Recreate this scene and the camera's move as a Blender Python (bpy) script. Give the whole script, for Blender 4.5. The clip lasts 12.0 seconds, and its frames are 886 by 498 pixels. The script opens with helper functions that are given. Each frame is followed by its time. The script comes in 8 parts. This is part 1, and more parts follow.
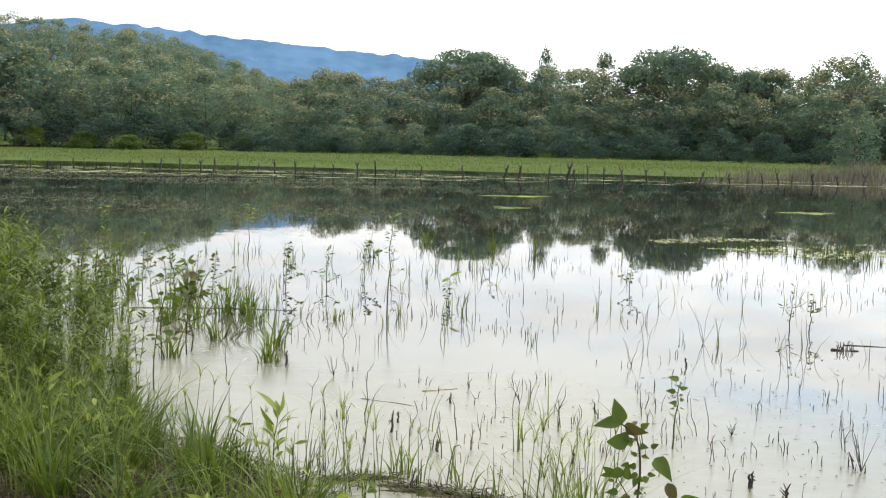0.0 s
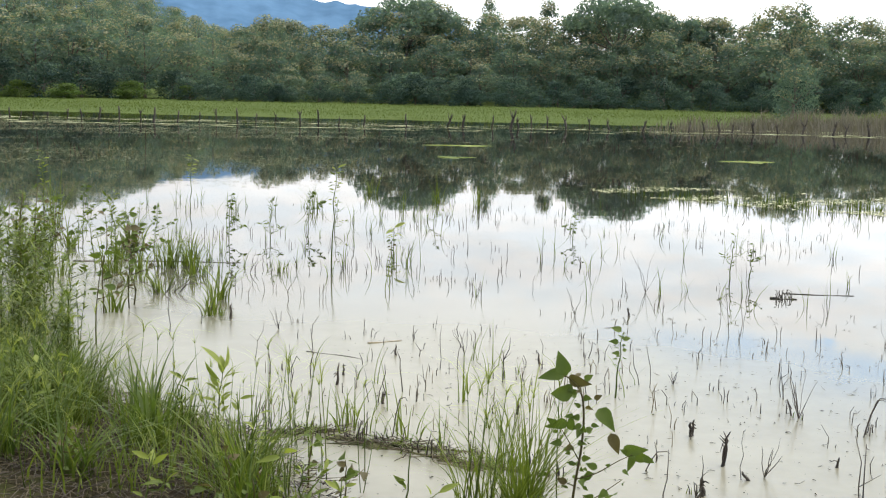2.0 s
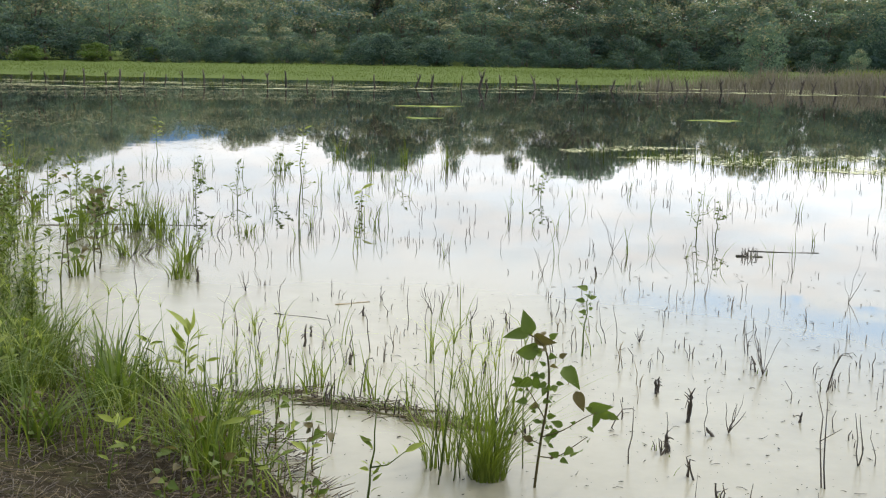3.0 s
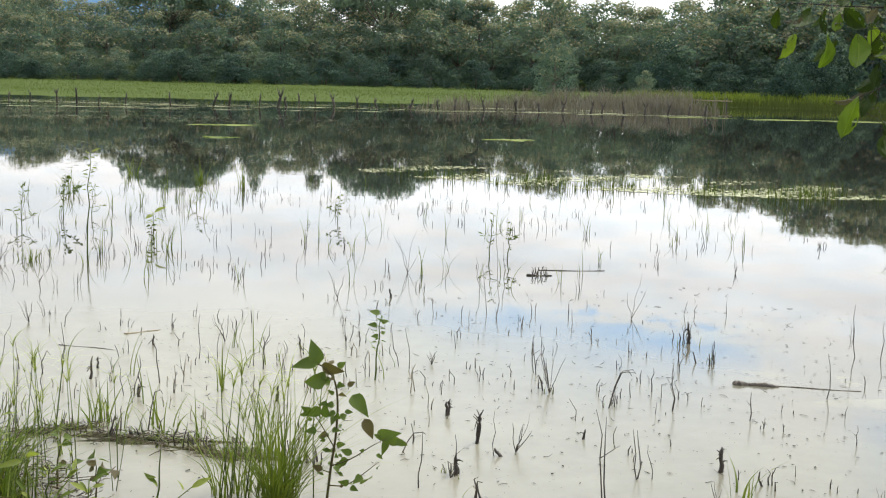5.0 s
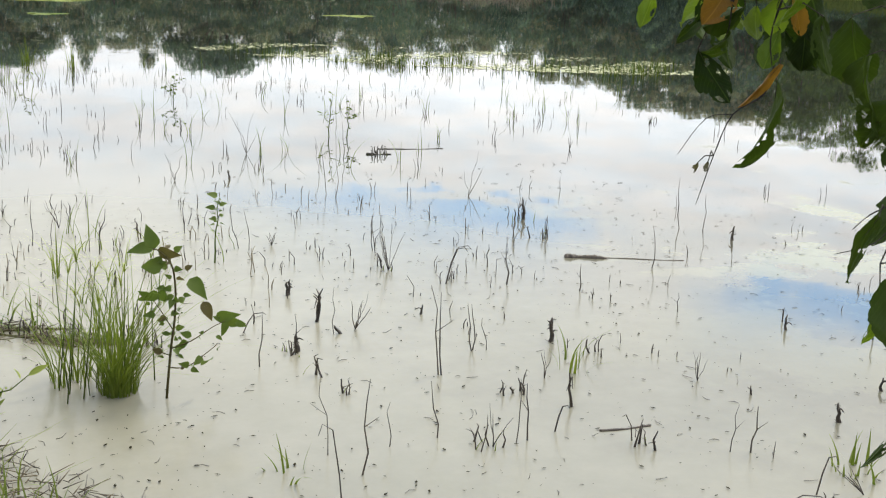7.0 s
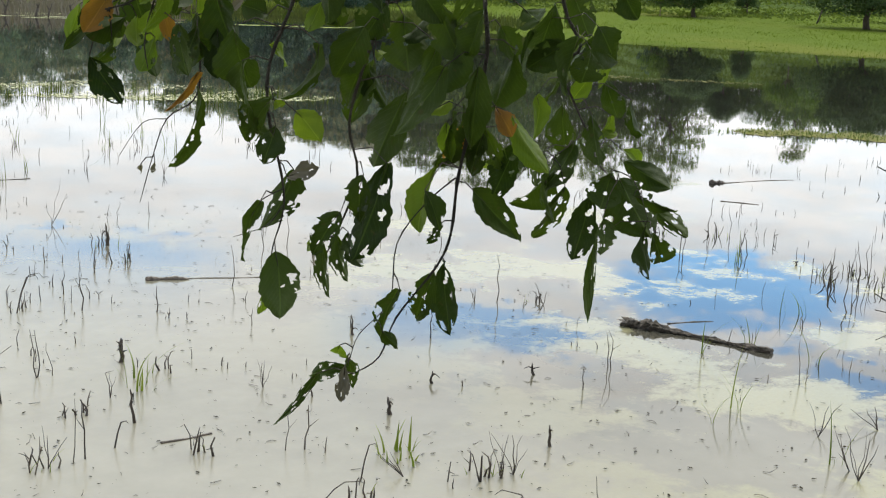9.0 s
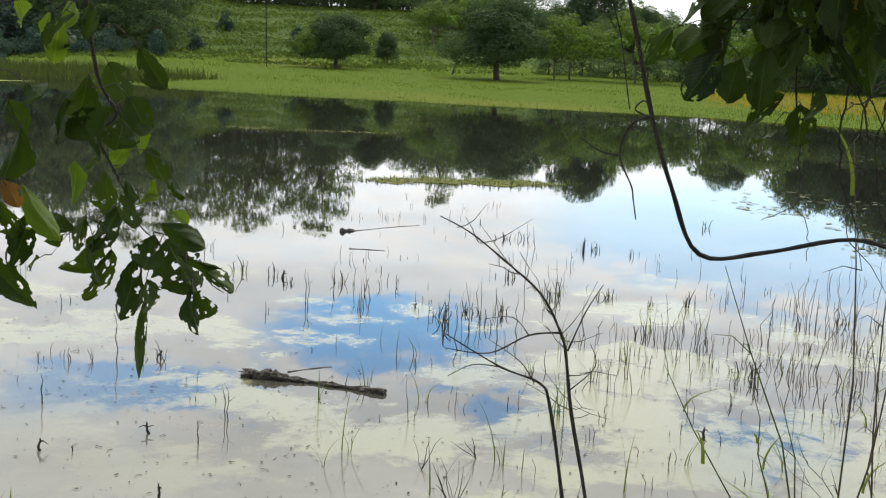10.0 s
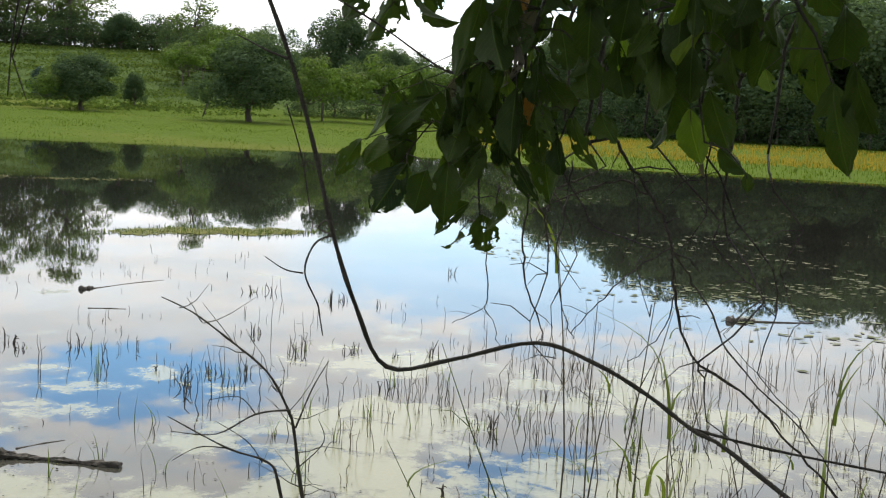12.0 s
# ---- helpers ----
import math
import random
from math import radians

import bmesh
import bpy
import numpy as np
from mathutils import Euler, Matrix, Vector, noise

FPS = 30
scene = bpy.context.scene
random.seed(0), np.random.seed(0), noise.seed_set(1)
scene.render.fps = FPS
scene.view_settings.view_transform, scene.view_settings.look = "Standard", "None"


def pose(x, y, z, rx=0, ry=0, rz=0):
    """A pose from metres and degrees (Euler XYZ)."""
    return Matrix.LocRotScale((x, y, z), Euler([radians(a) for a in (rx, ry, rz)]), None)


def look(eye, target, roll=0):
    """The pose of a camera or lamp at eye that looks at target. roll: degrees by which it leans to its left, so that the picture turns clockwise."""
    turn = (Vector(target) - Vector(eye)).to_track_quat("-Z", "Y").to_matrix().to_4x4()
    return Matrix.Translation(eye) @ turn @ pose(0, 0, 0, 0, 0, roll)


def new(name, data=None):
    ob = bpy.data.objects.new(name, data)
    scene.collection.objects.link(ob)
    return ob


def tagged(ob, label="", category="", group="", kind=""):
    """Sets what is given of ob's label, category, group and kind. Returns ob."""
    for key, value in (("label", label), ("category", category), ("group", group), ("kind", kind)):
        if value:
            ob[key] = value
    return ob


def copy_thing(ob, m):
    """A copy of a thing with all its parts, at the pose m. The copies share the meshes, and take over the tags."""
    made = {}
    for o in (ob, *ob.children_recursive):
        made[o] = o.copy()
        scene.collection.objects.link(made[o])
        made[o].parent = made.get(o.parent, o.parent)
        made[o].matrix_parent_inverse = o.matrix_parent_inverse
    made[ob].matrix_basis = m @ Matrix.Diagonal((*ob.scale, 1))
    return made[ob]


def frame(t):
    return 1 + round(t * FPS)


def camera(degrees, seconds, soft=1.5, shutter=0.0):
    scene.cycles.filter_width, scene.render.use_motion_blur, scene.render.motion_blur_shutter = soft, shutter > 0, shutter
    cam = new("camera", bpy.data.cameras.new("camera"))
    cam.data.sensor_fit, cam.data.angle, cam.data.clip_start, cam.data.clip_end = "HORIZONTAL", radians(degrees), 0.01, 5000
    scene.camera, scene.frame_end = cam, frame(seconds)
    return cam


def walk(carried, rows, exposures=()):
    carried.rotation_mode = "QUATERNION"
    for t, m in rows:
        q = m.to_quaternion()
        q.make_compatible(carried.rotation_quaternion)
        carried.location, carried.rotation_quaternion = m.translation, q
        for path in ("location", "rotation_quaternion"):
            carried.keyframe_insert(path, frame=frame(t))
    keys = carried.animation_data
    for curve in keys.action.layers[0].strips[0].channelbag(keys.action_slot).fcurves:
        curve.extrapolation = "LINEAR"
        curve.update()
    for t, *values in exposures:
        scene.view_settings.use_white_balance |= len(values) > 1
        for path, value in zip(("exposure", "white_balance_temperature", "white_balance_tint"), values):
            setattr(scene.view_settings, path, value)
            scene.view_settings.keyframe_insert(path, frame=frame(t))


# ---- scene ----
cam = camera(39.9, 12.0, soft=1.2)
PATH = [
    (0, (-0.002, 0.075, 1.706), (0.001, 2.067, 1.526), 1.2),
    (0.5, (-0.001, 0.102, 1.709), (0.013, 2.094, 1.533), 1.4),
    (1, (-0.005, 0.105, 1.704), (0.025, 2.096, 1.514), 1.3),
    (1.5, (-0.009, 0.09, 1.718), (0.049, 2.074, 1.472), 1.4),
    (2, (-0.005, 0.078, 1.726), (0.091, 2.059, 1.465), 1.2),
    (2.5, (0.002, 0.085, 1.722), (0.118, 2.059, 1.428), 1.0),
    (3, (0.018, 0.081, 1.722), (0.163, 2.049, 1.399), 0.9),
    (3.5, (0.055, 0.083, 1.726), (0.331, 2.039, 1.417), 1.3),
    (3.7, (0.075, 0.107, 1.71), (0.393, 2.059, 1.411), 1.0),
    (5.3, (0.078, 0.027, 1.801), (0.57, 1.943, 1.511), 1.8),
    (5.5, (0.062, 0.014, 1.821), (0.577, 1.923, 1.517), 2.0),
    (6, (0.066, 0.01, 1.883), (0.646, 1.898, 1.571), 2.1),
    (6.5, (0.07, -0.01, 1.89), (0.719, 1.849, 1.543), 2.5),
    (6.7, (0.073, -0.022, 1.86), (0.74, 1.813, 1.425), 2.4),
    (8.3, (0.233, -0.145, 1.714), (1.224, 1.515, 1.2), 1.5),
    (8.5, (0.24, -0.196, 1.726), (1.316, 1.419, 1.242), 2.1),
    (8.7, (0.238, -0.259, 1.746), (1.356, 1.333, 1.28), 2.3),
    (9, (0.284, -0.368, 1.796), (1.502, 1.163, 1.386), 2.6),
    (9.5, (0.316, -0.529, 1.812), (1.733, 0.839, 1.466), 2.6),
    (10, (0.356, -0.624, 1.847), (1.967, 0.521, 1.542), 2.8),
    (10.5, (0.406, -0.652, 1.933), (2.12, 0.343, 1.663), 3.3),
    (11, (0.419, -0.687, 1.978), (2.191, 0.215, 1.763), 3.4),
    (11.5, (0.414, -0.708, 1.989), (2.214, 0.143, 1.789), 2.7),
    (12, (0.412, -0.716, 1.979), (2.226, 0.095, 1.757), 2.8),
]
walk(cam, [(t, look(eye, target, roll)) for t, eye, target, roll in PATH], exposures=((0.0, 1.38), (8.3, 1.38), (9.0, 1.31), (10.2, 1.17), (12.0, 1.15)))

# ---- world, sun ----
SUN_AZ, SUN_EL = 62.0, 56.0          # degrees clockwise from +y, and up


def link(nt, a, b):
    nt.links.new(a, b)


def calc(nt, op, a, b=None, c=None, clamp=False):
    n = nt.nodes.new("ShaderNodeMath")
    n.operation, n.use_clamp = op, clamp
    for i, s in enumerate((a, b, c)):
        if s is None:
            continue
        if isinstance(s, (int, float)):
            n.inputs[i].default_value = s
        else:
            link(nt, s, n.inputs[i])
    return n.outputs[0]


def ramp(nt, fac, stops):
    n = nt.nodes.new("ShaderNodeValToRGB")
    e = n.color_ramp.elements
    while len(e) < len(stops):
        e.new(0.5)
    for el, (p, c) in zip(e, stops):
        el.position, el.color = p, (*c, 1.0)
    link(nt, fac, n.inputs[0])
    return n.outputs[0]


def noise_fac(nt, vec, scale, detail=4.0, rough=0.55, distortion=0.0):
    n = nt.nodes.new("ShaderNodeTexNoise")
    n.inputs["Scale"].default_value, n.inputs["Detail"].default_value = scale, detail
    n.inputs["Roughness"].default_value, n.inputs["Distortion"].default_value = rough, distortion
    link(nt, vec, n.inputs["Vector"])
    return n.outputs[0]


def mapped(nt, vec, scale):
    n = nt.nodes.new("ShaderNodeMapping")
    n.inputs["Scale"].default_value = scale
    link(nt, vec, n.inputs["Vector"])
    return n.outputs[0]


def smooth(nt, val, lo, hi, a=0.0, b=1.0):
    n = nt.nodes.new("ShaderNodeMapRange")
    n.interpolation_type = "SMOOTHSTEP"
    for i, s in ((1, lo), (2, hi), (3, a), (4, b)):
        n.inputs[i].default_value = s
    link(nt, val, n.inputs[0])
    return n.outputs[0]


def mixed(nt, fac, a, b):
    n = nt.nodes.new("ShaderNodeMix")
    n.data_type = "RGBA"
    for sock, s in ((n.inputs[0], fac), (n.inputs[6], a), (n.inputs[7], b)):
        if isinstance(s, (int, float)):
            sock.default_value = s
        elif isinstance(s, tuple):
            sock.default_value = (*s, 1.0)
        else:
            link(nt, s, sock)
    return n.outputs[2]


def make_world():
    w = bpy.data.worlds.new("sky")
    scene.world = w
    w.use_nodes = True
    nt = w.node_tree
    nt.nodes.clear()
    sky = nt.nodes.new("ShaderNodeTexSky")
    sky.sky_type, sky.sun_disc = "NISHITA", False
    sky.sun_elevation, sky.sun_rotation = radians(SUN_EL), radians(SUN_AZ)
    sky.air_density, sky.dust_density, sky.ozone_density = 1.0, 0.6, 1.5
    d = nt.nodes.new("ShaderNodeTexCoord").outputs["Generated"]
    sep = nt.nodes.new("ShaderNodeSeparateXYZ")
    link(nt, d, sep.inputs[0])
    x, y, z = sep.outputs
    deg = 180 / math.pi
    az = calc(nt, "MULTIPLY", calc(nt, "ARCTAN2", x, y), deg)
    el = calc(nt, "MULTIPLY", calc(nt, "ARCSINE", z), deg)
    # cloud deck, seen in perspective: stretched sideways low in the sky
    n1 = noise_fac(nt, mapped(nt, d, (7, 7, 34)), 1.0, 6, 0.6)
    n2 = noise_fac(nt, mapped(nt, d, (22, 22, 95)), 1.0, 5, 0.65)
    wob = calc(nt, "ADD", calc(nt, "MULTIPLY", calc(nt, "SUBTRACT", n1, 0.5), 3.4), calc(nt, "MULTIPLY", calc(nt, "SUBTRACT", n2, 0.5), 5.0))
    gap = None
    # breaks of blue between the clouds: azimuth, elevation, half widths, depth
    for a0, e0, sa, se, k in ((19, 12.6, 11, 1.4, 0.8), (40, 15.6, 7.5, 1.3, 1.0), (52, 12.9, 6.5, 2.1, 1.0), (58.5, 16.2, 3, 1.0, 0.9),
                              (72, 7.4, 14, 3.4, 0.55), (70, 16.8, 5, 1.3, 0.9), (-14, 20, 16, 3, 0.9), (20, 27, 24, 4, 0.9), (84, 24, 14, 4, 0.9), (150, 30, 40, 10, 0.9), (-120, 35, 60, 14, 0.9)):
        q = calc(nt, "ADD", calc(nt, "POWER", calc(nt, "ABSOLUTE", calc(nt, "DIVIDE", calc(nt, "SUBTRACT", az, a0), sa)), 2.0),
                 calc(nt, "POWER", calc(nt, "ABSOLUTE", calc(nt, "DIVIDE", calc(nt, "SUBTRACT", calc(nt, "ADD", el, wob), e0), se)), 2.0))
        g = calc(nt, "MULTIPLY", smooth(nt, q, 1.25, 0.35), k)
        gap = g if gap is None else calc(nt, "MAXIMUM", gap, g)
    # clouds: brighter towards the sun, a little greyer in their folds
    dot = nt.nodes.new("ShaderNodeVectorMath")
    dot.operation = "DOT_PRODUCT"
    link(nt, d, dot.inputs[0])
    dot.inputs[1].default_value = (math.sin(radians(SUN_AZ)) * math.cos(radians(SUN_EL)), math.cos(radians(SUN_AZ)) * math.cos(radians(SUN_EL)), math.sin(radians(SUN_EL)))
    toward = smooth(nt, dot.outputs["Value"], -0.4, 1.0, 0.8, 2.0)
    folds = smooth(nt, n1, 0.3, 0.7, 0.9, 1.1)
    lum = calc(nt, "MULTIPLY", calc(nt, "MULTIPLY", toward, folds), CLOUD)
    bg_sky, bg_cloud = nt.nodes.new("ShaderNodeBackground"), nt.nodes.new("ShaderNodeBackground")
    deep = nt.nodes.new("ShaderNodeMix")
    deep.data_type, deep.blend_type = "RGBA", "MULTIPLY"
    deep.inputs[0].default_value, deep.inputs[7].default_value = 1.0, (0.57, 0.83, 0.98, 1.0)
    link(nt, sky.outputs[0], deep.inputs[6])
    link(nt, deep.outputs[2], bg_sky.inputs[0])
    bg_sky.inputs[1].default_value = BLUE
    cl = mixed(nt, smooth(nt, n2, 0.35, 0.65), (0.90, 0.96, 1.0), (1.0, 0.99, 0.97))
    link(nt, cl, bg_cloud.inputs[0])
    link(nt, lum, bg_cloud.inputs[1])
    mx = nt.nodes.new("ShaderNodeMixShader")
    link(nt, gap, mx.inputs[0])
    link(nt, bg_cloud.outputs[0], mx.inputs[1])
    link(nt, bg_sky.outputs[0], mx.inputs[2])
    out = nt.nodes.new("ShaderNodeOutputWorld")
    link(nt, mx.outputs[0], out.inputs[0])


CLOUD, BLUE = 0.46, 0.13
make_world()
sun = new("sun", bpy.data.lights.new("sun", "SUN"))
sun.data.energy, sun.data.angle, sun.data.color = 0.9, radians(8.0), (1.0, 0.95, 0.86)
sun.matrix_world = look((math.sin(radians(SUN_AZ)) * math.cos(radians(SUN_EL)) * 50, math.cos(radians(SUN_AZ)) * math.cos(radians(SUN_EL)) * 50, math.sin(radians(SUN_EL)) * 50), (0, 0, 0))


# ---- materials ----
def material(name):
    m = bpy.data.materials.new(name)
    m.use_nodes = True
    nt = m.node_tree
    p = nt.nodes["Principled BSDF"]
    return m, nt, p


def position(nt):
    return nt.nodes.new("ShaderNodeNewGeometry").outputs["Position"]


def bump(nt, p, height, strength, distance=0.02):
    n = nt.nodes.new("ShaderNodeBump")
    n.inputs["Strength"].default_value, n.inputs["Distance"].default_value = strength, distance
    link(nt, height, n.inputs["Height"])
    link(nt, n.outputs[0], p.inputs["Normal"])


def leaf_material(name, dark, light, rough=0.5, through_light=0.35, spread=0.8, spots=None, patch=0.0, gloss=0.2, veins=False):
    """Foliage: each leaf has its own tone between dark and light, with light passing through it."""
    m, nt, p = material(name)
    geo = nt.nodes.new("ShaderNodeNewGeometry")
    obj = nt.nodes.new("ShaderNodeObjectInfo")
    isl = geo.outputs["Random Per Island"]
    grain = noise_fac(nt, geo.outputs["Position"], 35.0, 3)
    f = calc(nt, "ADD", calc(nt, "MULTIPLY", isl, spread * 0.6), calc(nt, "MULTIPLY", obj.outputs["Random"], spread * 0.4))
    f = calc(nt, "ADD", f, calc(nt, "MULTIPLY", calc(nt, "SUBTRACT", grain, 0.5), 0.35), clamp=True)
    if patch:
        big = noise_fac(nt, geo.outputs["Position"], patch, 3)
        f = calc(nt, "ADD", f, calc(nt, "MULTIPLY", calc(nt, "SUBTRACT", big, 0.5), 1.1), clamp=True)
    col = mixed(nt, f, dark, light)
    if veins:                                 # a pale midrib and side veins
        sep = nt.nodes.new("ShaderNodeSeparateXYZ")
        link(nt, nt.nodes.new("ShaderNodeTexCoord").outputs["Object"], sep.inputs[0])
        off = calc(nt, "ABSOLUTE", sep.outputs[1])
        wave = calc(nt, "ABSOLUTE", calc(nt, "SINE", calc(nt, "MULTIPLY", calc(nt, "SUBTRACT", sep.outputs[0], calc(nt, "MULTIPLY", off, 0.7)), 38.0)))
        vein = calc(nt, "MAXIMUM", smooth(nt, off, 0.022, 0.010), calc(nt, "MULTIPLY", smooth(nt, wave, 0.16, 0.03), 0.5))
        col = mixed(nt, calc(nt, "MULTIPLY", vein, 0.28), col, tuple(min(1, c * 2.2) for c in light))
        bump(nt, p, calc(nt, "ADD", vein, grain), 0.4, 0.01)
    if spots:
        col = mixed(nt, smooth(nt, noise_fac(nt, geo.outputs["Position"], 60.0, 4), 0.62, 0.72, 0.0, 0.8), col, spots)
    link(nt, col, p.inputs["Base Color"])
    p.inputs["Roughness"].default_value = rough
    p.inputs["Specular IOR Level"].default_value = gloss
    if through_light:
        tr = nt.nodes.new("ShaderNodeBsdfTranslucent")
        link(nt, mixed(nt, 0.6, col, mixed(nt, f, tuple(min(1, c * k) for c, k in zip(dark, (2.0, 2.2, 0.8))), tuple(min(1, c * k) for c, k in zip(light, (1.7, 1.8, 0.7))))), tr.inputs[0])
        ms = nt.nodes.new("ShaderNodeMixShader")
        ms.inputs[0].default_value = through_light
        link(nt, p.outputs[0], ms.inputs[1])
        link(nt, tr.outputs[0], ms.inputs[2])
        link(nt, ms.outputs[0], nt.nodes["Material Output"].inputs[0])
    return m


def plain_material(name, dark, light, scale, rough=0.8, relief=0.4, stretch=(1, 1, 1)):
    m, nt, p = material(name)
    pos = mapped(nt, position(nt), stretch)
    a, b = noise_fac(nt, pos, scale, 5), noise_fac(nt, pos, scale * 7.3, 4)
    obj = nt.nodes.new("ShaderNodeObjectInfo")
    f = calc(nt, "ADD", calc(nt, "MULTIPLY", a, 0.65), calc(nt, "MULTIPLY", b, 0.35))
    f = calc(nt, "ADD", f, calc(nt, "MULTIPLY", calc(nt, "SUBTRACT", obj.outputs["Random"], 0.5), 0.25))
    link(nt, ramp(nt, f, [(0.3, dark), (0.7, light)]), p.inputs["Base Color"])
    p.inputs["Roughness"].default_value = rough
    bump(nt, p, b, relief, 0.01)
    return m


def water_material():
    m, nt, p = material("pond_water")
    pos = position(nt)
    sep = nt.nodes.new("ShaderNodeSeparateXYZ")
    link(nt, pos, sep.inputs[0])
    x, y, _ = sep.outputs
    # a film of pale scum, whole by the near bank and torn into rafts further out
    dist = calc(nt, "SQRT", calc(nt, "ADD", calc(nt, "POWER", calc(nt, "SUBTRACT", x, 0.6), 2.0), calc(nt, "POWER", calc(nt, "SUBTRACT", y, 4.6), 2.0)))
    near = smooth(nt, calc(nt, "SQRT", calc(nt, "ADD", calc(nt, "POWER", calc(nt, "SUBTRACT", x, 3.4), 2.0), calc(nt, "POWER", calc(nt, "SUBTRACT", y, 2.6), 2.0))), 1.0, 13.0, 0.045, -0.13)
    field = calc(nt, "ADD", noise_fac(nt, mapped(nt, pos, (0.95, 0.95, 1)), 1.0, 11, 0.68, 0.15), near)
    east = calc(nt, "SQRT", calc(nt, "ADD", calc(nt, "POWER", calc(nt, "SUBTRACT", x, 7.5), 2.0), calc(nt, "POWER", calc(nt, "SUBTRACT", y, 0.6), 2.0)))
    field = calc(nt, "ADD", field, smooth(nt, east, 1.0, 5.5, 0.05, 0.0))
    rafts = smooth(nt, field, 0.525, 0.605)
    thin = noise_fac(nt, pos, 2.3, 6, 0.65)
    cover = calc(nt, "MULTIPLY", calc(nt, "MULTIPLY", rafts, smooth(nt, thin, 0.25, 0.5, 0.55, 0.8)), smooth(nt, dist, 2.8, 4.6, 0.15, 1.0))
    cover = calc(nt, "MULTIPLY", cover, smooth(nt, calc(nt, "SUBTRACT", calc(nt, "MULTIPLY", x, 0.8), calc(nt, "MULTIPLY", y, 0.6)), -2.2, 0.6, 0.2, 1.0))
    fine = noise_fac(nt, pos, 46.0, 4, 0.7)
    scum = mixed(nt, fine, (0.190, 0.184, 0.100), (0.260, 0.250, 0.146))
    murk = mixed(nt, noise_fac(nt, pos, 0.35, 4), (0.010, 0.011, 0.010), (0.026, 0.024, 0.019))
    # silt hangs in the shallows off the bank and thins out into the pond
    silt = smooth(nt, calc(nt, "ADD", calc(nt, "SQRT", calc(nt, "ADD", calc(nt, "POWER", calc(nt, "SUBTRACT", x, -0.6), 2.0), calc(nt, "POWER", calc(nt, "SUBTRACT", y, 5.2), 2.0))), calc(nt, "MULTIPLY", noise_fac(nt, pos, 0.5, 3), 2.0)), 2.6, 8.4, 0.92, 0.0)
    off = calc(nt, "ADD", calc(nt, "ADD", calc(nt, "MULTIPLY", calc(nt, "SUBTRACT", x, 0.7), 0.78), calc(nt, "MULTIPLY", calc(nt, "SUBTRACT", y, 1.6), 0.62)), calc(nt, "MULTIPLY", noise_fac(nt, pos, 0.6, 4), 1.6))
    silt = calc(nt, "MAXIMUM", silt, calc(nt, "MULTIPLY", smooth(nt, off, 3.0, 5.6, 0.92, 0.0), smooth(nt, y, -0.5, 2.2)))
    mud = mixed(nt, noise_fac(nt, pos, 3.2, 7, 0.7), (0.190, 0.178, 0.132), (0.285, 0.268, 0.205))
    bed = mixed(nt, silt, murk, mud)
    link(nt, mixed(nt, cover, bed, scum), p.inputs["Base Color"])
    link(nt, calc(nt, "MAXIMUM", smooth(nt, cover, 0.0, 0.8, 0.02, 0.16), calc(nt, "MULTIPLY", smooth(nt, silt, 0.15, 0.9), 0.24)), p.inputs["Roughness"])
    p.inputs["IOR"].default_value = 1.333
    r1 = noise_fac(nt, mapped(nt, pos, (0.25, 1.4, 1)), 1.1, 2)
    r2 = noise_fac(nt, mapped(nt, pos, (1.0, 2.6, 1)), 5.0, 3)
    h = calc(nt, "ADD", calc(nt, "MULTIPLY", r1, 1.0), calc(nt, "MULTIPLY", r2, 0.08))
    bump(nt, p, h, 0.011, 0.05)
    return m


def ground_material():
    m, nt, p = material("ground_soil_grass")
    pos = position(nt)
    sep = nt.nodes.new("ShaderNodeSeparateXYZ")
    link(nt, pos, sep.inputs[0])
    big, mid, fine = noise_fac(nt, pos, 0.05, 5), noise_fac(nt, pos, 0.6, 5), noise_fac(nt, pos, 9.0, 5, 0.7)
    grass = mixed(nt, calc(nt, "ADD", calc(nt, "MULTIPLY", mid, 0.6), calc(nt, "MULTIPLY", fine, 0.4)), (0.046, 0.078, 0.008), (0.100, 0.134, 0.014))
    dry = mixed(nt, smooth(nt, big, 0.5, 0.68), grass, (0.105, 0.118, 0.020))
    dry = mixed(nt, smooth(nt, sep.outputs[2], 1.1, 2.2), dry, mixed(nt, mid, (0.038, 0.066, 0.016), (0.076, 0.106, 0.028)))    # olive pasture up the hill
    marsh = smooth(nt, calc(nt, "SUBTRACT", calc(nt, "MULTIPLY", sep.outputs[1], 0.62), sep.outputs[0]), 0.0, 6.0)
    dry = mixed(nt, calc(nt, "MULTIPLY", marsh, smooth(nt, sep.outputs[1], 40.0, 50.0)), dry, mixed(nt, mid, (0.050, 0.074, 0.020), (0.096, 0.124, 0.036)))    # pale wet sedge beyond the posts
    soil = mixed(nt, fine, (0.010, 0.008, 0.005), (0.052, 0.042, 0.028))
    away = smooth(nt, calc(nt, "SQRT", calc(nt, "ADD", calc(nt, "POWER", sep.outputs[0], 2.0), calc(nt, "POWER", sep.outputs[1], 2.0))), 9.0, 24.0)
    bare = calc(nt, "MULTIPLY", smooth(nt, calc(nt, "ADD", mid, calc(nt, "MULTIPLY", fine, 0.3)), 0.66, 0.9, 1.0, 0.45), calc(nt, "SUBTRACT", 1.0, away))
    link(nt, mixed(nt, bare, dry, soil), p.inputs["Base Color"])
    p.inputs["Roughness"].default_value = 0.95
    p.inputs["Specular IOR Level"].default_value = 0.04
    bump(nt, p, calc(nt, "ADD", fine, mid), 0.7, 0.06)
    return m


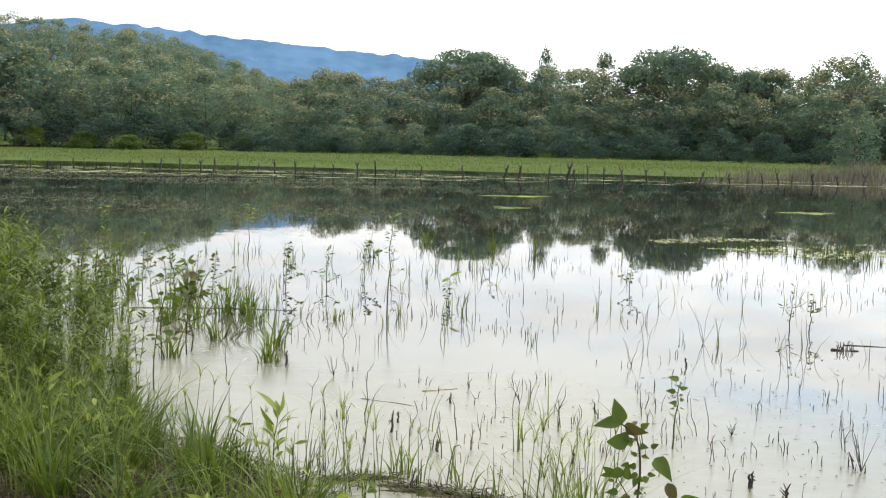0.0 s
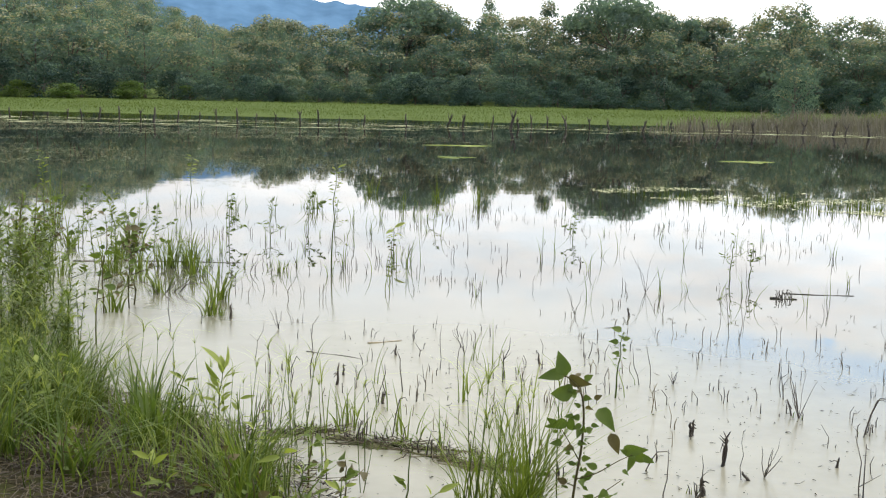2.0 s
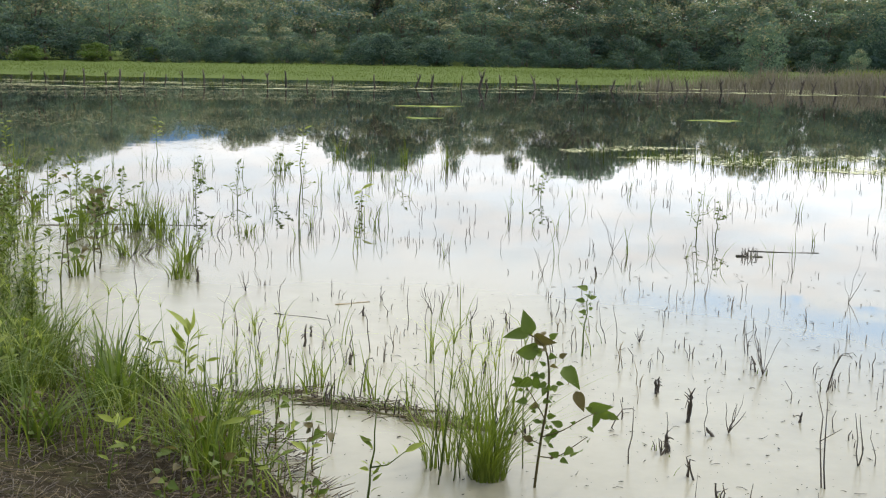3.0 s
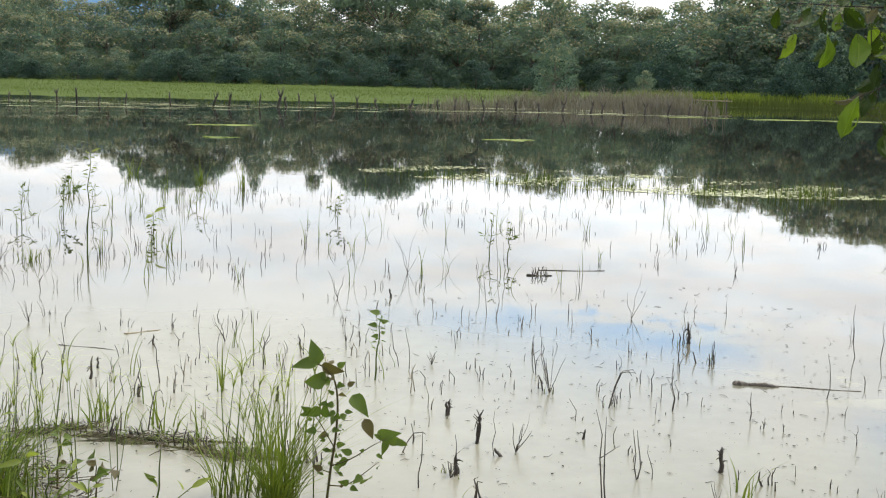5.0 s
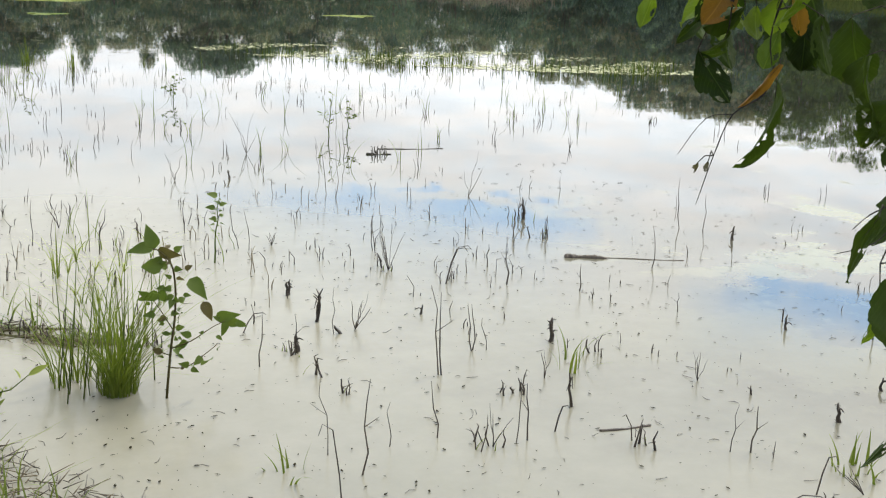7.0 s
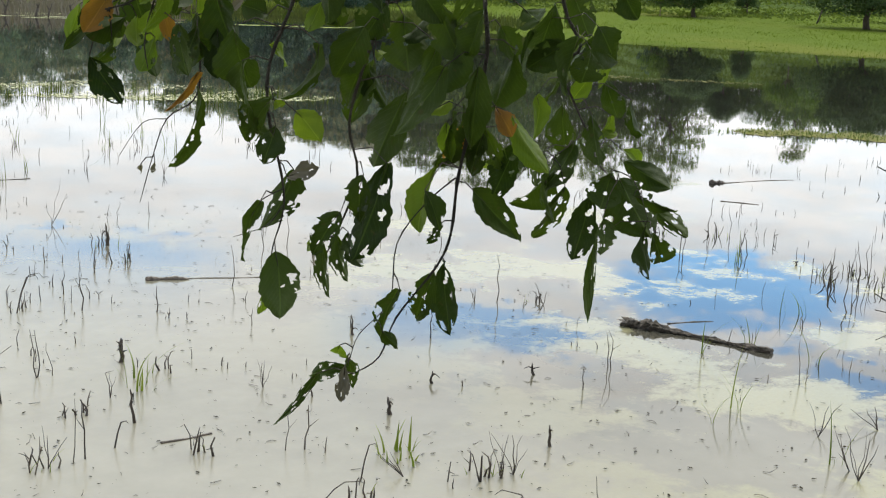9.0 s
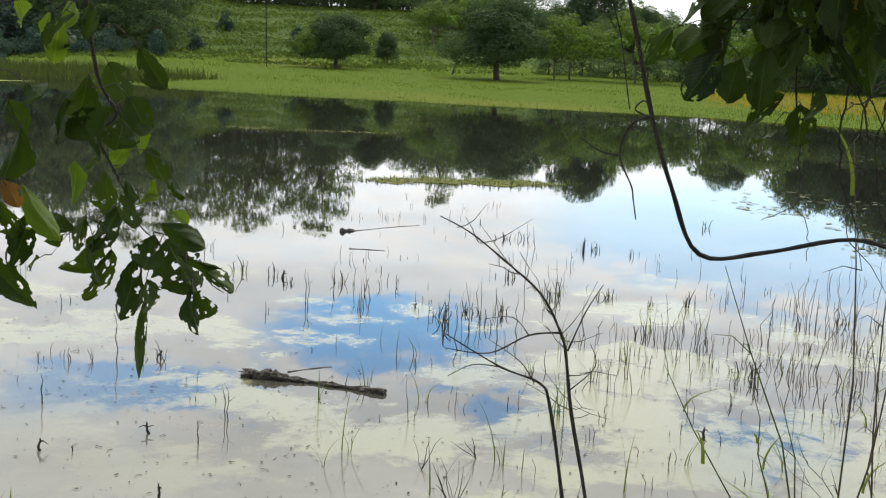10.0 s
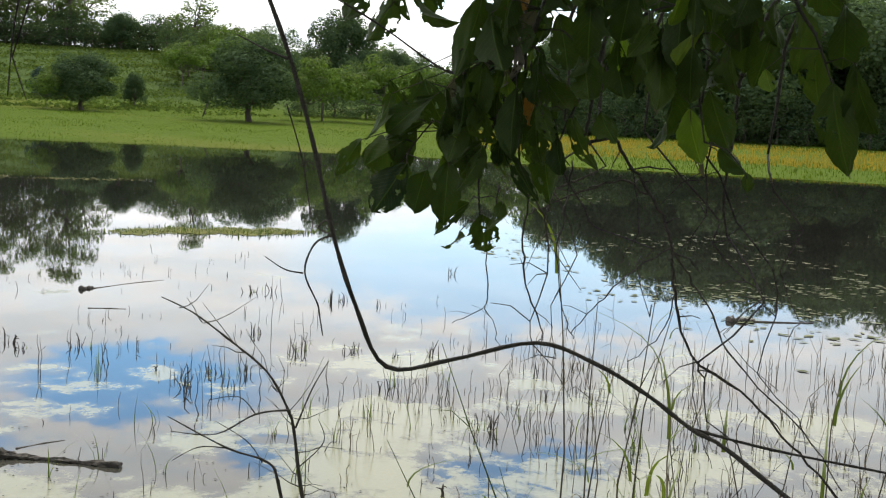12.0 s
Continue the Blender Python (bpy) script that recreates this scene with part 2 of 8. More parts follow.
def mountain_material():
    m, nt, p = material("hazed_mountain")
    pos = position(nt)
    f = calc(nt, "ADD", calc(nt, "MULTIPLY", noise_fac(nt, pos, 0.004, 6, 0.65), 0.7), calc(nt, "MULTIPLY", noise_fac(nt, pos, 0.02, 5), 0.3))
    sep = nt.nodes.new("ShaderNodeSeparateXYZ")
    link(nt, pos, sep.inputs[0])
    # blue of the distance haze is put into the ridge's base colour
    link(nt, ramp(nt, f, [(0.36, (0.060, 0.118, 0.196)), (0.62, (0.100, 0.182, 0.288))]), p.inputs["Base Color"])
    p.inputs["Roughness"].default_value = 1.0
    p.inputs["Specular IOR Level"].default_value = 0.0
    return m


M_WATER, M_GROUND, M_MOUNTAIN = water_material(), ground_material(), mountain_material()
M_BARK = plain_material("bark", (0.05, 0.04, 0.03), (0.17, 0.14, 0.11), 9.0, 0.9, 0.8, (1, 1, 0.25))
M_DEAD = plain_material("wet_dead_stalk", (0.022, 0.017, 0.013), (0.085, 0.065, 0.045), 20.0, 0.6, 0.5, (1, 1, 0.2))
M_DRY = plain_material("dry_stalk", (0.12, 0.09, 0.05), (0.30, 0.24, 0.14), 20.0, 0.8, 0.4, (1, 1, 0.2))
M_POST = plain_material("weathered_post", (0.022, 0.019, 0.016), (0.085, 0.072, 0.058), 7.0, 0.9, 0.8, (1, 1, 0.2))
M_LOG = plain_material("grey_log", (0.012, 0.010, 0.008), (0.23, 0.195, 0.150), 30.0, 0.85, 1.0, (1, 1, 3))
M_MUD = plain_material("mud_and_rot", (0.042, 0.042, 0.020), (0.140, 0.130, 0.060), 12.0, 0.85, 0.9)
for m in (M_MUD,):
    m.node_tree.nodes["Principled BSDF"].inputs["Specular IOR Level"].default_value = 0.1
M_SPECK = plain_material("rotten_speck", (0.012, 0.011, 0.008), (0.035, 0.03, 0.02), 30.0, 1.0, 0.0)
M_SPECK.node_tree.nodes["Principled BSDF"].inputs["Specular IOR Level"].default_value = 0.0
M_CANE = plain_material("brown_cane", (0.035, 0.026, 0.014), (0.12, 0.09, 0.045), 20.0, 0.7, 0.4, (1, 1, 0.2))
M_VINE = plain_material("vine_bark", (0.016, 0.013, 0.009), (0.062, 0.052, 0.034), 40.0, 0.85, 0.8)
# leaf green lifted and blued: air haze over the far shore, mixed into the colour
M_FOREST_HAZED = leaf_material("hazed_forest_leaf", (0.074, 0.114, 0.122), (0.156, 0.204, 0.178), 0.9, 0.55, 0.8, patch=0.12, gloss=0.08)
# darker forest leaf: shade under the wood's edge is put into its colour
M_UNDERWOOD_SHADED = leaf_material("shaded_underwood_leaf", (0.032, 0.058, 0.056), (0.074, 0.110, 0.088), 0.9, 0.3, 0.6, gloss=0.06)
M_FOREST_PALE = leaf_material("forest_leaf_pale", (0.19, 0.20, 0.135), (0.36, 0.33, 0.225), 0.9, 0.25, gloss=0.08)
M_OLIVE = leaf_material("olive_leaf", (0.055, 0.088, 0.028), (0.145, 0.185, 0.060), 0.7, 0.45, patch=0.2)
M_FRESH = leaf_material("fresh_leaf", (0.05, 0.10, 0.016), (0.15, 0.22, 0.035), 0.55, 0.35)
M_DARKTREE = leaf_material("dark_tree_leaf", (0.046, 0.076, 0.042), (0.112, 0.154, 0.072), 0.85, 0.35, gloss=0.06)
M_GRASS = leaf_material("grass_blade", (0.038, 0.070, 0.010), (0.205, 0.240, 0.040), 0.5, 0.34)
M_GRASS_FAR = leaf_material("marsh_grass", (0.056, 0.080, 0.018), (0.118, 0.146, 0.038), 0.9, 0.3, patch=0.06, gloss=0.03)
M_MEADOW = leaf_material("meadow_grass", (0.048, 0.080, 0.008), (0.112, 0.142, 0.016), 0.9, 0.45, 0.6, patch=0.2, gloss=0.03)
M_HAY = leaf_material("golden_grass", (0.25, 0.175, 0.028), (0.40, 0.27, 0.048), 0.9, 0.3, gloss=0.03)
M_REED = leaf_material("brown_reed", (0.104, 0.094, 0.080), (0.205, 0.182, 0.150), 0.8, 0.2)
M_TUFT = leaf_material("hill_tuft", (0.06, 0.10, 0.025), (0.16, 0.20, 0.055), 0.8, 0.2)
M_SCRUB = leaf_material("hillside_scrub", (0.056, 0.084, 0.022), (0.112, 0.142, 0.040), 0.9, 0.45, gloss=0.05)
M_LEAF = leaf_material("big_leaf", (0.009, 0.020, 0.003), (0.058, 0.092, 0.012), 0.6, 0.28, spots=(0.05, 0.045, 0.012), veins=True)
M_LEAF_YELLOW = leaf_material("yellow_leaf", (0.06, 0.115, 0.010), (0.16, 0.21, 0.024), 0.55, 0.35, veins=True)
M_LEAF_ORANGE = leaf_material("orange_leaf", (0.14, 0.065, 0.014), (0.26, 0.14, 0.028), 0.5, 0.4, spots=(0.09, 0.04, 0.015), veins=True)
M_SEDGE = leaf_material("sedge", (0.12, 0.16, 0.03), (0.30, 0.33, 0.08), 0.6, 0.35)
M_SEDGE_DULL = leaf_material("dull_sedge", (0.034, 0.050, 0.014), (0.084, 0.098, 0.032), 0.9, 0.3, gloss=0.05)
M_LEAF_DRY = leaf_material("dry_leaf", (0.07, 0.062, 0.045), (0.17, 0.155, 0.12), 0.8, 0.2)
M_WEED = leaf_material("weed_leaf", (0.042, 0.072, 0.014), (0.135, 0.175, 0.036), 0.5, 0.35)
M_WEED_RED = leaf_material("weed_leaf_bronze", (0.06, 0.055, 0.022), (0.13, 0.10, 0.045), 0.5, 0.3)
M_PAD = leaf_material("floating_pad", (0.055, 0.065, 0.028), (0.25, 0.25, 0.145), 0.8, 0.0, gloss=0.05)
M_ALGAE = plain_material("algae_mat", (0.070, 0.100, 0.018), (0.185, 0.215, 0.052), 3.0, 0.7, 0.8)
M_WEEDMAT = plain_material("weed_mat", (0.085, 0.090, 0.020), (0.200, 0.190, 0.050), 6.0, 0.8, 0.6)
M_SCUM_GLINT = plain_material("pale_scum_and_glint_mat", (0.30, 0.32, 0.15), (0.55, 0.55, 0.34), 1.5, 0.6, 0.6)
for m in (M_ALGAE, M_SCUM_GLINT, M_WEEDMAT):          # matt, wet growth and the streaks drawn for glints
    m.node_tree.nodes["Principled BSDF"].inputs["Specular IOR Level"].default_value = 0.08


# ---- mesh helpers ----
class Geo:
    """Vertices and faces in the making, with a material slot for each face."""

    def __init__(self):
        self.v, self.f, self.s = [], [], []

    def add(self, verts, faces, slot=0):
        o = len(self.v)
        self.v.extend(tuple(p) for p in verts)
        self.f.extend(tuple(i + o for i in q) for q in faces)
        self.s.extend([slot] * len(faces))

    def tube(self, pts, radii, sides=5, slot=0):
        pts = [Vector(p) for p in pts]
        if not hasattr(radii, "__len__"):
            radii = [radii] * len(pts)
        vs, fs = [], []
        for i, p in enumerate(pts):
            t = (pts[min(i + 1, len(pts) - 1)] - pts[max(i - 1, 0)]).normalized()
            a = t.cross(Vector((0.31, 0.95, 0.11))).normalized()
            b = t.cross(a)
            for k in range(sides):
                w = 2 * math.pi * k / sides
                vs.append(p + (a * math.cos(w) + b * math.sin(w)) * radii[i])
        for i in range(len(pts) - 1):
            for k in range(sides):
                j = (k + 1) % sides
                fs.append((i * sides + k, i * sides + j, (i + 1) * sides + j, (i + 1) * sides + k))
        fs.append(tuple(range(sides))[::-1])
        fs.append(tuple((len(pts) - 1) * sides + k for k in range(sides)))
        self.add(vs, fs, slot)

    def blade(self, base, yaw, h, w, bend, slot=0, seg=4):
        """A grass blade that arches over towards yaw."""
        base = Vector(base)
        out, side = Vector((math.cos(yaw), math.sin(yaw), 0)), Vector((-math.sin(yaw), math.cos(yaw), 0))
        vs, fs = [], []
        for i in range(seg + 1):
            u = i / seg
            c = base + out * (bend * h * u * u) + Vector((0, 0, h * (u - 0.35 * bend * u * u)))
            ww = w * (1 - u ** 1.6) * 0.5 + w * 0.03
            vs += [c - side * ww + out * ww * 0.3, c + side * ww + out * ww * 0.3]
        for i in range(seg):
            fs.append((2 * i, 2 * i + 1, 2 * i + 3, 2 * i + 2))
        self.add(vs, fs, slot)

    def leaf(self, m, length, width, fold=0.25, droop=0.3, rows=4, slot=0, widest=0.45):
        """A small leaf along +x of m: two folded halves."""
        vs, fs = [], []
        for i in range(rows + 1):
            u = i / rows
            w = width * 0.5 * math.sin(math.pi * u ** (math.log(0.5) / math.log(widest))) + 0.002 * length
            c = Vector((length * u, 0, -droop * length * u * u))
            vs += [m @ (c + Vector((0, -w, fold * w))), m @ c, m @ (c + Vector((0, w, fold * w)))]
        for i in range(rows):
            a = 3 * i
            fs += [(a, a + 1, a + 4, a + 3), (a + 1, a + 2, a + 5, a + 4)]
        self.add(vs, fs, slot)

    def mesh(self, name, mats, smoothed=True):
        me = bpy.data.meshes.new(name)
        me.from_pydata(self.v, [], self.f)
        for m in (mats if isinstance(mats, (list, tuple)) else [mats]):
            me.materials.append(m)
        me.polygons.foreach_set("material_index", self.s)
        me.polygons.foreach_set("use_smooth", [smoothed] * len(self.f))
        me.update()
        return me


def quads(name, centres, ta, tb, mats, slots=None, cup=0.5):
    """A mesh of many leaf-shaped quads from arrays of centres and half axes."""
    n = len(centres)
    v = np.empty((n, 4, 3))
    nrm = np.cross(ta, tb)
    nrm /= np.linalg.norm(nrm, axis=1)[:, None] + 1e-9
    lift = nrm * (np.linalg.norm(tb, axis=1)[:, None] * cup)
    v[:, 0], v[:, 1], v[:, 2], v[:, 3] = centres - ta, centres - tb + lift, centres + ta, centres + tb + lift
    me = bpy.data.meshes.new(name)
    me.vertices.add(4 * n)
    me.vertices.foreach_set("co", v.ravel())
    me.loops.add(4 * n)
    me.loops.foreach_set("vertex_index", np.arange(4 * n))
    me.polygons.add(n)
    me.polygons.foreach_set("loop_start", np.arange(n) * 4)
    me.polygons.foreach_set("loop_total", np.full(n, 4))
    for m in (mats if isinstance(mats, (list, tuple)) else [mats]):
        me.materials.append(m)
    if slots is not None:
        me.polygons.foreach_set("material_index", np.asarray(slots, dtype=np.int32))
    me.update(calc_edges=True)
    me.validate()
    return me


def part(name, me, parent, label="", m=None):
    ob = new(name, me)
    ob.parent = parent
    if m is not None:
        ob.matrix_basis = m
    return tagged(ob, label)


def thing(name, label, category, group="", m=None, me=None, kind=""):
    ob = new(name, me)
    if m is not None:
        ob.matrix_basis = m
    return tagged(ob, label, category, group, kind)


def smooth_line(pts, per=4):
    """Points along a smooth curve through pts."""
    pts = [Vector(p) for p in pts]
    out = []
    for i in range(len(pts) - 1):
        p0, p1, p2, p3 = pts[max(i - 1, 0)], pts[i], pts[i + 1], pts[min(i + 2, len(pts) - 1)]
        for k in range(per):
            t = k / per
            out.append(0.5 * (2 * p1 + (p2 - p0) * t + (2 * p0 - 5 * p1 + 4 * p2 - p3) * t * t + (3 * p1 - p0 - 3 * p2 + p3) * t ** 3))
    return out + [pts[-1]]


# ---- the lie of the land ----
POND = [(-30, 14), (-12, 11.8), (-4.6, 10.6), (-3.1, 9.9), (-2.85, 8.6), (-2.4, 7.6), (-1.9, 6.9), (-1.3, 6.45), (-0.75, 5.95), (-0.45, 5.25), (-0.25, 4.6), (0.08, 3.95), (0.5, 3.4), (0.95, 2.95),
        (1.6, 2.5), (2.2, 1.8), (2.65, 0.4), (2.7, -1.4), (3.5, -4), (8, -9), (20, -22), (45, -28), (56, -15), (51.5, 3), (48.5, 12), (48.3, 20), (46.5, 26), (43.6, 31.6),
        (42.0, 35.2), (40.6, 38.4), (39.5, 50), (40, 66), (34, 69), (28.5, 64), (26, 59), (14, 59), (-10, 60), (-40, 61), (-70, 58), (-60, 20)]


def pond_distance(x, y):
    """Metres from the water's edge: outside positive, inside negative."""
    x, y = np.asarray(x, float), np.asarray(y, float)
    best, inside = np.full(x.shape, 1e9), np.zeros(x.shape, bool)
    for (ax, ay), (bx, by) in zip(POND, POND[1:] + POND[:1]):
        dx, dy = bx - ax, by - ay
        u = np.clip(((x - ax) * dx + (y - ay) * dy) / (dx * dx + dy * dy), 0, 1)
        best = np.minimum(best, np.hypot(x - ax - u * dx, y - ay - u * dy))
        if ay != by:
            inside ^= ((ay > y) != (by > y)) & (x < dx * (y - ay) / dy + ax)
    return np.where(inside, -best, best)


def sstep(v, lo, hi):
    u = np.clip((v - lo) / (hi - lo), 0, 1)
    return u * u * (3 - 2 * u)


def patchy(x, y, s, seed=0.0):
    return 0.5 + 0.25 * (np.sin(x * s + seed) * np.cos(y * s * 1.3 + seed * 2) + np.sin((x + y) * s * 0.53 + 1.7 + seed) + 0.6 * np.sin(x * s * 2.9 - y * s * 2.1))


def height(x, y):
    x, y = np.asarray(x, float), np.asarray(y, float)
    sd, r, az = pond_distance(x, y), np.hypot(x, y), np.degrees(np.arctan2(x, y))
    sd = sd + 0.12 * np.sin(x * 5.1 + y * 2.2) * np.sin(y * 4.3 - x * 1.7) * np.clip(r / 4, 0, 1) + np.clip((r - 25) / 30, 0, 1) * 0.8 * np.sin(x * 0.61) * np.sin(y * 0.47 + x * 0.2)
    near = 1 - sstep(r, 18, 30)
    east = sstep(az, 32, 40) * (1 - near)
    out = np.clip(sd, 0, None)
    z = near * 0.34 * (1 - np.exp(-out / 1.6)) + (1 - near) * (0.05 * (1 - np.exp(-out / 2.0)) + 0.004 * out * (1 - east))
    z = z + east * 0.02 * np.clip(r - 52, 0, 60) * np.clip(out / 3, 0, 1)
    z = np.where(sd < 0, -np.minimum(0.6, -sd * 0.22), z)
    # flooded flats beyond the posts: low islands of sedge in shallow water
    flats = sstep(y, 55, 58) * (1 - sstep(y, 70, 76)) * (1 - sstep(az, 20, 24)) * (az > -80)
    isle = 0.10 * (patchy(x * 0.22, y, 1.0, 0.8) - 0.56) + 0.006 * (y - 64)
    z = z * (1 - flats) + isle * flats
    # wooded hill to the north-west, grassy hill to the north-east, rising ground beyond
    far = np.clip(out / 30, 0, 1)
    z = z + far * 10.5 * sstep(r, 122, 205) * (1 - sstep(az, -13.5, -3.0)) * sstep(az, -75, -40)
    z = z + far * 5.5 * sstep(r, 92, 150) * sstep(az, 34, 42) * (1 - sstep(az, 52, 74))
    z = z + far * 4.0 * sstep(r, 116, 150) * sstep(az, -9, -3) * (1 - sstep(az, 38, 46))
    z = z + far * 6.0 * sstep(r, 98, 128) * sstep(az, 66, 72) * (1 - sstep(az, 105, 120))
    z = z + far * 2.0 * sstep(r, 110, 220)
    return z


def ground_sheet():
    rings = np.concatenate([[0.0], np.geomspace(0.35, 4200, 230)])
    ang = np.radians(np.linspace(0, 360, 400, endpoint=False))
    R, A = np.meshgrid(rings[1:], ang, indexing="ij")
    X, Y = R * np.sin(A), R * np.cos(A)
    Z = height(X, Y)
    v = [(0.0, 0.0, float(height(0.0, 0.0)))] + list(zip(X.ravel().tolist(), Y.ravel().tolist(), Z.ravel().tolist()))
    n, k = len(ang), len(rings) - 1
    f = [(0, 1 + (j + 1) % n, 1 + j) for j in range(n)]
    for i in range(k - 1):
        a, b = 1 + i * n, 1 + (i + 1) * n
        f += [(a + j, a + (j + 1) % n, b + (j + 1) % n, b + j) for j in range(n)]
    me = bpy.data.meshes.new("ground")
    me.from_pydata(v, [], f)
    me.materials.append(M_GROUND)
    me.polygons.foreach_set("use_smooth", [True] * len(f))
    me.update()
    return thing("ground", "muddy and grassy ground round the pond", "ground", me=me, kind="structure")


ground_sheet()


def water_sheet():
    g = Geo()
    pts = [(-80, -5), (-80, 78), (26, 78), (26, 74), (44, 74), (44, 45), (56, 30), (62, 5), (62, -34), (2, -34), (1.2, -6), (0.7, 1.6), (-1.2, 4.0), (-6, 6)]
    g.add([(x, y, 0.0) for x, y in pts], [tuple(range(len(pts)))[::-1]])
    me = g.mesh("water", M_WATER, False)
    return thing("water", "still pond water with a pale floating film", "water", me=me, kind="structure")


water_sheet()


def mountains():
    """A long ridge some kilometres off, higher to the west."""
    g = Geo()
    n, rows = 220, 14
    vs, fs = [], []
    for i in range(n + 1):
        az = -34 + 50 * i / n
        crest = 289 - 4.85 * max(0.0, az + 16.7) - 5.0 * max(0.0, -16.7 - az) ** 1.5 - 2.4 * max(0, az + 0.5) ** 1.7
        crest += 7 * noise.noise(Vector((az * 0.55, 2.0, 0))) + 7 * noise.noise(Vector((az * 1.5, 7.0, 0))) + 6 * abs(noise.noise(Vector((az * 3.1, 4.0, 0)))) + 2 * noise.noise(Vector((az * 9.0, 1.0, 0)))
        for j in range(rows + 1):
            u = j / rows
            r = 2700 + 600 * u
            z = max(2.0, crest * (u ** 0.85) + (14 * noise.noise(Vector((az * 0.9, u * 6, 3)))) * math.sin(math.pi * u))
            vs.append((r * math.sin(radians(az)), r * math.cos(radians(az)), z))
    for i in range(n):
        for j in range(rows):
            a = i * (rows + 1) + j
            fs.append((a, a + rows + 1, a + rows + 2, a + 1))
    g.add(vs, fs)
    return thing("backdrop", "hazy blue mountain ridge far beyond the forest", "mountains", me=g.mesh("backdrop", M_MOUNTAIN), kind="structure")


mountains()


# ---- trees ----
def crown_mesh(name, rng, lumps, leaf, per_area, mats, pale=0.0, flat=1.0):
    """Leaf clumps on the outside of a set of lumps (x, y, z, radius)."""
    cs, ta, tb, sl = [], [], [], []
    low, high = min(q[2] for q in lumps), max(q[2] for q in lumps)
    for x, y, z, r in lumps:
        n = max(30, int(per_area * 4 * math.pi * r * r / (leaf * leaf)))
        d = rng.normal(size=(n, 3))
        d /= np.linalg.norm(d, axis=1)[:, None]
        d = d[d[:, 2] > -0.75]
        n = len(d)
        rad = r * (0.72 + 0.36 * rng.random(n) ** 0.6)[:, None]
        c = np.array((x, y, z)) + d * rad * np.array((1, 1, 0.95 * flat))
        nrm = d + rng.normal(scale=0.5, size=(n, 3)) + np.array((0, 0, 0.1))
        nrm /= np.linalg.norm(nrm, axis=1)[:, None]
        a = np.cross(nrm, rng.normal(size=(n, 3)))
        a /= np.linalg.norm(a, axis=1)[:, None] + 1e-9
        b = np.cross(nrm, a)
        s = leaf * (0.55 + 0.8 * rng.random(n))[:, None]
        cs.append(c), ta.append(a * s * 0.62), tb.append(b * s * 0.36)
        up = (z - low) / max(high - low, 0.1)         # whole clumps take the second leaf colour, most of all high in the crown
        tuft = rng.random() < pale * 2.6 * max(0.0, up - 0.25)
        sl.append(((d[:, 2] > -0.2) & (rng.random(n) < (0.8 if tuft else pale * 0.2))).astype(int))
    return quads(name, np.concatenate(cs), np.concatenate(ta), np.concatenate(tb), mats, np.concatenate(sl))


def limbs(g, rng, foot, fork, lumps, r0):
    """A tapered trunk to the fork, and a limb from there into every lump."""
    foot, fork = Vector(foot), Vector(fork)
    mid = foot.lerp(fork, 0.5) + Vector((rng.normal() * 0.12, rng.normal() * 0.12, 0))
    g.tube([foot - Vector((0, 0, 0.25)), foot.lerp(mid, 0.25), mid, fork], [r0 * 1.35, r0, r0 * 0.85, r0 * 0.7], 7)
    for x, y, z, r in lumps[:12]:
        tip = Vector((x, y, z))
        bow = fork.lerp(tip, 0.55) + Vector((0, 0, -0.12 * (tip - fork).length)) + Vector(rng.normal(size=3) * 0.1)
        g.tube([fork - Vector((0, 0, 0.1)), bow, tip], [r0 * 0.45, r0 * 0.26, r0 * 0.08], 5)


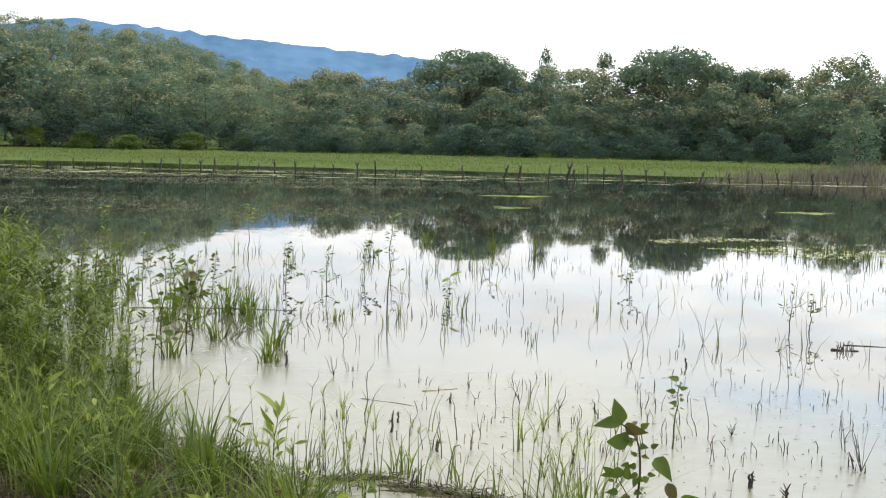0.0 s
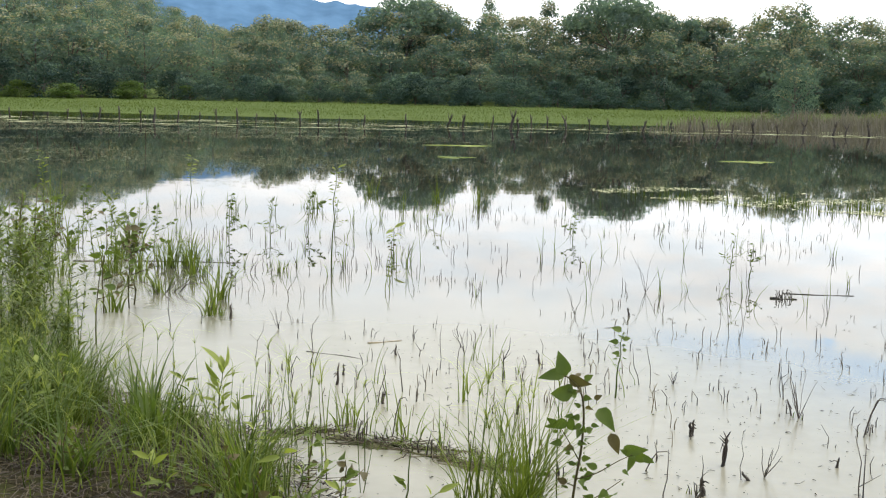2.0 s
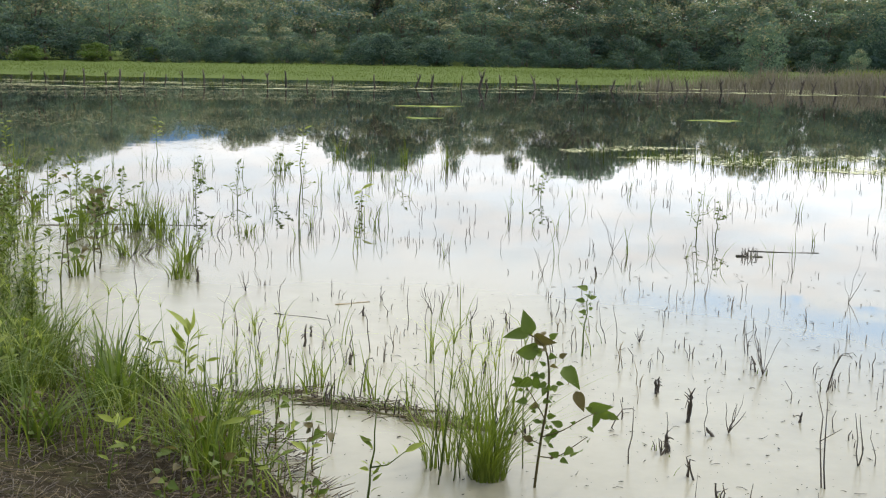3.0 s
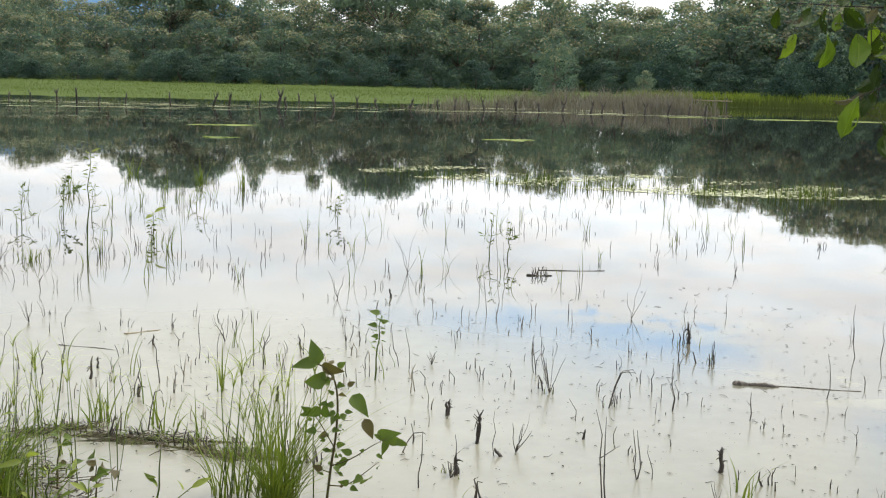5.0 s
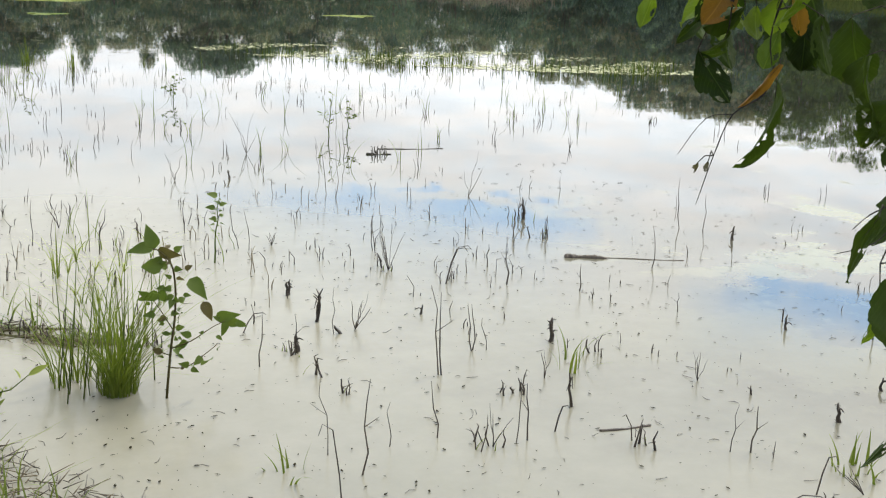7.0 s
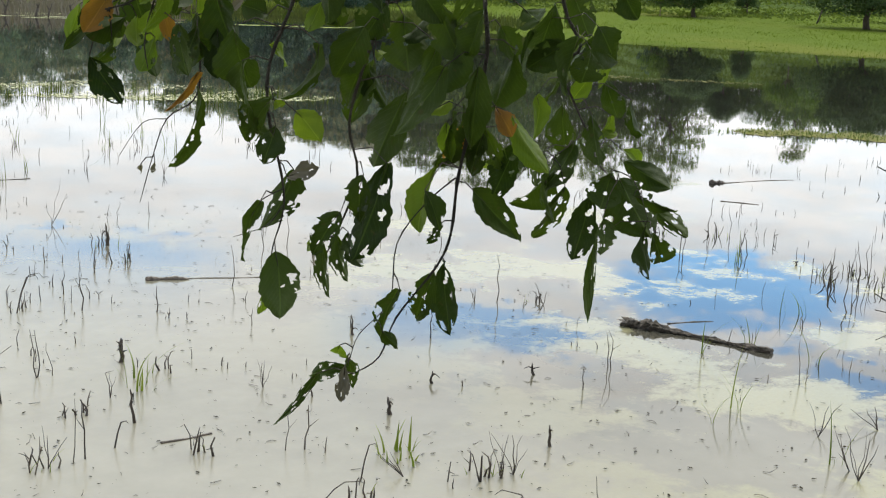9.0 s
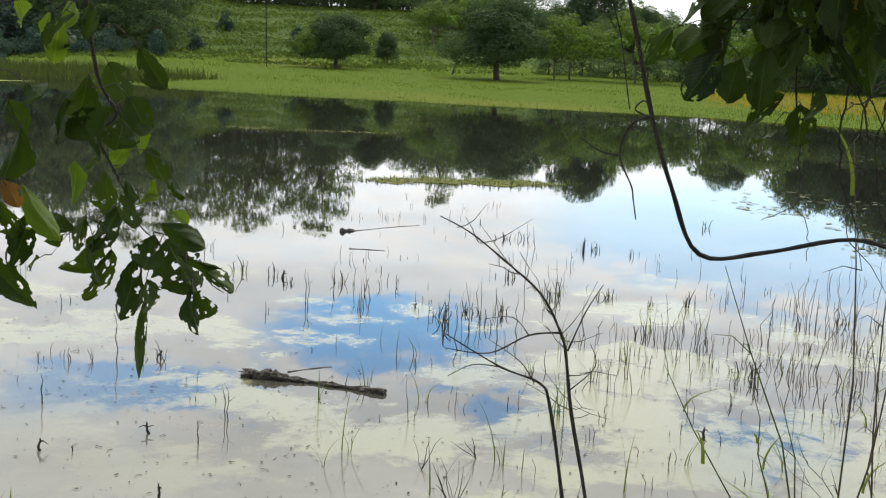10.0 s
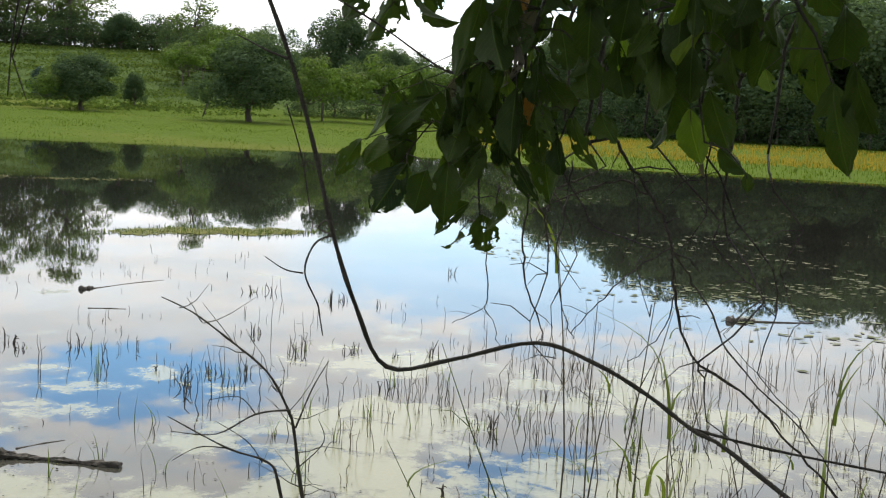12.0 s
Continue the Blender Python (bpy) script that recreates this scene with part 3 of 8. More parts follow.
def build_tree(kind, seed, label, group):
    """One tree of a kind, about 10 m tall at scale 1, standing at the origin: trunk and crown."""
    rng = np.random.default_rng(seed)
    lumps, leaf, area, mats, pale, flat = [], 0.23, 0.5, [M_FOREST_HAZED, M_FOREST_PALE], 0.0, 1.0
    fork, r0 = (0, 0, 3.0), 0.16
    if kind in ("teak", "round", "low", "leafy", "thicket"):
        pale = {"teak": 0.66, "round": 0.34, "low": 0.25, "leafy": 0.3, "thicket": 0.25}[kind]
        n = 34 if kind not in ("low", "thicket") else 24
        for i in range(n):
            a, u = rng.random() * 2 * math.pi, rng.random()
            zz = 1.2 + 8.0 * u
            rr = 3.3 * math.sin(math.pi * min(1, (0.22 + 0.78 * u))) ** 0.7 * (0.35 + 0.65 * rng.random())
            lumps.append((rr * math.cos(a), rr * math.sin(a), zz, 0.55 + 0.6 * rng.random()))
        lumps.append((0, 0, 9.0, 0.9)), lumps.append((0.3, 0, 7.4, 1.6)), lumps.append((0, 0, 5.5, 2.1)), lumps.append((0, 0, 2.8, 2.0))
        if kind in ("leafy", "thicket"):
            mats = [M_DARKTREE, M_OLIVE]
        if kind == "thicket":
            lumps = [(x * 1.25, y * 1.25, z * 0.9 - 1.0, r * 1.1) for x, y, z, r in lumps]
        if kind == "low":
            mats = [M_UNDERWOOD_SHADED, M_FOREST_HAZED]
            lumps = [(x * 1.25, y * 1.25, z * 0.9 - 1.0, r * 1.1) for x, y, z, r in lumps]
    elif kind == "umbrella":
        fork, flat, area = (0, 0, 4.6), 0.6, 0.7
        pale = 0.12
        for i in range(34):
            a, u = rng.random() * 2 * math.pi, math.sqrt(rng.random())
            lumps.append((4.4 * u * math.cos(a), 4.4 * u * math.sin(a), 8.7 - 2.2 * u * u + rng.normal() * 0.5, 0.85 + 0.6 * rng.random()))
    elif kind == "airy":
        fork, leaf, area, mats, r0 = (0, 0, 4.4), 0.24, 0.7, [M_OLIVE, M_FRESH], 0.13
        pale = 0.2
        for i in range(40):
            a, u = rng.random() * 2 * math.pi, rng.random()
            zz = 2.4 + 7.6 * u
            rr = (2.7 - 1.2 * u) * (0.3 + 0.7 * rng.random())
            lumps.append((rr * math.cos(a), rr * math.sin(a), zz, 0.4 + 0.5 * rng.random()))
    elif kind == "mango":
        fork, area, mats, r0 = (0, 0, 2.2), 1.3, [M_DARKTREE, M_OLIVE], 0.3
        pale = 0.12
        for i in range(34):
            a, u = rng.random() * 2 * math.pi, rng.random()
            zz = 2.2 + 6.6 * u
            rr = 4.4 * math.sin(math.pi * (0.24 + 0.72 * u)) ** 0.6 * (0.45 + 0.55 * rng.random())
            lumps.append((rr * math.cos(a), rr * math.sin(a), zz, 0.9 + 0.9 * rng.random()))
        lumps.append((0, 0, 5.0, 2.8))
    elif kind == "spreading":
        fork, leaf, area, mats, flat = (0, 0, 3.0), 0.36, 0.8, [M_FRESH, M_OLIVE], 0.8
        pale = 0.5
        for i in range(34):
            a, u = rng.random() * 2 * math.pi, math.sqrt(rng.random())
            lumps.append((5.0 * u * math.cos(a), 5.0 * u * math.sin(a), 7.9 - 3.4 * u * u + rng.normal() * 1.0, 1.0 + 0.7 * rng.random()))
    elif kind in ("bush", "shrub"):
        fork, area, mats, r0, leaf = (0, 0, 1.2), 0.9, [M_UNDERWOOD_SHADED, M_FOREST_HAZED], 0.12, 0.34
        pale = 0.2
        if kind == "shrub":
            mats = [M_OLIVE, M_FRESH]
        for i in range(26):
            a, u = rng.random() * 2 * math.pi, rng.random()
            rr = 4.2 * math.sin(math.pi * (0.3 + 0.66 * u)) ** 0.7 * (0.3 + 0.7 * rng.random())
            lumps.append((rr * math.cos(a), rr * math.sin(a), 0.8 + 7.6 * u, 1.0 + 0.8 * rng.random()))
        lumps.append((0, 0, 4.0, 3.0))
    g = Geo()
    limbs(g, rng, (0, 0, 0), fork, lumps, r0)
    top = thing("bush" if kind in ("bush", "shrub") else "tree", label, "bush" if kind in ("bush", "shrub") else "tree", group)
    part("trunk", g.mesh("trunk", M_BARK), top)
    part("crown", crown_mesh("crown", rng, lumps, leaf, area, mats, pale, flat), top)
    return top


class Stock:
    """Trees of one kind in several shapes: the first use of a shape stands it, later ones copy it."""

    def __init__(self, kind, seeds, label, group):
        self.args, self.made, self.seeds, self.i = (kind, label, group), {}, seeds, 0

    def stand(self, x, y, tall, wide=1.0, label="", z=None):
        kind, lab, group = self.args
        seed = self.seeds[self.i % len(self.seeds)]
        self.i += 1
        h = float(height(x, y)) if z is None else z
        turn = random.random() * 2 * math.pi
        s = tall / 10.0
        m = Matrix.LocRotScale((x, y, h - 0.05), Euler((0, 0, turn)), (s * wide, s * wide, s))
        if seed not in self.made:
            ob = self.made[seed] = build_tree(kind, seed, lab, group)
            ob.matrix_basis = m
        else:
            ob = copy_thing(self.made[seed], Matrix.Identity(4))
            ob.matrix_basis = m
        if label:
            tagged(ob, label)
        return ob


THIN = np.random.default_rng(66)


def stuff_wood(name, label, items, keep=0.6):
    """Many far trees that nobody could count, joined: items of (stock, x, y, height, width)."""
    co, loops, starts, totals, slots, mats = [], [], [], [], [], []
    nv = nl = 0
    for stock, x, y, tall, wide in items:
        model = random.choice(list(stock.made.values()))
        s, turn = tall / 10.0, random.random() * 2 * math.pi
        m = Matrix.LocRotScale((x, y, float(height(x, y)) - 0.05), Euler((0, 0, turn)), (s * wide, s * wide, s))
        m = np.array(m)
        for child in model.children:
            me = child.data
            share = keep if child.name.startswith("crown") else 1.0
            v = np.empty(len(me.vertices) * 3)
            me.vertices.foreach_get("co", v)
            v = v.reshape(-1, 3) @ m[:3, :3].T + m[:3, 3]
            li, ls, lt, mi = (np.empty(k, dtype=np.int32) for k in (len(me.loops), len(me.polygons), len(me.polygons), len(me.polygons)))
            me.loops.foreach_get("vertex_index", li)
            me.polygons.foreach_get("loop_start", ls)
            me.polygons.foreach_get("loop_total", lt)
            me.polygons.foreach_get("material_index", mi)
            if share < 1.0:                       # far crowns: every leaf is a quad, and only some of them are kept
                pick = np.sort(THIN.permutation(len(ls))[:int(len(ls) * share)])
                v = v[li.reshape(-1, 4)[pick].ravel()]
                mi = mi[pick]
                li, ls, lt = np.arange(len(v), dtype=np.int32), np.arange(len(pick), dtype=np.int32) * 4, np.full(len(pick), 4, dtype=np.int32)
            ids = []
            for mat in me.materials:
                if mat not in mats:
                    mats.append(mat)
                ids.append(mats.index(mat))
            co.append(v), loops.append(li + nv), starts.append(ls + nl), totals.append(lt), slots.append(np.array(ids, dtype=np.int32)[mi])
            nv, nl = nv + len(v), nl + len(li)
    me = bpy.data.meshes.new(name)
    me.vertices.add(nv)
    me.vertices.foreach_set("co", np.concatenate(co).ravel())
    me.loops.add(nl)
    me.loops.foreach_set("vertex_index", np.concatenate(loops))
    starts = np.concatenate(starts)
    me.polygons.add(len(starts))
    me.polygons.foreach_set("loop_start", starts)
    me.polygons.foreach_set("loop_total", np.concatenate(totals))
    for mat in mats:
        me.materials.append(mat)
    me.polygons.foreach_set("material_index", np.concatenate(slots))
    me.update(calc_edges=True)
    return thing(name, label, "woods", me=me, kind="stuff")


def polar(az, r):
    return r * math.sin(radians(az)), r * math.cos(radians(az))


teak = Stock("teak", (11, 12, 13, 14), "forest tree with pale-topped crown on the far shore", "forest trees")
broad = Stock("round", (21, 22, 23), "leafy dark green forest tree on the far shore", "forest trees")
low = Stock("low", (31, 32), "low dense green tree at the forest edge", "forest edge trees")
leafy = Stock("leafy", (24, 25), "leafy green tree behind the meadow", "meadow trees")
thicket = Stock("thicket", (34,), "low dense green tree on the hillside", "hill trees")
umbrella = Stock("umbrella", (41, 42), "dark flat-topped tree rising above the forest", "flat-topped trees")
airy = Stock("airy", (51, 52), "tall open-crowned tree on the hill", "hill trees")
mango = Stock("mango", (61,), "dark dense rounded tree in the meadow", "meadow trees")
spreading = Stock("spreading", (71, 72), "light green spreading tree behind the meadow", "meadow trees")
shrub = Stock("shrub", (91, 92), "light green rounded shrub on the far shore", "bushes")
bush = Stock("bush", (81, 82), "rounded dense green bush on the far shore", "bushes")

# the skyline's height over the eye, as a rise per metre, by azimuth
SKYLINE = [(-26, 0.108), (-20, 0.101), (-17.5, 0.086), (-13, 0.079), (-10, 0.062), (-7.2, 0.042), (-5.5, 0.050), (-2, 0.052), (0, 0.060), (3.2, 0.052), (4.7, 0.064), (7, 0.062), (8.1, 0.050), (9.5, 0.064), (13, 0.066), (14.5, 0.060), (16, 0.056), (18, 0.070), (22.5, 0.058), (26, 0.070), (28.5, 0.082), (30.5, 0.099), (33, 0.104), (36, 0.103), (39, 0.095), (44, 0.088)]


def skyline(az):
    return float(np.interp(az, [a for a, _ in SKYLINE], [s for _, s in SKYLINE]))


def forest():
    rng = random.Random(5)
    # the forest's front by azimuth: low edge, then taller rows up to the skyline
    for row, (dr, share, pick) in enumerate(((0, 0.40, low), (5, 0.72, broad), (12, 0.98, teak))):
        az = -25.0 + row
        while az < 43:
            r = 113 + dr + rng.uniform(-2, 2) - 10 * max(0, (az - 22) / 20)
            x, y = polar(az, r)
            h = float(height(x, y))
            tall = (skyline(az) * r + 1.7 - h) * 1.1 * share * rng.uniform(0.86, 1.04)
            if az > -8 or row < 2:
                stock = (leafy if row else thicket) if az > 36 else pick if rng.random() > 0.25 else broad
                stock.stand(x, y, max(3.0, min(tall, 13.0)), rng.uniform(1.0, 1.3) * (1.6 if row == 0 else 1.35 if row == 1 else 1.2))
            az += (1.8, 1.75, 1.35)[row] * rng.uniform(0.8, 1.2)
    # undergrowth in shaded colour along the foot of the wood, and a last row that closes it behind
    for stock in (bush, broad, teak, low, airy):
        stock.stand(*polar(-24.5 + 3 * rng.random(), 112), 3.0, 1.2)
    foot, back, hill = [], [], []
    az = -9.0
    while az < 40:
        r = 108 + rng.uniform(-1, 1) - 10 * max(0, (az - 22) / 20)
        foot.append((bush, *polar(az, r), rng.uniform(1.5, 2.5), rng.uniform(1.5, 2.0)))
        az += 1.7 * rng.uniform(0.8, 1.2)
    az = -7.0
    while az < 43:
        r = 134 + rng.uniform(-3, 3)
        x, y = polar(az, r)
        back.append((broad, x, y, max(3.0, (skyline(az) * r + 1.7 - float(height(x, y))) * rng.uniform(0.86, 0.99)), 1.6))
        az += 1.5
    # trees up the wooded hill
    r = 128.0
    while r < 215:
        az = -27.0 + rng.uniform(0, 2)
        while az < -4.5:
            x, y = polar(az, r + rng.uniform(-3, 3))
            h = float(height(x, y))
            tall = min(skyline(az) * r + 1.7 - h, rng.uniform(4.6, 7.4))
            if tall > 3.2:
                hill.append((teak if rng.random() < 0.5 else broad, x, y, tall, rng.uniform(1.35, 1.8)))
            az += (1.8 if r < 165 else 1.5) * 128 / r * rng.uniform(0.8, 1.25)
        r += 10.0
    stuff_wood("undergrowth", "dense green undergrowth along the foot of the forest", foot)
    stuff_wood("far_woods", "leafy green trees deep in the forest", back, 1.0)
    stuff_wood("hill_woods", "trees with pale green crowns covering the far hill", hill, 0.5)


forest()
# trees that stand above the rest of the skyline
for az, r, tall, wide, stock in ((0.9, 124, 10.3, 1.15, umbrella), (10.6, 122, 11.0, 1.0, umbrella), (13.6, 123, 8.7, 0.7, umbrella), (4.7, 128, 10.0, 0.55, broad), (7.4, 127, 9.5, 0.8, broad), (-5.0, 120, 7.6, 0.9, broad), (18.6, 120, 10.2, 0.9, broad)):
    stock.stand(*polar(az, r), tall, wide)
# bushes before the forest edge
for x, y, tall, wide in ((23.4, 69.7, 4.4, 1.05), (34.2, 81.8, 2.1, 1.3), (-9.5, 108.0, 1.8, 1.2), (7.0, 106, 2.6, 1.5), (2.5, 106, 3.0, 1.5), (-31, 106, 1.6, 2.2), (-27, 105, 1.4, 2.4), (-36, 107, 2.0, 2.0), (-22, 107, 1.7, 2.2), (-40, 105, 1.9, 2.0), (-17.5, 108, 1.4, 1.8),
                         (42, 76, 3.2, 1.1), (46, 79, 3.8, 1.1), (44.5, 70, 2.0, 1.2), (49, 72, 3.0, 1.2), (40, 92, 5.0, 1.2), (50, 84, 5.5, 1.1)):
    (shrub if x < -15 else broad if x in (23.4, 34.2) else bush).stand(x, y, tall, wide)

# the east side: single trees in the meadow, then the wood behind it
mango.stand(*polar(49.7, 93), 4.1, 1.45, "dark spreading tree standing in the meadow")
spreading.stand(*polar(48.2, 92), 3.2, 0.75, "yellow-green tree beside the dark spreading tree")
mango.stand(*polar(52.0, 99), 2.7, 0.8, "small dark rounded tree in the meadow")
mango.stand(*polar(57.2, 85), 5.7, 1.36)
spreading.stand(*polar(59.8, 92), 4.4, 0.9)
for az, r, tall, wide, stock in ((60.5, 93, 5.2, 1.0, spreading), (63.5, 92, 5.0, 1.1, spreading), (66.5, 94, 5.4, 1.1, spreading), (69.5, 92, 5.2, 1.1, spreading), (61.2, 122, 8.2, 0.95, mango), (63.6, 124, 5.2, 0.9, mango),
                                 (54.0, 116, 4.4, 0.9, spreading), (57.2, 118, 6.0, 0.9, leafy), (54.4, 136, 7.9, 1.35, airy), (64.8, 118, 5.2, 1.0, leafy), (67.8, 116, 6.2, 1.0, mango), (51.2, 146, 4.2, 1.1, mango), (53.2, 140, 4.0, 1.1, leafy), (58.8, 126, 6.0, 1.0, leafy), (65.6, 104, 4.6, 1.0, leafy), (61.8, 106, 4.8, 1.0, leafy), (70.6, 112, 6.5, 1.0, leafy)):
    stock.stand(*polar(az, r), tall, wide)
rng = random.Random(8)
for i in range(26):                      # dark wood behind the golden field
    az = 72 + i * 0.95
    stock = (mango, mango, leafy)[i % 3]
    stock.stand(*polar(az, 96 + rng.uniform(-2, 10)), rng.uniform(0.88, 1.08) * float(np.interp(az, (70, 74, 77, 84), (6.2, 7.6, 10.2, 11.4))), rng.uniform(1.1, 1.4), "tall dark tree in the wood behind the field")
for i in range(20):
    thicket.stand(*polar(70.5 + i * 1.35, 92 + rng.uniform(-1, 1)), rng.uniform(3.4, 5.5), 1.5, "dark undergrowth tree at the edge of the wood")
for i in range(9):                       # undergrowth behind the meadow trees
    thicket.stand(*polar(59.5 + i * 1.5, 99 + rng.uniform(-1, 2)), rng.uniform(2.6, 3.8), 1.7, "dense green undergrowth behind the meadow trees")
crest = []
for i in range(70):                      # thicket that closes the grassy hill's crest
    crest.append((thicket if i % 3 else leafy, *polar(33 + i * 0.36, rng.uniform(144, 156)), rng.uniform(3.2, 5.8), rng.uniform(1.5, 2.1)))
for i in range(26):                      # tall airy trees over it
    crest.append((airy, *polar(34 + i * 0.62 + rng.uniform(-0.2, 0.2), rng.uniform(146, 160)), rng.uniform(9, 13), rng.uniform(1.0, 1.4)))
for i in range(40):                      # trees down the hill's flank
    crest.append(((leafy, leafy, spreading)[i % 3], *polar(rng.uniform(52, 68), rng.uniform(118, 138)), rng.uniform(3.6, 5.6), 1.25))
stuff_wood("hill_thicket", "thicket and tall airy trees along the grassy hill's crest", crest, 0.85)
for az, r, tall in ((44.5, 118, 2.2), (47.9, 104, 2.6), (43.2, 104, 2.0), (41.5, 98, 2.2)):
    bush.stand(*polar(az, r), tall, 0.9, "olive bush on the grassy hillside")


def leaning_pole():
    g = Geo()
    g.tube([(0, 0, -0.3), (0.2, -0.3, 0.9), (0.46, -0.66, 1.9)], [0.07, 0.06, 0.04], 6)
    thing("pole", "thin leaning grey pole standing in the meadow", "pole", m=Matrix.Translation((75.3, 52.7, float(height(75.3, 52.7)))), me=g.mesh("pole", M_POST))


leaning_pole()


# ---- grasses of the shores ----
def blades_field(name, label, pts, hs, ws, mat, bend=0.5, seed=3, lean=0.35):
    """Many upright blades, each a tapered sliver with a bend, as one mesh."""
    rng = np.random.default_rng(seed)
    pts, hs = np.asarray(pts, float), np.asarray(hs, float)
    n = len(pts)
    a = rng.random(n) * 2 * math.pi
    out = np.stack([np.cos(a), np.sin(a), np.zeros(n)], 1)
    side = np.stack([-np.sin(a), np.cos(a), np.zeros(n)], 1) * (np.asarray(ws) * 0.5 * (0.6 + 0.8 * rng.random(n)))[:, None]
    up = np.zeros((n, 3))
    up[:, 2] = hs
    ln = out * (hs * lean * rng.random(n))[:, None]
    v = np.empty((n, 5, 3))
    v[:, 0], v[:, 1] = pts - side, pts + side
    v[:, 2], v[:, 3] = pts + up * 0.6 + ln * 0.4 + side * 0.75, pts + up * 0.6 + ln * 0.4 - side * 0.75
    v[:, 4] = pts + up * (1 - 0.25 * bend * rng.random(n))[:, None] + ln * (1 + bend)
    me = bpy.data.meshes.new(name)
    me.vertices.add(5 * n)
    me.vertices.foreach_set("co", v.ravel())
    o = (np.arange(n) * 5)[:, None]
    loops = np.concatenate([o + np.array([0, 1, 2, 3]), o + np.array([3, 2, 4])], 1).ravel()
    me.loops.add(7 * n)
    me.loops.foreach_set("vertex_index", loops)
    me.polygons.add(2 * n)
    st = (np.arange(n) * 7)[:, None] + np.array([0, 4])
    me.polygons.foreach_set("loop_start", st.ravel())
    me.polygons.foreach_set("loop_total", np.tile([4, 3], n))
    me.materials.append(mat)
    me.update(calc_edges=True)
    me.validate()
    return thing(name, label, "grass", me=me, kind="stuff")


def scatter(n, seed, xr, yr, keep):
    """Points in a rectangle that keep() lets stand, on the ground or the water."""
    rng = np.random.default_rng(seed)
    x, y = rng.uniform(*xr, n), rng.uniform(*yr, n)
    k = keep(x, y, rng.random(n))
    x, y = x[k], y[k]
    return np.stack([x, y, np.maximum(height(x, y), -0.05)], 1)


def shore_grass():
    p = scatter(110000, 1, (-52, 34), (55.0, 112), lambda x, y, u: (np.abs(np.degrees(np.arctan2(x, y))) < 27) & (u < np.clip(1.3 - (y - 55) / 70, 0.3, 1) * (0.4 + 0.9 * patchy(x, y, 0.35)) * np.where(y < 71, 0.5 * np.clip(4.0 * (patchy(x * 0.22, y, 1.0, 0.8) - 0.56) + (y - 64) * 0.2, 0.004, 1), 1)))
    rng = np.random.default_rng(2)
    blades_field("marsh_grass", "light green marsh grass beyond the fence posts", p, 0.04 + 0.10 * rng.random(len(p)), np.full(len(p), 0.016), M_GRASS_FAR, seed=5, lean=0.6)
    p = scatter(26000, 14, (-34, 14), (53.0, 66.0), lambda x, y, u: (np.abs(np.degrees(np.arctan2(x, y))) < 27) & (u < 0.8 * (patchy(x * 0.4, y, 1.7, 2.8) - 0.45)))
    p[:, 2] = np.maximum(p[:, 2], -0.03)
    blades_field("emergent_sedge", "thin sedge standing in the flooded flats by the posts", p, 0.06 + 0.26 * np.random.default_rng(15).random(len(p)) ** 2, np.full(len(p), 0.016), M_GRASS_FAR, seed=16, lean=0.5)
    p = scatter(120000, 6, (36, 110), (-2, 84), lambda x, y, u: (pond_distance(x, y) > 0.1) & (np.degrees(np.arctan2(x, y)) > 38) & (np.hypot(x, y) < 112) & (u < 1.25 - np.hypot(x, y) / 130) & (np.degrees(np.arctan2(x, y)) < 70))
    rng = np.random.default_rng(7)
    blades_field("meadow_grass", "bright green meadow grass on the far bank", p, 0.03 + 0.22 * np.clip(patchy(p[:, 0], p[:, 1], 0.45, 1.3) - 0.35, 0.02, 1) * rng.random(len(p)), np.full(len(p), 0.026), M_MEADOW, seed=8, lean=0.6)
    p = scatter(50000, 9, (40, 110), (-25, 40), lambda x, y, u: (pond_distance(x, y) > 0.1) & (np.degrees(np.arctan2(x, y)) >= 69) & (np.hypot(x, y) < 96) & ((np.hypot(x, y) < 66) | (np.hypot(x, y) > 80)))
    blades_field("meadow_grass", "green grass along the edge of the golden field", p, 0.06 + 0.14 * np.random.default_rng(3).random(len(p)), np.full(len(p), 0.03), M_MEADOW, seed=9)
    p = scatter(110000, 10, (40, 110), (-25, 45), lambda x, y, u: (np.degrees(np.arctan2(x, y)) >= 67) & (np.hypot(x, y) < 84) & (np.hypot(x, y) > 60) & (u < patchy(x, y, 0.2) + 0.3))
    blades_field("golden_grass", "golden ripening grass in the field", p, 0.13 + 0.18 * np.random.default_rng(4).random(len(p)), np.full(len(p), 0.026), M_HAY, seed=10)
    # tussocks on the grassy hill
    p = scatter(26000, 12, (50, 125), (50, 135), lambda x, y, u: (np.hypot(x, y) > 94) & (np.hypot(x, y) < 152) & (u < np.clip(1.4 * (patchy(x + y, (y - x) * 0.4, 0.9, 0.3) - 0.2), 0.15, 1)) & (np.degrees(np.arctan2(x, y)) > 36) & (np.degrees(np.arctan2(x, y)) < 58))
    rng = np.random.default_rng(13)
    n = len(p)
    k = 5
    c = np.repeat(p, k, 0) + rng.normal(scale=0.32, size=(n * k, 3)) * np.array((1.4, 1.4, 0.16)) + np.array((0, 0, 0.12))
    a, b = rng.normal(size=(n * k, 3)) * (1, 1, 0.35), rng.normal(size=(n * k, 3)) * (1, 1, 0.35)
    a /= np.linalg.norm(a, axis=1)[:, None]
    b = np.cross(a, b)
    b /= np.linalg.norm(b, axis=1)[:, None]
    me = quads("hillside_scrub", c, a * 0.15, b * 0.09, M_SCRUB)
    thing("hillside_scrub", "low tufted scrub over the grassy hillside", "scrub", me=me, kind="stuff")


shore_grass()


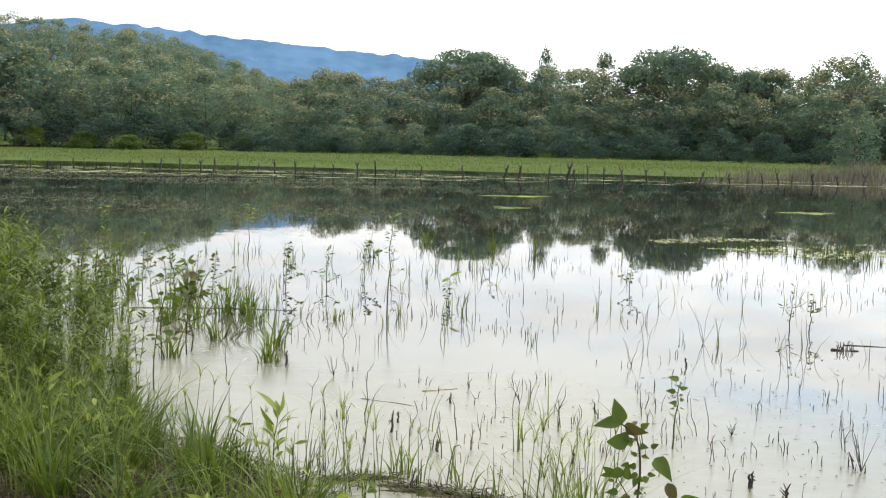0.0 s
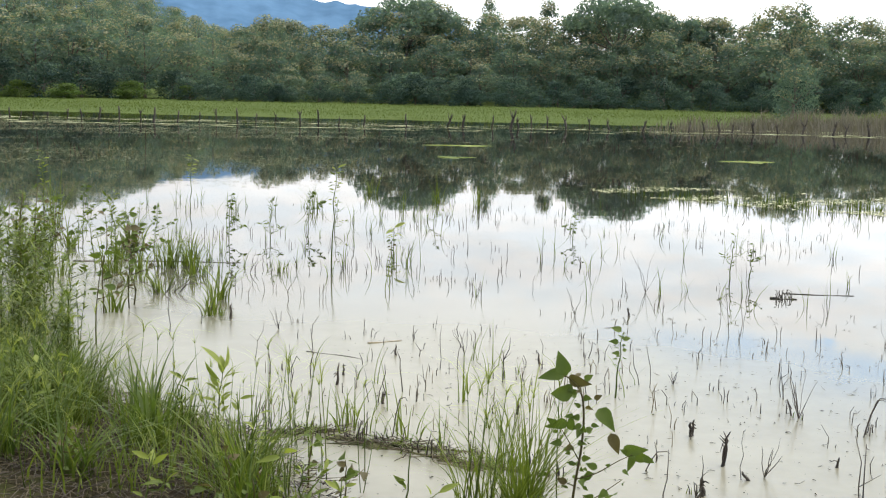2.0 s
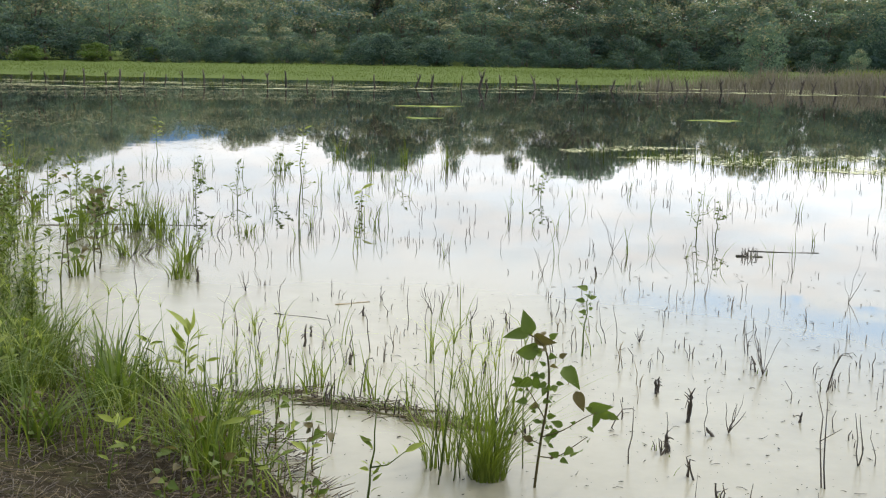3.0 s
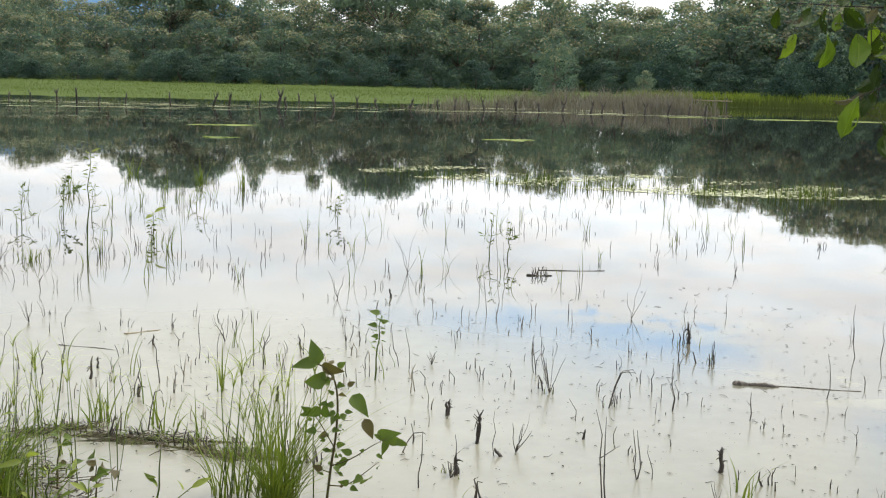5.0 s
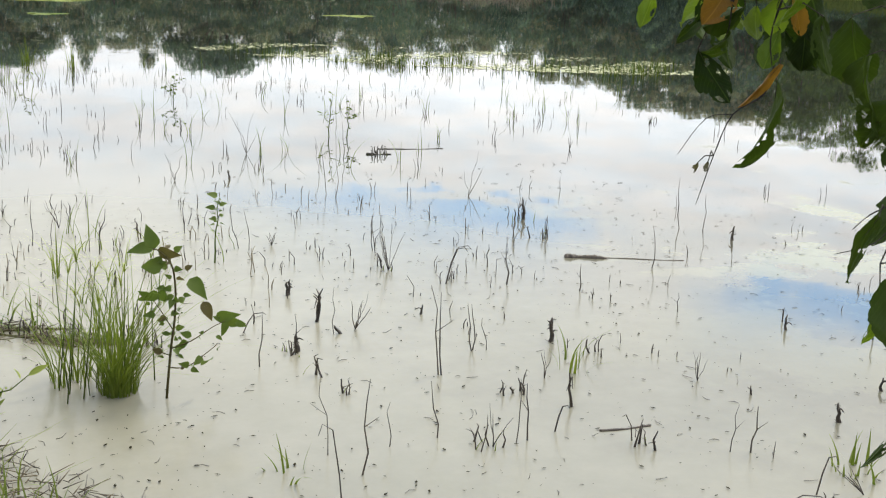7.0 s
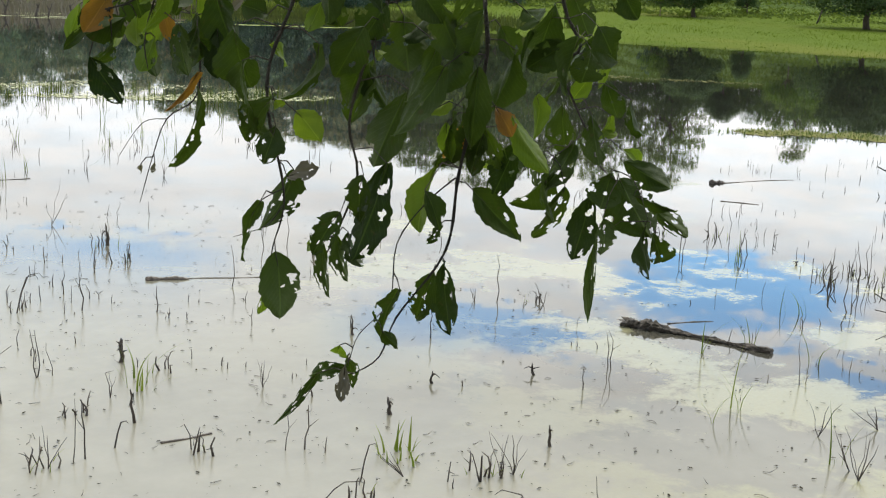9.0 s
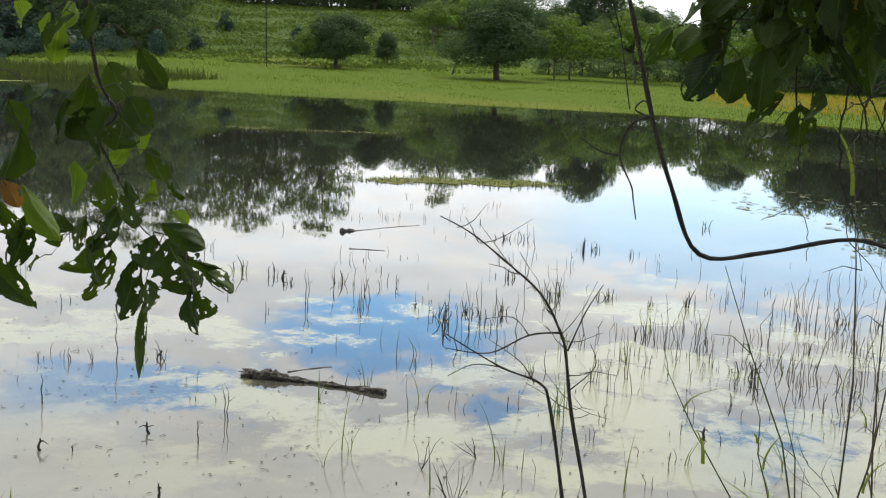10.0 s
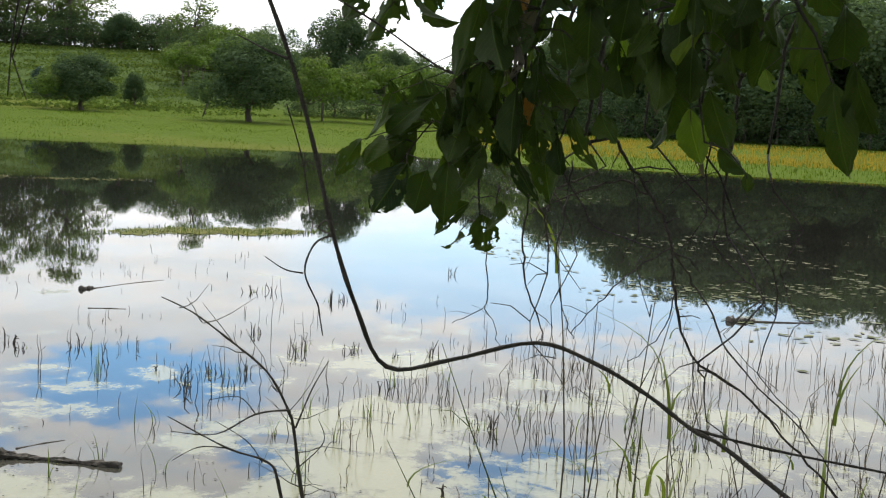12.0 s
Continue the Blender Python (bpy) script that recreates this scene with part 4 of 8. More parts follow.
def reed_bed():
    p = scatter(16000, 20, (12.5, 27), (53.8, 64), lambda x, y, u: (y > 56.2 - (x - 10) * 0.1 + 0.8 * np.sin(x * 1.3)) & (u < np.clip((x - 13) / 3, 0.06, 0.8) * np.clip(2.6 * (patchy(x, y, 0.7) - 0.36), 0.03, 1)))
    p[:, 2] = -0.05
    rng = np.random.default_rng(21)
    blades_field("reed_bed", "tall brown dry reeds standing behind the posts", p, 0.2 + (0.1 + 0.04 * (p[:, 0] - 14) + 0.95 * patchy(p[:, 0], p[:, 1], 0.8, 2.2)) * rng.random(len(p)) ** 1.3, np.full(len(p), 0.035), M_REED, seed=22, lean=0.5)
    p = scatter(2600, 23, (11.5, 27), (53.4, 57.5), lambda x, y, u: u < patchy(x, y, 1.1) - 0.15)
    p[:, 2] = -0.05
    blades_field("reed_undergrowth", "short brown sedge before the reeds", p, 0.12 + 0.25 * np.random.default_rng(5).random(len(p)), np.full(len(p), 0.03), M_REED, seed=24)
    p = scatter(14000, 25, (28, 50), (70, 84), lambda x, y, u: (np.abs((x - 39) / 8.0) ** 2 + ((y - 77 + (x - 39) * 0.1) / 3.0) ** 2 < 1) & (pond_distance(x, y) > -1.5))
    blades_field("green_reeds", "tall fresh green reeds at the head of the inlet", p, 0.4 + 0.5 * np.random.default_rng(6).random(len(p)), np.full(len(p), 0.06), M_GRASS, seed=26, lean=0.25)
    p = scatter(26000, 27, (25, 46), (46, 72), lambda x, y, u: (pond_distance(x, y) > -0.8) & (pond_distance(x, y) < 4 + 4 * u))
    blades_field("bank_sedge", "olive sedge along the inlet's edge", p, 0.2 + 0.5 * np.random.default_rng(7).random(len(p)) ** 2, np.full(len(p), 0.04), M_SEDGE_DULL, seed=28)


reed_bed()


# ---- the line of old fence posts in the water ----
def post_mesh(seed):
    rng = random.Random(seed)
    g = Geo()
    tilt, bow = rng.uniform(-0.12, 0.12), rng.uniform(-0.06, 0.06)
    tall = rng.uniform(0.75, 1.05)
    pts = [(tilt * z + bow * math.sin(z * 3), 0.4 * tilt * z, z) for z in (-0.5, 0, 0.3, 0.6, tall)]
    g.tube(pts, [0.06, 0.058, 0.05, 0.055, 0.04], 7)
    for k in range(rng.randint(0, 2)):
        z = rng.uniform(0.45, 0.7)
        a = rng.uniform(0, 6.28)
        b = (tilt * z, 0, z)
        g.tube([b, (b[0] + 0.1 * math.cos(a), 0.1 * math.sin(a), z + 0.16), (b[0] + 0.2 * math.cos(a), 0.2 * math.sin(a), z + 0.42)], [0.04, 0.03, 0.012], 5)
    return g.mesh("fence_post", M_POST)


def forked_mesh(seed):
    rng = random.Random(seed)
    g = Geo()
    s = rng.choice((-1, 1))
    g.tube([(0, 0, -0.5), (0.02 * s, 0, 0), (0.08 * s, 0, 0.3), (0.16 * s, 0, 0.55)], [0.085, 0.08, 0.075, 0.09], 7)
    for k in range(4):
        a = rng.uniform(-1.2, 1.2)
        g.tube([(0.15 * s, 0, 0.5), (0.15 * s + 0.13 * math.sin(a), rng.uniform(-0.1, 0.1), 0.72), (0.15 * s + 0.26 * math.sin(a), rng.uniform(-0.2, 0.2), rng.uniform(0.85, 1.1))], [0.045, 0.03, 0.01], 5)
    return g.mesh("fence_post", M_POST)


def fence():
    straight, forked = [post_mesh(i) for i in range(7)], [forked_mesh(40 + i) for i in range(5)]
    rng = random.Random(17)
    west = (-17.6, -17.0, -16.5, -16.0, -15.4, -14.8, -14.0, -13.4, -12.6, -11.7, -10.8, -10.2, -9.2, -8.3, -7.5, -6.6, -5.8, -4.9, -3.8, -3.0, -2.1, -1.0, 0.9, 2.7, 3.4, 4.7, 5.5, 5.9, 6.5, 7.2, 8.1, 9.1, 10.0, 11.4)
    east = (12.7, 13.5, 14.2, 14.8, 15.4, 16.3, 17.3, 18.5, 19.7, 20.3, 21.3, 22.4, 23.4, 24.3, 25.2)
    for x in tuple(-17.6 - 0.8 * i for i in range(1, 9)) + west + east:
        fork = x in east or (x > -1 and rng.random() < 0.55)
        y = 54.6 - 0.1 * max(0, x - 8) + rng.uniform(-0.3, 0.3)
        me = rng.choice(forked if fork else straight)
        s = rng.uniform(0.55, 0.82) * (1.2 if x in (-10.2, 5.5) else 0.86)
        thing("fence_post", "crooked forked grey fence post standing in the water" if fork else "weathered grey fence post standing in the water", "fence post", "line of fence posts",
              Matrix.LocRotScale((x, y, 0), Euler((rng.uniform(-0.08, 0.08), rng.uniform(-0.08, 0.08), rng.uniform(-0.6, 0.6))), (s, s, s)), me)
    g = Geo()
    g.tube([(27.5, 66.2, 0.42), (30.3, 66.4, 0.45), (33.2, 66.2, 0.42)], 0.035, 6)
    rail = thing("rail_fence", "pale bare pole rail at the inlet's edge", "fence", m=Matrix.Identity(4))
    part("rail", g.mesh("rail", M_DRY), rail)
    for x in (27.8, 30.2, 32.9):
        g = Geo()
        g.tube([(x, 66.3, -0.4), (x, 66.3, 0.6)], [0.05, 0.04], 6)
        part("post", g.mesh("post", M_POST), rail)


fence()


# ---- floating mats ----
def mat_mesh(name, seed, rx, ry, mat, rough_edge=0.35, rise=0.03):
    """A thin uneven raft with a ragged rim."""
    rng = random.Random(seed)
    g = Geo()
    n, rings = 40, 5
    ph = [rng.uniform(0, 6.28) for _ in range(5)]
    vs, fs = [(0, 0, rise)], []
    for i in range(1, rings + 1):
        for k in range(n):
            a = 2 * math.pi * k / n
            w = 1 + rough_edge * (0.5 * math.sin(3 * a + ph[0]) + 0.35 * math.sin(7 * a + ph[1]) + 0.3 * math.sin(13 * a + ph[2])) * i / rings
            u = i / rings
            vs.append((rx * u * w * math.cos(a), ry * u * w * math.sin(a), rise * (1 - u ** 4) + 0.003 + (rng.uniform(0, rise) if i < rings else -0.006)))
    for k in range(n):
        fs.append((0, 1 + k, 1 + (k + 1) % n))
    for i in range(rings - 1):
        for k in range(n):
            a, b = 1 + i * n, 1 + (i + 1) * n
            fs.append((a + k, b + k, b + (k + 1) % n, a + (k + 1) % n))
    g.add(vs, fs)
    return g.mesh(name, mat)


for i, (x, y, rx, ry) in enumerate(((2.3, 37.4, 0.8, 0.42), (1.7, 30.9, 0.36, 0.42), (9.4, 31.2, 0.48, 0.42), (23.4, 50.2, 1.2, 0.35), (28.0, 49.0, 2.2, 0.5), (32.5, 48.0, 2.2, 0.5))):
    thing("algae_mat", "bright yellow-green algae mat floating on the pond", "algae mat", "algae mats", Matrix.Translation((x, y, 0.0)), mat_mesh("algae_mat", i, rx, ry * 0.8, M_ALGAE, 1.0, 0.006))


def floating_stuff():
    rng = np.random.default_rng(31)

    def pads(name, label, n, xr, yr, keep, size, mat, stretch=1.0, lie=None):
        x, y = rng.uniform(*xr, n), rng.uniform(*yr, n)
        k = keep(x, y, rng.random(n)) & (pond_distance(x, y) < -0.1)
        x, y = x[k], y[k]
        m = len(x)
        a = rng.random(m) * 2 * math.pi if lie is None else rng.normal(size=m) * lie
        s = size * (0.4 + 0.9 * rng.random(m)) * (1.0 if lie is None else np.hypot(x, y) / 34.0)
        ta = np.stack([np.cos(a), np.sin(a), 0 * a], 1) * s[:, None] * stretch
        tb = np.stack([-np.sin(a), np.cos(a), np.zeros(m)], 1) * s[:, None] * 0.8
        thing(name, label, "floating leaves", me=quads(name, np.stack([x, y, np.full(m, 0.006)], 1), ta, tb, mat, cup=0.04), kind="stuff")

    pads("floating_leaves", "small floating leaves scattered over the dark water", 80000, (-24, 16), (17, 66), lambda x, y, u: (np.degrees(np.arctan2(x, y)) < 17) & (u < 2.0 * (patchy(x * 0.35, y, 0.75, 2.0) - 0.36) * np.clip((7 - x) / 12, 0.25, 1)), 0.042, M_PAD, 1.9, 0.3)
    # pale flat pads drawn in place of sky glints between the posts
    pads("floating_scum", "pale streaks standing for sky glints among the fence posts", 2600, (-30, 24), (50.0, 60.0), lambda x, y, u: (np.abs(np.degrees(np.arctan2(x, y))) < 27) & (u < 2.2 * (patchy(x * 0.15, y, 2.3, 1.1) - 0.5)), 0.10, M_SCUM_GLINT, 3.5, 0.08)
    pads("floating_leaves", "floating leaves below the golden field", 9000, (12, 34), (-12, 9), lambda x, y, u: (np.degrees(np.arctan2(x + 0.0, y)) > 70) & (u < 2.4 * (patchy(x, y, 0.9, 1.0) - 0.5) * np.clip((26 - x) / 10, 0.25, 1)), 0.042, M_PAD, 1.8)
    pads("floating_leaves", "pale floating leaves and scum off the golden field", 9000, (10.5, 19.5), (-3.0, 5.0), lambda x, y, u: u < 2.0 * (0.5 * patchy(x, y * 0.7, 1.3, 1.7) + 0.5 * patchy(x * 0.8, y, 4.1, 0.3) - 0.50) * np.clip((x - 10.5) / 3, 0.0, 1) * np.clip((np.degrees(np.arctan2(x - 0.4, y + 0.7)) - 72) / 9, 0, 1), 0.040, M_PAD, 1.4)
    pads("water_weed", "pale weed floating at the edge of the tree reflections", 40000, (3.2, 12.5), (15, 23.5), lambda x, y, u: (((x - 7.6) / 4.0) ** 2 + ((y - 19.4 + (x - 7.6) * 0.55) / 2.0) ** 2 < 1) & (u < 1.3 * patchy(x * 0.5, y * 1.4, 1.3) - 0.3), 0.026, M_SCUM_GLINT, 2.0)
    pads("water_weed", "strip of yellow-green weed on the open water", 26000, (14.0, 18.4), (8.2, 12.2), lambda x, y, u: (y > 8.9 + 0.5 * u) & (y < 11.2 - 0.4 * u) & (np.abs((y - 10.1) + 1.107 * (x - 15.9)) / 1.49 < 0.85 * (0.2 + u) * (1.5 * patchy(x, y, 2.2, 0.4) - 0.35)), 0.030, M_WEEDMAT, 1.5)
    pads("water_weed", "yellow-green weed rafts off the meadow shore", 5000, (20, 27), (16, 22.5), lambda x, y, u: ((((x - 21.9) * 0.7 - (y - 20.6) * 0.7) / 0.6) ** 2 + (((x - 21.9) * 0.7 + (y - 20.6) * 0.7) / 0.7) ** 2 < u + 0.2) | ((((x - 23.3) * 0.8 - (y - 18.9) * 0.6) / 1.7) ** 2 + (((x - 23.3) * 0.6 + (y - 18.9) * 0.8) / 0.6) ** 2 < u * 1.1), 0.04, M_WEEDMAT, 1.5)
    # sprouting grass in the weed
    p = scatter(11000, 33, (3.2, 12.5), (15, 23.5), lambda x, y, u: (((x - 7.8) / 3.8) ** 2 + ((y - 19.0 + (x - 7.6) * 0.55) / 2.0) ** 2 < 1) & (u < 1.6 * (patchy(x * 0.7, y, 1.5, 0.7) - 0.4)))
    p[:, 2] = -0.02
    blades_field("sprouting_grass", "thin green grass sprouting from the floating weed", p, 0.05 + 0.24 * rng.random(len(p)) ** 2, np.full(len(p), 0.011), M_GRASS_FAR, seed=34)
    p = scatter(16000, 35, (14.0, 18.4), (8.2, 12.2), lambda x, y, u: (y > 8.9) & (y < 11.2) & (np.abs((y - 10.1) + 1.107 * (x - 15.9)) / 1.49 < 0.8 * u) & (patchy(x, y, 2.2, 0.4) > 0.42))
    p[:, 2] = -0.02
    blades_field("sprouting_grass", "short weed tips on the floating strip", p, 0.015 + 0.09 * rng.random(len(p)) ** 3, np.full(len(p), 0.014), M_TUFT, seed=36)
    # specks of rotten plant on the near water
    n = 4000
    x, y = rng.uniform(-0.4, 6, n), rng.uniform(1.6, 8.5, n)
    k = (pond_distance(x, y) < -0.2)
    x, y = x[k], y[k]
    m = len(x)
    a = rng.random(m) * 6.28
    s = 0.004 + 0.012 * rng.random(m) ** 3
    thing("floating_debris", "dark specks of rotten plant on the water", "debris", me=quads("floating_debris", np.stack([x, y, np.full(m, 0.005)], 1), np.stack([np.cos(a), np.sin(a), 0 * a], 1) * s[:, None], np.stack([-np.sin(a), np.cos(a), 0 * a], 1) * (s * 0.4)[:, None], M_SPECK, cup=0.0), kind="stuff")


floating_stuff()


# ---- dead stalks standing in the water ----
STALK_RNG = random.Random(77)


def stalk_thing(geo, label, x, y, mat, name="dead_stalk"):
    return thing(name, label, "dead stalk", "dead stalks in the water", Matrix.Translation((x, y, 0)), geo.mesh(name, mat))


def crooked(dx, dy, h, k=4, wob=0.05):
    r = STALK_RNG
    n = max(h, 0.05)
    return [(0, 0, -0.12)] + [(dx * i / k + r.uniform(-wob, wob) * n * (i > 0), dy * i / k + r.uniform(-wob, wob) * n * (i > 0), h * i / k) for i in range(k + 1)]


def stalk(x, y, dx, dy, h):
    g, r = Geo(), STALK_RNG.uniform(0.0018, 0.0034)
    pts = crooked(dx, dy, h)
    g.tube(pts, [r * 1.2, r * 1.2, r, r * 0.9, r * 0.7, r * 0.4], 5)
    if STALK_RNG.random() < 0.4:
        a = STALK_RNG.uniform(0, 6.28)
        p = Vector(pts[3])
        g.tube([p, p + Vector((0.2 * h * math.cos(a), 0.2 * h * math.sin(a), 0.16 * h))], [r * 0.6, r * 0.3], 4)
    stalk_thing(g, "thin dark dead stalk standing in the shallow water", x, y, M_DEAD)


def stub(x, y, dx, dy, h):
    g, r = Geo(), STALK_RNG.uniform(0.005, 0.009)
    g.tube(crooked(dx, dy, h, 4, 0.08), [r * 1.5, r * 1.5, r * 1.15, r, r * 0.9, r * 0.45], 6)
    for i in range(2):                        # torn shreds of bark
        a = STALK_RNG.uniform(0, 6.28)
        q = Vector((math.cos(a), math.sin(a), 0)) * STALK_RNG.uniform(0.008, 0.02)
        b = Vector((dx, dy, h)) * STALK_RNG.uniform(0.3, 0.8)
        g.tube([b, b + q + Vector((0, 0, 0.1 * h)), b + q * 2.2 + Vector((0, 0, STALK_RNG.uniform(-0.25, 0.2) * h))], [r * 0.7, r * 0.5, r * 0.2], 4)
    stalk_thing(g, "short black rotten plant stub in the water", x, y, M_DEAD, "plant_stub")


def fork(x, y, dx, dy, h):
    top = thing("dead_plant", "small bunch of forked dead stems in the water", "dead stalk", "dead stalks in the water", Matrix.Translation((x, y, 0)))
    for i in range(STALK_RNG.randint(3, 5)):
        g = Geo()
        r = STALK_RNG.uniform(0.0013, 0.0025)
        sx, sy, k = STALK_RNG.uniform(-0.35, 0.35) * h, STALK_RNG.uniform(-0.35, 0.35) * h, STALK_RNG.uniform(0.55, 1.0)
        g.tube(crooked(dx + sx, dy + sy, h * k), [r * 1.3, r * 1.3, r, r * 0.9, r * 0.7, r * 0.4], 5)
        part("stem", g.mesh("stem", M_DEAD), top)


def broken(x, y, dx, dy, h):
    g, r = Geo(), STALK_RNG.uniform(0.0022, 0.0038)
    g.tube([(0, 0, -0.1), (0, 0, 0), (dx * 0.25, dy * 0.25, h * 0.55), (dx * 0.55, dy * 0.55, h * 0.95), (dx, dy, h), (dx * 1.15, dy * 1.15, h * 0.9)], [r, r, r * 0.9, r * 0.8, r * 0.6, r * 0.4], 5)
    stalk_thing(g, "bent broken brown stem leaning over the water", x, y, M_DEAD, "broken_stem")


stalk(-1.48, 8.45, -0.01, -0.00, 0.29)
stalk(-1.32, 8.84, -0.01, -0.00, 0.16)
stalk(-0.81, 7.66, 0.05, 0.01, 0.25)
stalk(-0.50, 6.74, -0.01, -0.00, 0.30)
stalk(-0.43, 7.20, 0.01, 0.00, 0.30)
stalk(0.00, 6.66, 0.01, 0.00, 0.22)
stalk(0.11, 6.90, -0.03, 0.00, 0.26)
stalk(0.24, 6.90, -0.01, 0.00, 0.16)
stalk(0.35, 7.46, 0.01, -0.00, 0.28)
stalk(0.46, 7.45, 0.03, -0.00, 0.25)
stalk(1.52, 7.11, -0.05, 0.01, 0.22)
stalk(1.57, 7.04, -0.03, 0.01, 0.26)
stalk(1.90, 4.66, -0.03, 0.01, 0.40)
stalk(2.16, 4.92, -0.02, 0.01, 0.23)
stalk(2.23, 4.91, -0.03, 0.01, 0.16)
stalk(2.79, 5.96, -0.01, 0.01, 0.26)
stalk(2.83, 6.33, 0.00, -0.00, 0.14)
stalk(2.29, 6.80, -0.02, 0.01, 0.20)
stalk(3.48, 6.91, 0.00, -0.00, 0.14)
stalk(-0.08, 6.66, -0.03, -0.00, 0.19)
stalk(-0.65, 6.94, -0.01, -0.00, 0.26)
stalk(0.71, 7.15, 0.03, -0.00, 0.27)
stalk(2.48, 8.60, -0.03, 0.01, 0.38)
stalk(2.51, 8.44, -0.01, 0.00, 0.53)
stalk(2.62, 9.32, -0.03, 0.01, 0.32)
stalk(3.05, 10.11, -0.02, 0.01, 0.32)
stalk(1.62, 5.34, -0.00, 0.00, 0.23)
stalk(1.37, 5.09, -0.00, 0.00, 0.19)
stalk(1.21, 3.96, -0.03, 0.01, 0.31)
stalk(1.28, 3.76, 0.02, -0.01, 0.36)
stalk(1.45, 3.97, -0.01, 0.00, 0.18)
stalk(1.65, 4.00, -0.04, 0.01, 0.23)
stalk(1.91, 4.65, -0.01, 0.00, 0.37)
stalk(2.17, 4.93, -0.00, 0.00, 0.22)
stalk(1.97, 3.88, 0.00, -0.00, 0.23)
stalk(1.92, 3.87, 0.01, -0.00, 0.25)
stalk(2.29, 6.85, -0.01, 0.00, 0.22)
stalk(2.78, 5.93, -0.01, 0.00, 0.28)
stalk(3.12, 5.71, 0.00, -0.00, 0.15)
stalk(3.77, 6.05, -0.00, 0.00, 0.26)
stalk(3.44, 5.22, 0.00, -0.00, 0.10)
stalk(2.73, 3.53, 0.01, -0.01, 0.19)
stalk(2.66, 3.56, 0.02, -0.01, 0.19)
stalk(2.99, 2.91, -0.00, 0.00, 0.04)
stalk(4.61, 3.70, -0.01, 0.01, 0.18)
stalk(4.51, 6.96, -0.01, 0.01, 0.34)
stalk(3.48, 6.92, 0.01, -0.00, 0.15)
stalk(4.29, 8.35, -0.01, 0.00, 0.11)
stalk(4.66, 6.90, -0.00, 0.00, 0.24)
stalk(3.10, 2.25, -0.02, 0.03, 0.25)
stalk(1.18, 4.97, 0.02, -0.00, 0.25)
stalk(1.76, 3.83, 0.02, -0.01, 0.15)
stalk(4.14, 4.55, -0.00, 0.00, 0.16)
stalk(4.60, 3.67, -0.01, 0.01, 0.20)
stalk(5.22, 3.00, -0.01, 0.01, 0.23)
stalk(4.97, 4.98, -0.01, 0.01, 0.29)
stalk(6.85, 2.60, -0.00, 0.01, 0.20)
stalk(10.66, 9.60, 0.00, -0.00, 0.17)
stalk(6.98, 5.28, -0.01, 0.01, 0.27)
stalk(7.53, 5.51, 0.00, -0.00, 0.22)
stalk(7.18, 3.97, -0.01, 0.02, 0.36)
stalk(7.71, 4.24, -0.00, 0.01, 0.30)
stalk(7.18, 3.74, -0.01, 0.02, 0.35)
stalk(7.50, 3.80, 0.00, -0.00, 0.26)
stalk(6.71, 3.74, -0.01, 0.02, 0.30)
stalk(8.44, 3.08, -0.01, 0.02, 0.25)
stalk(7.95, 3.04, -0.01, 0.02, 0.22)
stalk(7.98, 2.57, -0.01, 0.03, 0.15)
stalk(7.83, 5.55, -0.01, 0.01, 0.29)
stalk(7.11, 5.42, -0.00, 0.00, 0.26)
stalk(7.91, 5.82, -0.00, 0.00, 0.18)
stalk(7.56, 5.16, -0.02, 0.03, 0.20)
stalk(6.74, 3.73, -0.01, 0.01, 0.41)
stalk(7.63, 4.19, -0.01, 0.02, 0.25)
stalk(8.02, 4.31, 0.01, -0.01, 0.17)
stalk(7.30, 4.06, -0.01, 0.02, 0.20)
stalk(9.33, 4.86, -0.01, 0.02, 0.52)
stalk(10.96, 5.76, -0.01, 0.02, 0.23)
stalk(6.86, 2.59, -0.00, 0.01, 0.22)
stalk(5.84, 2.72, 0.00, -0.00, 0.11)
stalk(7.80, 4.59, 0.00, -0.01, 0.15)
stub(-1.14, 9.07, 0.00, 0.00, 0.11)
stub(-1.32, 9.34, 0.01, 0.00, 0.07)
stub(-0.27, 7.05, 0.01, 0.00, 0.13)
stub(-0.24, 7.30, 0.00, 0.00, 0.07)
stub(0.00, 6.63, 0.00, 0.00, 0.07)
stub(0.08, 7.87, -0.00, 0.00, 0.07)
stub(0.99, 7.64, -0.01, 0.00, 0.08)
stub(0.72, 6.43, 0.01, -0.00, 0.09)
stub(1.56, 6.03, 0.02, -0.00, 0.09)
stub(1.60, 5.56, 0.00, -0.00, 0.16)
stub(1.65, 5.33, -0.03, 0.01, 0.04)
stub(3.59, 7.49, -0.01, 0.01, 0.13)
stub(2.58, 4.95, -0.00, 0.00, 0.12)
stub(2.13, 5.53, 0.01, -0.00, 0.05)
stub(1.90, 9.34, -0.01, 0.00, 0.07)
stub(1.95, 12.06, -0.00, 0.00, 0.09)
stub(1.38, 5.11, 0.00, -0.00, 0.10)
stub(1.59, 5.54, 0.02, -0.00, 0.17)
stub(1.57, 6.05, -0.01, 0.00, 0.07)
stub(2.59, 4.96, 0.00, -0.00, 0.11)
stub(2.29, 4.15, -0.01, 0.00, 0.15)
stub(3.81, 4.80, -0.00, 0.00, 0.08)
stub(3.26, 3.69, -0.01, 0.00, 0.08)
stub(3.60, 3.04, -0.00, 0.00, 0.09)
stub(4.19, 3.79, -0.01, 0.01, 0.06)
stub(3.58, 7.49, 0.00, -0.00, 0.15)
stub(4.68, 6.58, 0.01, -0.00, 0.09)
stub(1.39, 5.13, -0.01, 0.00, 0.08)
stub(7.72, 6.23, 0.01, -0.01, 0.07)
stub(7.59, 4.75, 0.00, -0.01, 0.04)
